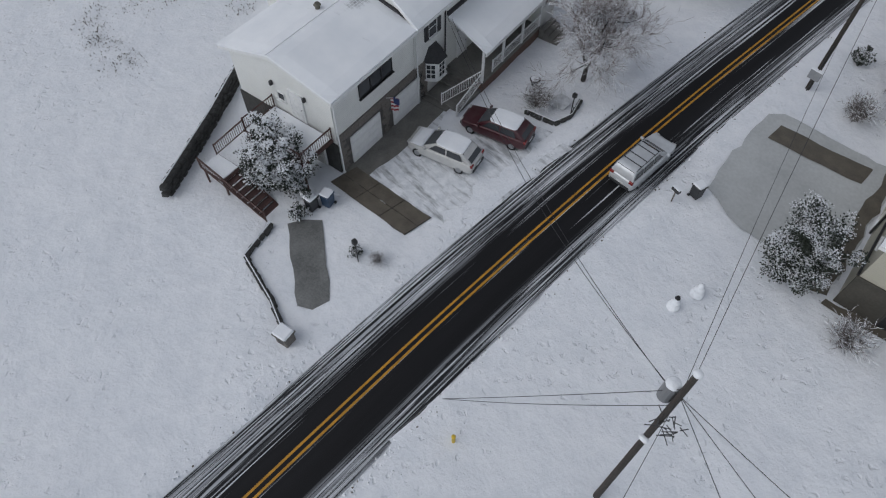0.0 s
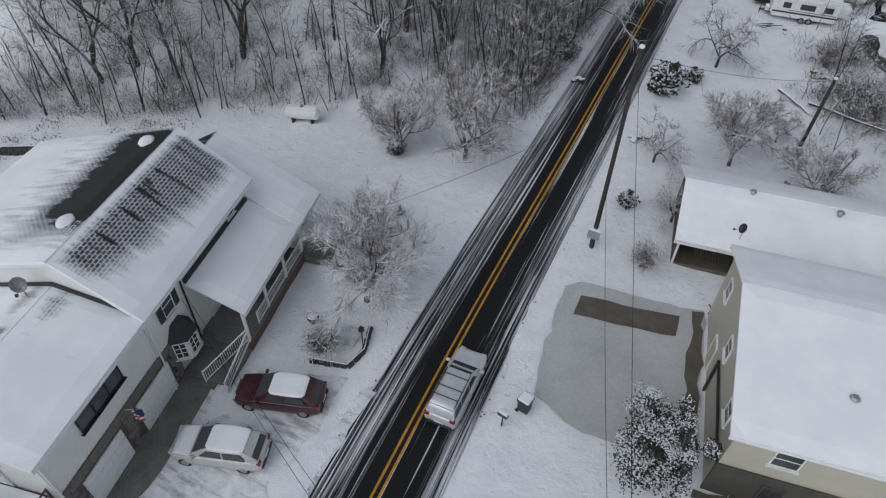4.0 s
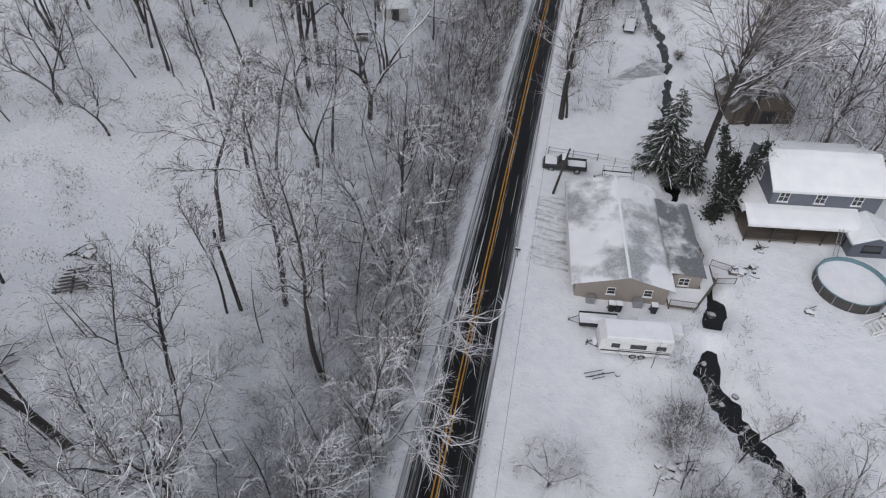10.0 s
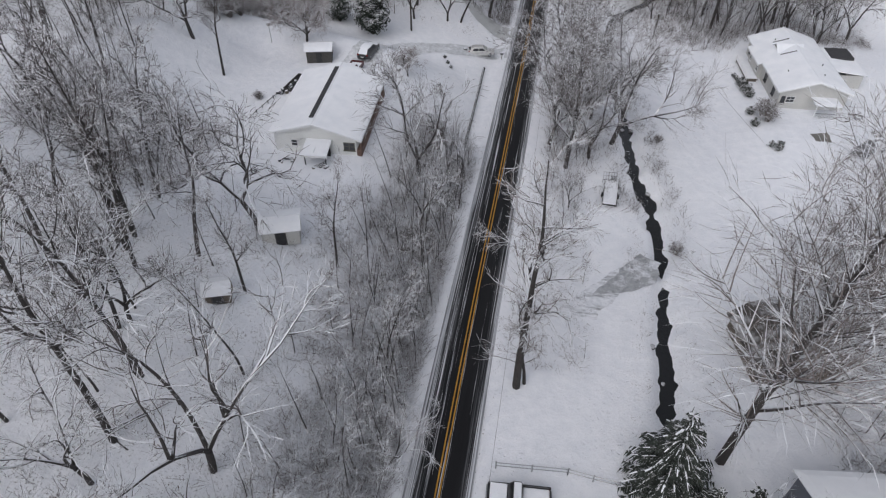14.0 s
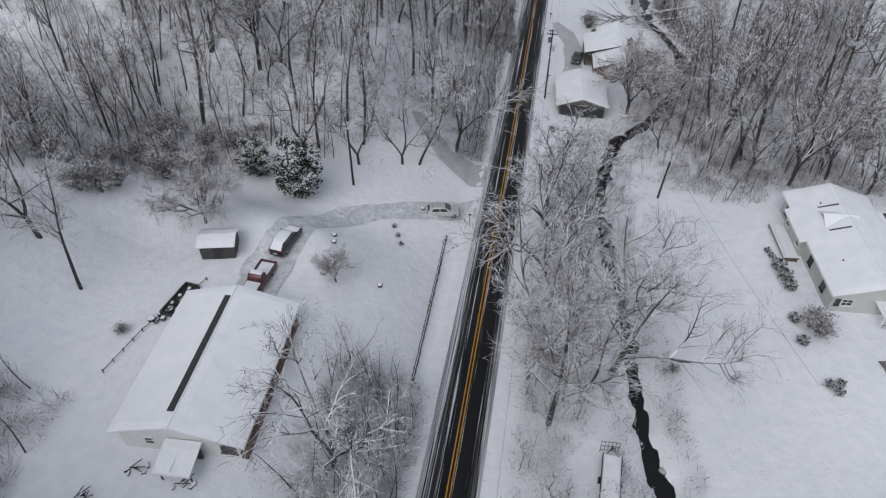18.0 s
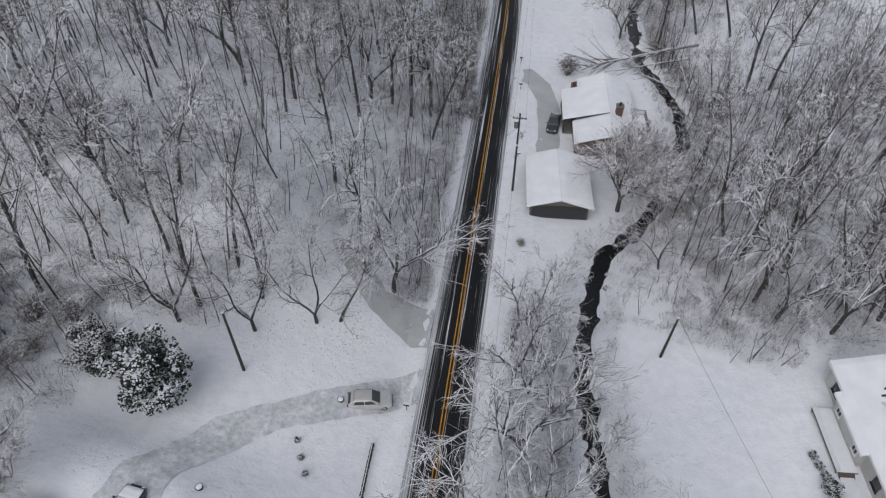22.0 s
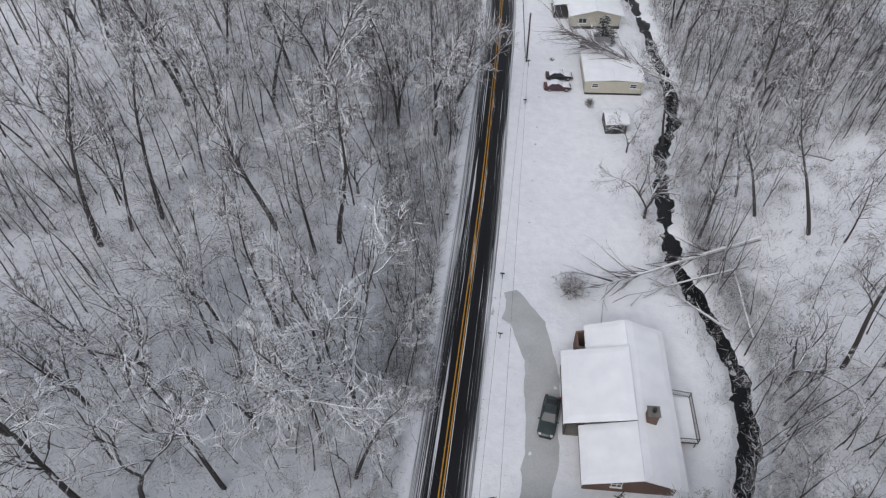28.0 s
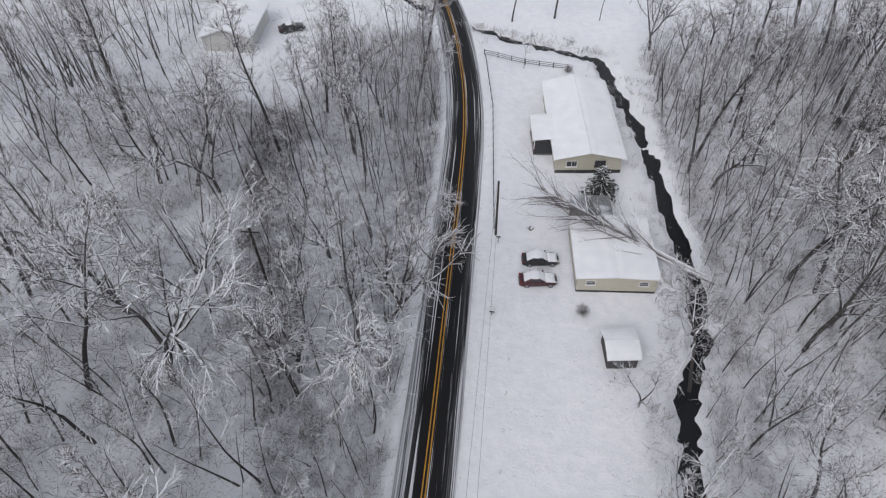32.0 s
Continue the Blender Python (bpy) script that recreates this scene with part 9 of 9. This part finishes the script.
# ---- garden and roadside things by the white house ----
def mailbox(x, y, turn, label="dark roadside mailbox on a post capped with snow", boxes=1):
    m = thing("mailbox", seat(x, y, -0.05, turn), label, "mailbox")
    rod("post", (0, 0, 0), (0, 0, 1.1), 0.05, WOOD, m, sides=4)
    for k in range(boxes):
        dx = 0.32 * (k - (boxes - 1) / 2)
        prism("box", [(-0.12 + dx, 1.1), (0.12 + dx, 1.1), (0.12 + dx, 1.28), (0.06 + dx, 1.36), (-0.06 + dx, 1.36), (-0.12 + dx, 1.28)], -0.28, 0.28, BLACKPLASTIC, m, axis="y")
        box("snow_cap", -0.12 + dx, -0.28, 1.34, 0.12 + dx, 0.28, 1.42, SNOW, m, bevel=0.03)
    return m


mailbox(14.8, 8.8, 80)
mailbox(12.3, 79.9, 90)
mailbox(11.1, 251.3, 90)
mailbox(11.6, 242.4, 90)
mailbox(11.6, 289.0, 90, "pair of dark mailboxes on one board capped with snow", 3)
mailbox(11.5, 300.6, 90)
mailbox(4.3, 178.9, 270)
mailbox(2.9, 260.7, 270)


def wheelie_bin(x, y, turn, mat, label):
    b = thing("wheelie_bin", seat(x, y, 0, turn), label, "bin")
    prism("bin_body", [(-0.26, 0.08), (0.26, 0.08), (0.33, 1.0), (-0.33, 1.0)], -0.3, 0.3, mat, b, axis="y", bevel=0.02)
    box("lid", -0.36, -0.36, 1.0, 0.36, 0.36, 1.07, mat, b)
    box("snow_cap", -0.34, -0.34, 1.07, 0.34, 0.34, 1.22, SNOW, b, bevel=0.06)
    for s in (-1, 1):
        rod("wheel", (s * 0.28, 0.28, 0.1), (s * 0.36, 0.28, 0.1), 0.1, RUBBER, b)
    rod("handle", (-0.3, 0.38, 0.98), (0.3, 0.38, 0.98), 0.025, mat, b)
    return b


wheelie_bin(1.0, -7.0, 20, BLUEPLASTIC, "blue wheelie bin capped with snow beside the stone wall")
wheelie_bin(0.6, -7.9, 10, BLACKPLASTIC, "dark wheelie bin capped with snow beside the stone wall")
wheelie_bin(15.5, 10.3, 80, BLACKPLASTIC, "dark wheelie bin at the kerb dusted with snow")
for i, (x, y) in enumerate(((22.6, 75.2), (23.3, 75.3), (26.8, 75.9))):
    wheelie_bin(x, y, 5, BLACKPLASTIC, "dark wheelie bin with snow on its lid by the tan house")


def stone_wall(points, height, label, mat=None, name="stone_wall", thick=0.45, size=0.5):
    """A dry wall of separate stones with a snowy top."""
    w = thing(name, Matrix.Identity(4), label, "wall")
    r = random.Random(int(points[0][0] * 10))
    bm = bmesh.new()
    box_in(bm, -0.5, -0.5, -0.5, 0.5, 0.5, 0.5)
    for v in bm.verts:
        v.co += Vector((r.uniform(-.12, .12), r.uniform(-.12, .12), r.uniform(-.12, .12)))
    bmesh.ops.bevel(bm, geom=list(bm.edges), offset=0.12, segments=1, affect="EDGES")
    me = bpy.data.meshes.new("stone")
    bm.to_mesh(me)
    bm.free()
    me.materials.append(mat or DARKSTONE)
    for (ax, ay), (bx, by) in zip(points[:-1], points[1:]):
        L = math.hypot(bx - ax, by - ay)
        n = max(1, int(L / size))
        a = math.atan2(by - ay, bx - ax)
        for row in range(max(1, int(height / 0.3))):
            for k in range(n):
                u = (k + 0.5 + 0.5 * (row % 2)) / n
                if u > 1:
                    continue
                x, y = ax + (bx - ax) * u, ay + (by - ay) * u
                o = new("stone", me)
                o.parent = w
                o.matrix_local = Matrix.Translation((x + r.uniform(-.05, .05), y + r.uniform(-.05, .05), ground_z(x, y) + 0.1 + row * 0.3)) @ Matrix.Rotation(a + r.uniform(-.1, .1), 4, "Z") @ Matrix.Diagonal((L / n * r.uniform(0.86, 1.0), thick, 0.32, 1))
        ca, sa = math.cos(a), math.sin(a)
        box("snow_top", 0, -thick * 0.12, 0, L, thick * 0.1, 0.07, SNOW, w, bevel=0.04, m=Matrix.Translation((ax, ay, ground_z(ax, ay) + 0.12 + 0.3 * max(1, int(height / 0.3)) - 0.06)) @ Matrix.Rotation(a, 4, "Z"))
    return w


stone_wall([(-12.9, -4.2), (-9.6, -8.6), (-6.0, -14.0)], 1.2, "dark retaining wall of stacked blocks topped with snow")
stone_wall([(0.0, -10.4), (1.0, -12.9), (4.4, -13.4), (6.6, -14.0)], 0.35, "low garden edging of dark stones under snow", None, "garden_edging", 0.3, 0.4)
stone_wall([(-29.5, 12.6), (-26.0, 14.6), (-23.2, 17.4)], 0.6, "low dark stone wall ending at a concrete block")
stone_wall([(3.4, 7.6), (5.6, 8.2), (5.9, 9.6), (5.3, 11.2)], 0.3, "dark edging round a snowy flower bed", None, "garden_edging", 0.25, 0.4)
tagged(blob("concrete_block", 0.6, 0.5, 0.5, CONCRETE, None, rough=0.1, m=Matrix.Translation((-22.9, 17.8, 0.2)), cut=-0.3), "grey concrete block at the end of the stone wall", "block")
blk = thing("roadside_box", seat(6.9, -14.1, -0.05, 15), "stone-built mailbox pillar with a snowy slab top", "pillar")
box("pillar", -0.4, -0.35, 0, 0.4, 0.35, 0.85, STONE, blk, bevel=0.05)
box("opening", -0.2, -0.37, 0.35, 0.2, -0.34, 0.65, DARK, blk)
box("slab", -0.48, -0.43, 0.85, 0.48, 0.43, 0.93, CONCRETE, blk)
box("snow_cap", -0.46, -0.4, 0.93, 0.46, 0.4, 1.12, SNOW, blk, bevel=0.08)
lamp = thing("garden_lamp", seat(5.5, -8.2, -0.05), "black garden lamp post between two shrubs", "lamp")
rod("post", (0, 0, 0), (0, 0, 1.9), 0.04, DARK, lamp)
box("lantern", -0.13, -0.13, 1.9, 0.13, 0.13, 2.2, DARK, lamp)
lamp2 = thing("garden_lamp", seat(5.6, 9.9, -0.05), "black garden lamp post at the flower bed", "lamp")
rod("post", (0, 0, 0), (0, 0, 1.5), 0.04, DARK, lamp2)
box("lantern", -0.13, -0.13, 1.5, 0.13, 0.13, 1.8, DARK, lamp2)
urn = thing("garden_ornament", seat(2.0, 10.1, -0.05), "dark round garden ornament dusted with snow", "ornament")
bm = bmesh.new()
rod_in(bm, (0, 0, 0), (0, 0, 0.5), 0.22, 0.32, 12)
rod_in(bm, (0, 0, 0.5), (0, 0, 0.58), 0.38, sides=12)
part("bowl", bm, DARK, urn)
blob("snow_cap", 0.3, 0.3, 0.14, SNOW, urn, m=Matrix.Translation((0, 0, 0.62)))
sheet("bed_slab", [(3.9, 9.3), (5.1, 9.5), (5.0, 10.9), (3.8, 10.8)], PALESLUSH, "grey paving in the flower bed", "paving", 0.12, 0.08, 21)


def snowman(x, y, s, hat):
    m = thing("snowman", seat(x, y, -0.08) @ Matrix.Scale(s, 4), "snowman of two rolled balls with a small dark hat" if hat else "second snowman of two rolled balls", "snowman")
    blob("body", 0.62, 0.62, 0.6, SNOW, m, m=Matrix.Translation((0, 0, 0.5)), seed=1, rough=0.06)
    blob("middle", 0.45, 0.45, 0.42, SNOW, m, m=Matrix.Translation((0, 0, 1.15)), seed=2, rough=0.06)
    h = blob("head", 0.27, 0.27, 0.27, SNOW, m, m=Matrix.Translation((0, 0, 1.65)), seed=3, rough=0.05)
    if hat:
        rod("hat_brim", (0, 0, 1.86), (0, 0, 1.9), 0.26, DARK, h, sides=12)
        rod("hat_crown", (0, 0, 1.9), (0, 0, 2.1), 0.17, DARK, h, sides=12)


snowman(19.3, 3.2, 0.6, True)
snowman(19.7, 4.9, 0.65, False)
st = thing("marker_stake", seat(16.8, -11.1, -0.05), "short yellow plastic marker stake in the snow", "stake")
rod("stake", (0, 0, 0), (0, 0, 0.75), 0.1, YELLOWPLASTIC, st, r1=0.09)
rod("cap", (0, 0, 0.75), (0, 0, 0.82), 0.12, YELLOWPLASTIC, st, r1=0.06)


def gas_tank(x, y, turn):
    t = thing("gas_tank", seat(x, y, 0, turn), "white horizontal gas tank topped with snow", "gas tank")
    bm = bmesh.new()
    rod_in(bm, (-1.2, 0, 0.75), (1.2, 0, 0.75), 0.5, sides=18)
    for s in (-1, 1):
        rod_in(bm, (s * 1.2, 0, 0.75), (s * 1.45, 0, 0.75), 0.5, 0.3, 18) if s > 0 else rod_in(bm, (-1.45, 0, 0.75), (-1.2, 0, 0.75), 0.3, 0.5, 18)
    part("tank", bm, WHITE, t)
    box("snow_cap", -1.3, -0.3, 1.2, 1.3, 0.3, 1.36, SNOW, t, bevel=0.07)
    for x0 in (-0.8, 0.8):
        box("foot", x0 - 0.1, -0.4, -0.05, x0 + 0.1, 0.4, 0.4, DARK, t)
    rod("valve_dome", (0, 0, 1.2), (0, 0, 1.5), 0.15, GALV, t)


gas_tank(-11.0, 27.6, 20)


def fallen(a, b, r0, label, mat=None, twigs=40, seed=1, name="fallen_trunk", fan=1.0):
    a, b = Vector(a), Vector(b)
    rr = random.Random(seed)
    t = thing(name, Matrix.Identity(4), label, "fallen tree")
    w = Wood()
    pts = [a.lerp(b, k / 6) + Vector((rr.uniform(-.1, .1), rr.uniform(-.1, .1), rr.uniform(-.05, .05))) for k in range(7)]
    w.stem(pts, [r0 * (1 - 0.75 * k / 6) for k in range(7)], 7)
    o = new("trunk", w.mesh("trunk", mat or BARK))
    o.parent = t
    if twigs:
        c = Wood()
        for _ in range(twigs):
            q, d = along(pts, rr.uniform(0.3, 0.99))
            L = (b - a).length * rr.uniform(0.12, 0.34) * fan
            p, r = grow(rr, q, sideways(rr, d, 32), L, r0 * 0.25, 0.012, 3, 0.12, 0.0)
            c.stem(p, r, 3)
            for _ in range(8):
                q2, d2 = along(p, rr.uniform(0.2, 0.99))
                p2, r2 = grow(rr, q2, sideways(rr, d2, 35), L * rr.uniform(0.2, 0.45), 0.016, 0.004, 1, 0.1, 0.0)
                c.stem(p2, r2, 3)
        o = new("crown", c.mesh("crown", TWIG))
        o.parent = t
    return t


fallen((36.8, 297.0, 0.2), (16.5, 306.0, 4.6), 0.34, "fallen bare tree lying over the mobile home, furred with snow", PALEBARK, 60, 2)
fallen((37.5, 296.5, 0.1), (18.5, 303.2, 3.8), 0.22, "fallen bare tree lying over the mobile home, furred with snow", PALEBARK, 36, 3)
fallen((43.0, 261.5, 1.2), (22.5, 251.0, 0.6), 0.36, "uprooted pale trunk lying across the creek", PALEBARK, 40, 4)
fallen((41.0, 257.0, 0.4), (26.0, 250.5, 0.1), 0.2, "pale fallen trunk across the creek", PALEBARK, 10, 5)
fallen((37.5, 247.0, 0.0), (31.0, 252.5, -0.3), 0.2, "pale fallen trunk across the creek", PALEBARK, 8, 6)
fallen((40.0, 246, 0.0), (39.0, 258, 0.5), 0.17, "pale fallen trunk on the bank", PALEBARK, 5, 7)
fallen((-30.4, 114.2, 13.9), (-21.5, 113.4, 11.8), 0.25, "fallen log under snow in the woods", None, 4, 8)
fallen((24.4, 53.4, -0.6), (27.6, 49.9, -0.7), 0.22, "short felled log in the yard, dusted with snow", None, 0, 9)
fallen((27.0, 52.0, -0.6), (38.5, 46.5, 0.6), 0.14, "fallen limb stretching across the yard", None, 14, 10)
for i, (x, y, a) in enumerate(((-22.5, 46.5, 10), (-20.5, 47.5, 60), (-21.0, 45.0, 150), (-19.5, 46.6, 95), (-22.0, 48.0, 40), (-18.5, 45.5, 120))):
    c, s = math.cos(radians(a)), math.sin(radians(a))
    fallen((x - 3 * c, y - 3 * s, ground_z(x - 3 * c, y - 3 * s) + 0.3), (x + 3.4 * c, y + 3.4 * s, ground_z(x + 3.4 * c, y + 3.4 * s) + 0.8), 0.2, "dark log in a heap of felled wood", None, 6, 20 + i, "log")
r5 = random.Random(77)
for i in range(26):
    side = i % 3
    x, y = (r5.uniform(-45, 0), r5.uniform(70, 320)) if side else (r5.uniform(42, 60), r5.uniform(205, 300))
    if 118 < y < 196 and side:
        continue
    if side and y > 300 and x < -14:
        continue
    a = radians(r5.uniform(0, 180))
    L = r5.uniform(2, 5)
    p, q = (x - L * math.cos(a), y - L * math.sin(a)), (x + L * math.cos(a), y + L * math.sin(a))
    fallen((*p, ground_z(*p) + 0.15), (*q, ground_z(*q) + 0.25), r5.uniform(0.1, 0.2), "fallen log on the woodland floor, dusted with snow", None, 5, 40 + i)


# ---- fences ----
def rail_fence(points, label, h=0.9, gap=2.4, rails=2, mat=None, name="fence"):
    f = thing(name, Matrix.Identity(4), label, "fence")
    for (ax, ay), (bx, by) in zip(points[:-1], points[1:]):
        L = math.hypot(bx - ax, by - ay)
        n = max(1, int(L / gap))
        pts = [(ax + (bx - ax) * k / n, ay + (by - ay) * k / n) for k in range(n + 1)]
        for x, y in pts:
            z = ground_z(x, y)
            rod("post", (x, y, z - 0.1), (x, y, z + h + 0.12), 0.07, mat or WOOD, f, sides=4)
        for (x0, y0), (x1, y1) in zip(pts[:-1], pts[1:]):
            for k in range(rails):
                zz = h * (k + 1) / rails - 0.05
                rod("rail", (x0, y0, ground_z(x0, y0) + zz), (x1, y1, ground_z(x1, y1) + zz), 0.05, mat or WOOD, f, sides=4)
    return f


stone_wall([(2.5, 150.5), (2.2, 162.0), (1.8, 174.6)], 0.5, "low dark boulder wall along the road verge", DARKSTONE, "boulder_wall", 0.35, 0.45)
rail_fence([(5.9, 345.8), (20.4, 343.8)], "dark three-rail fence across the snow", 1.0, 2.4, 3, DARK)
rail_fence([(6.2, 345.0), (8.6, 330.0), (9.4, 320.0), (10.8, 303.0)], "line of short dark verge posts", 0.6, 1.9, 1, DARK, "post_line")
rail_fence([(13.6, 100.2), (20.0, 101.2), (24.5, 100.8)], "thin wire fence on posts behind the trucks", 1.0, 2.2, 2, GALV)
rail_fence([(-25.6, 141.0), (-24.6, 146.5), (-22.5, 151.5), (-21.5, 154.6)], "tumbled dark edging fence beside the white house", 0.4, 1.2, 1, DARK)
for x0, y0, x1, y1 in ((13.6, 262, 13.6, 292),):
    for k in range(8):
        y = y0 + (y1 - y0) * k / 7
        s = thing("marker_tuft", seat(x0 + 0.2, y, -0.02), "small dark tuft poking from the snow", "tuft", "verge tufts")
        blob("tuft", 0.16, 0.2, 0.12, BRUSH, s, rough=0.5, seed=k)


# ---- yard clutter ----
def heap(x, y, turn, label, seed, n=9, size=1.0, wide=1.3, category="junk pile"):
    """A snowed-over heap of boards, boxes and poles."""
    h = thing("junk_pile", seat(x, y, -0.05, turn), label, category)
    r = random.Random(seed)
    for k in range(n):
        w, d, t = r.uniform(0.3, 0.9) * size, r.uniform(0.2, 0.6) * size, r.uniform(0.1, 0.4) * size
        bx, by = r.uniform(-wide, wide), r.uniform(-wide * 0.6, wide * 0.6)
        o = box(r.choice(("crate", "board", "bin")), -w / 2, -d / 2, 0, w / 2, d / 2, t, r.choice((WOOD, DARK, BLACKPLASTIC, GALV)), h)
        o.matrix_local = pose(bx, by, 0, r.uniform(-8, 8), r.uniform(-8, 8), r.uniform(0, 360))
        sn = box("snow_cap", -w / 2, -d / 2, t, w / 2, d / 2, t + 0.09, SNOW, o, bevel=0.04)
    for k in range(4):
        a = r.uniform(0, 6.28)
        rod("pole", (r.uniform(-wide, 0), r.uniform(-.5, .5), 0.2), (r.uniform(0, wide * 1.3), r.uniform(-.8, .8), r.uniform(0.2, 0.7)), 0.04, DARK, h)
    return h


YARD_JUNK = [
        (36.4, 84.0, 20, "heap of snow-covered boards and yard junk", 14, 1.0, 1.5), (38.6, 88.2, 60, "small dark stack of chairs under snow", 6, 0.8, 0.6), (28.5, 58.8, 10, "stack of snow-covered pallets and frames", 16, 1.1, 1.7),
        (42.5, 79.5, 0, "dark blue yard cart with snow on top", 5, 0.9, 0.6), (25.5, 94.3, 10, "scattered dark parts lying in the snow", 12, 0.6, 1.3), (20.3, 94.6, 0, "bent metal frame lying in the snow", 7, 0.7, 1.1),
        (27.4, 39.0, 10, "dark utility trailer box heaped with snow", 6, 1.1, 0.8), (14.8, 38.2, 10, "dark frame of a sandbox under snow", 5, 0.9, 0.7), (-12.6, 131.9, 10, "pots and boxes under snow beside the lean-to", 6, 0.7, 0.9),
]
HOUSE_JUNK = [
        (-17.2, 132.4, 0, "snowed-over garden boxes by the wall", 4, 0.7, 0.9), (60.5, 168.5, 80, "row of yard machines under snow", 9, 1.0, 2.0), (62.5, 164.5, 20, "blue tarpaulin heap capped with snow", 6, 1.1, 1.0),
        (-23.6, 148.4, 60, "dark sunken garden pond frame", 6, 1.0, 1.8), (7.4, 44.6, 20, "dark culvert mouth among brush", 4, 1.0, 0.6), (24.6, 226.0, 0, "covered motorcycle beside the brick wall", 4, 0.9, 0.7),
        (15.4, 304.2, 0, "dark grill under snow", 3, 0.8, 0.3), (-20.2, 129.3, 40, "bent swing frame in the snow", 4, 0.8, 0.8), (23.7, 23.0, 0, "pots and a bin against the cream wall", 5, 0.6, 0.5), (12.4, 223.6, 0, "row of small boxes by the drive", 4, 0.5, 0.5),
        (21.8, 66.6, 5, "long poles lying in the snow before the trailer", 3, 0.5, 1.8)
]
for i, (x, y, t, lab, n, s, w) in enumerate(YARD_JUNK + HOUSE_JUNK):
    heap(x, y, t, lab, i + 5, n, s, w)
sd = thing("slatted_platform", seat(-20.2, 56.5, 0.05, 27), "low slatted timber platform lying bare in the snowy clearing", "platform")
for k in range(7):
    box("slat", -1.3, -1.25 + 0.38 * k, 0.14, 1.3, -1.08 + 0.38 * k, 0.2, GREYBOARD, sd)
for x in (-1.1, 0, 1.1):
    box("bearer", x - 0.06, -1.3, -0.1, x + 0.06, 1.3, 0.14, DARK, sd)
heap(-21.4, 59.0, 20, "dark heap of scrap beside the slatted platform", 91, 9, 0.9, 1.2)
br = thing("oil_barrel", seat(-16.7, 129.1, -0.03), "dark steel barrel with snow inside", "barrel")
rod("drum", (0, 0, 0), (0, 0, 0.88), 0.29, DARK, br, sides=16)
rod("snow_fill", (0, 0, 0.86), (0, 0, 0.9), 0.25, SNOW, br, sides=16)
bh = thing("bird_house", seat(-30.6, 161.3, -0.05), "bird house on a thin tall post", "bird house")
rod("post", (0, 0, 0), (0, 0, 3.0), 0.05, GALV, bh)
box("house", -0.25, -0.2, 3.0, 0.25, 0.2, 3.35, WOOD, bh)
box("snow_cap", -0.28, -0.23, 3.35, 0.28, 0.23, 3.47, SNOW, bh, bevel=0.04)
for i, (x, y) in enumerate(((-9.0, 161.0), (-9.8, 163.6), (-10.4, 165.4), (-9.2, 158.0), (-3.4, 160.0), (-2.2, 178.0))):
    s = thing("yard_ornament", seat(x, y, -0.03), "small dark planter ring capped with snow", "planter", "planters in the snow")
    rod("pot", (0, 0, 0), (0, 0, 0.3), 0.3, DARK, s, sides=12, r1=0.34)
    blob("snow_fill", 0.28, 0.28, 0.14, SNOW, s, m=Matrix.Translation((0, 0, 0.32)), seed=i)
r9 = random.Random(12)
rocks = []
bm = bmesh.new()
bmesh.ops.create_icosphere(bm, subdivisions=2, radius=1)
for v in bm.verts:
    v.co *= 1 + 0.3 * noise.noise(v.co * 1.5)
ROCK = bpy.data.meshes.new("rock")
bm.to_mesh(ROCK)
bm.free()
ROCK.materials.append(snowy("creek_stone_with_snow", (0.05, 0.048, 0.046), 0.75, 1.15))
for k in range(70):
    a = r9.choice(range(len(CREEK) - 1))
    u = r9.random()
    x, y = CREEK[a][0] + (CREEK[a + 1][0] - CREEK[a][0]) * u, CREEK[a][1] + (CREEK[a + 1][1] - CREEK[a][1]) * u
    x, y = x + r9.gauss(0, 1.1), y + r9.gauss(0, 0.6)
    if abs(x - road_x(y)) < 4:
        continue
    far = float(creek_far(x, y))
    o = new("creek_rock", ROCK)
    s = r9.uniform(0.18, 0.5)
    o.matrix_world = Matrix.Translation((x, y, ground_z(x, y) - 1.1 + 0.75 * float(ease(0.6, 2.2, far)))) @ Matrix.Rotation(r9.uniform(0, 6), 4, "Z") @ Matrix.Diagonal((s * 1.2, s, s * 0.7, 1))
    tagged(o, "dark creek stone capped with snow", "rock", "creek stones")
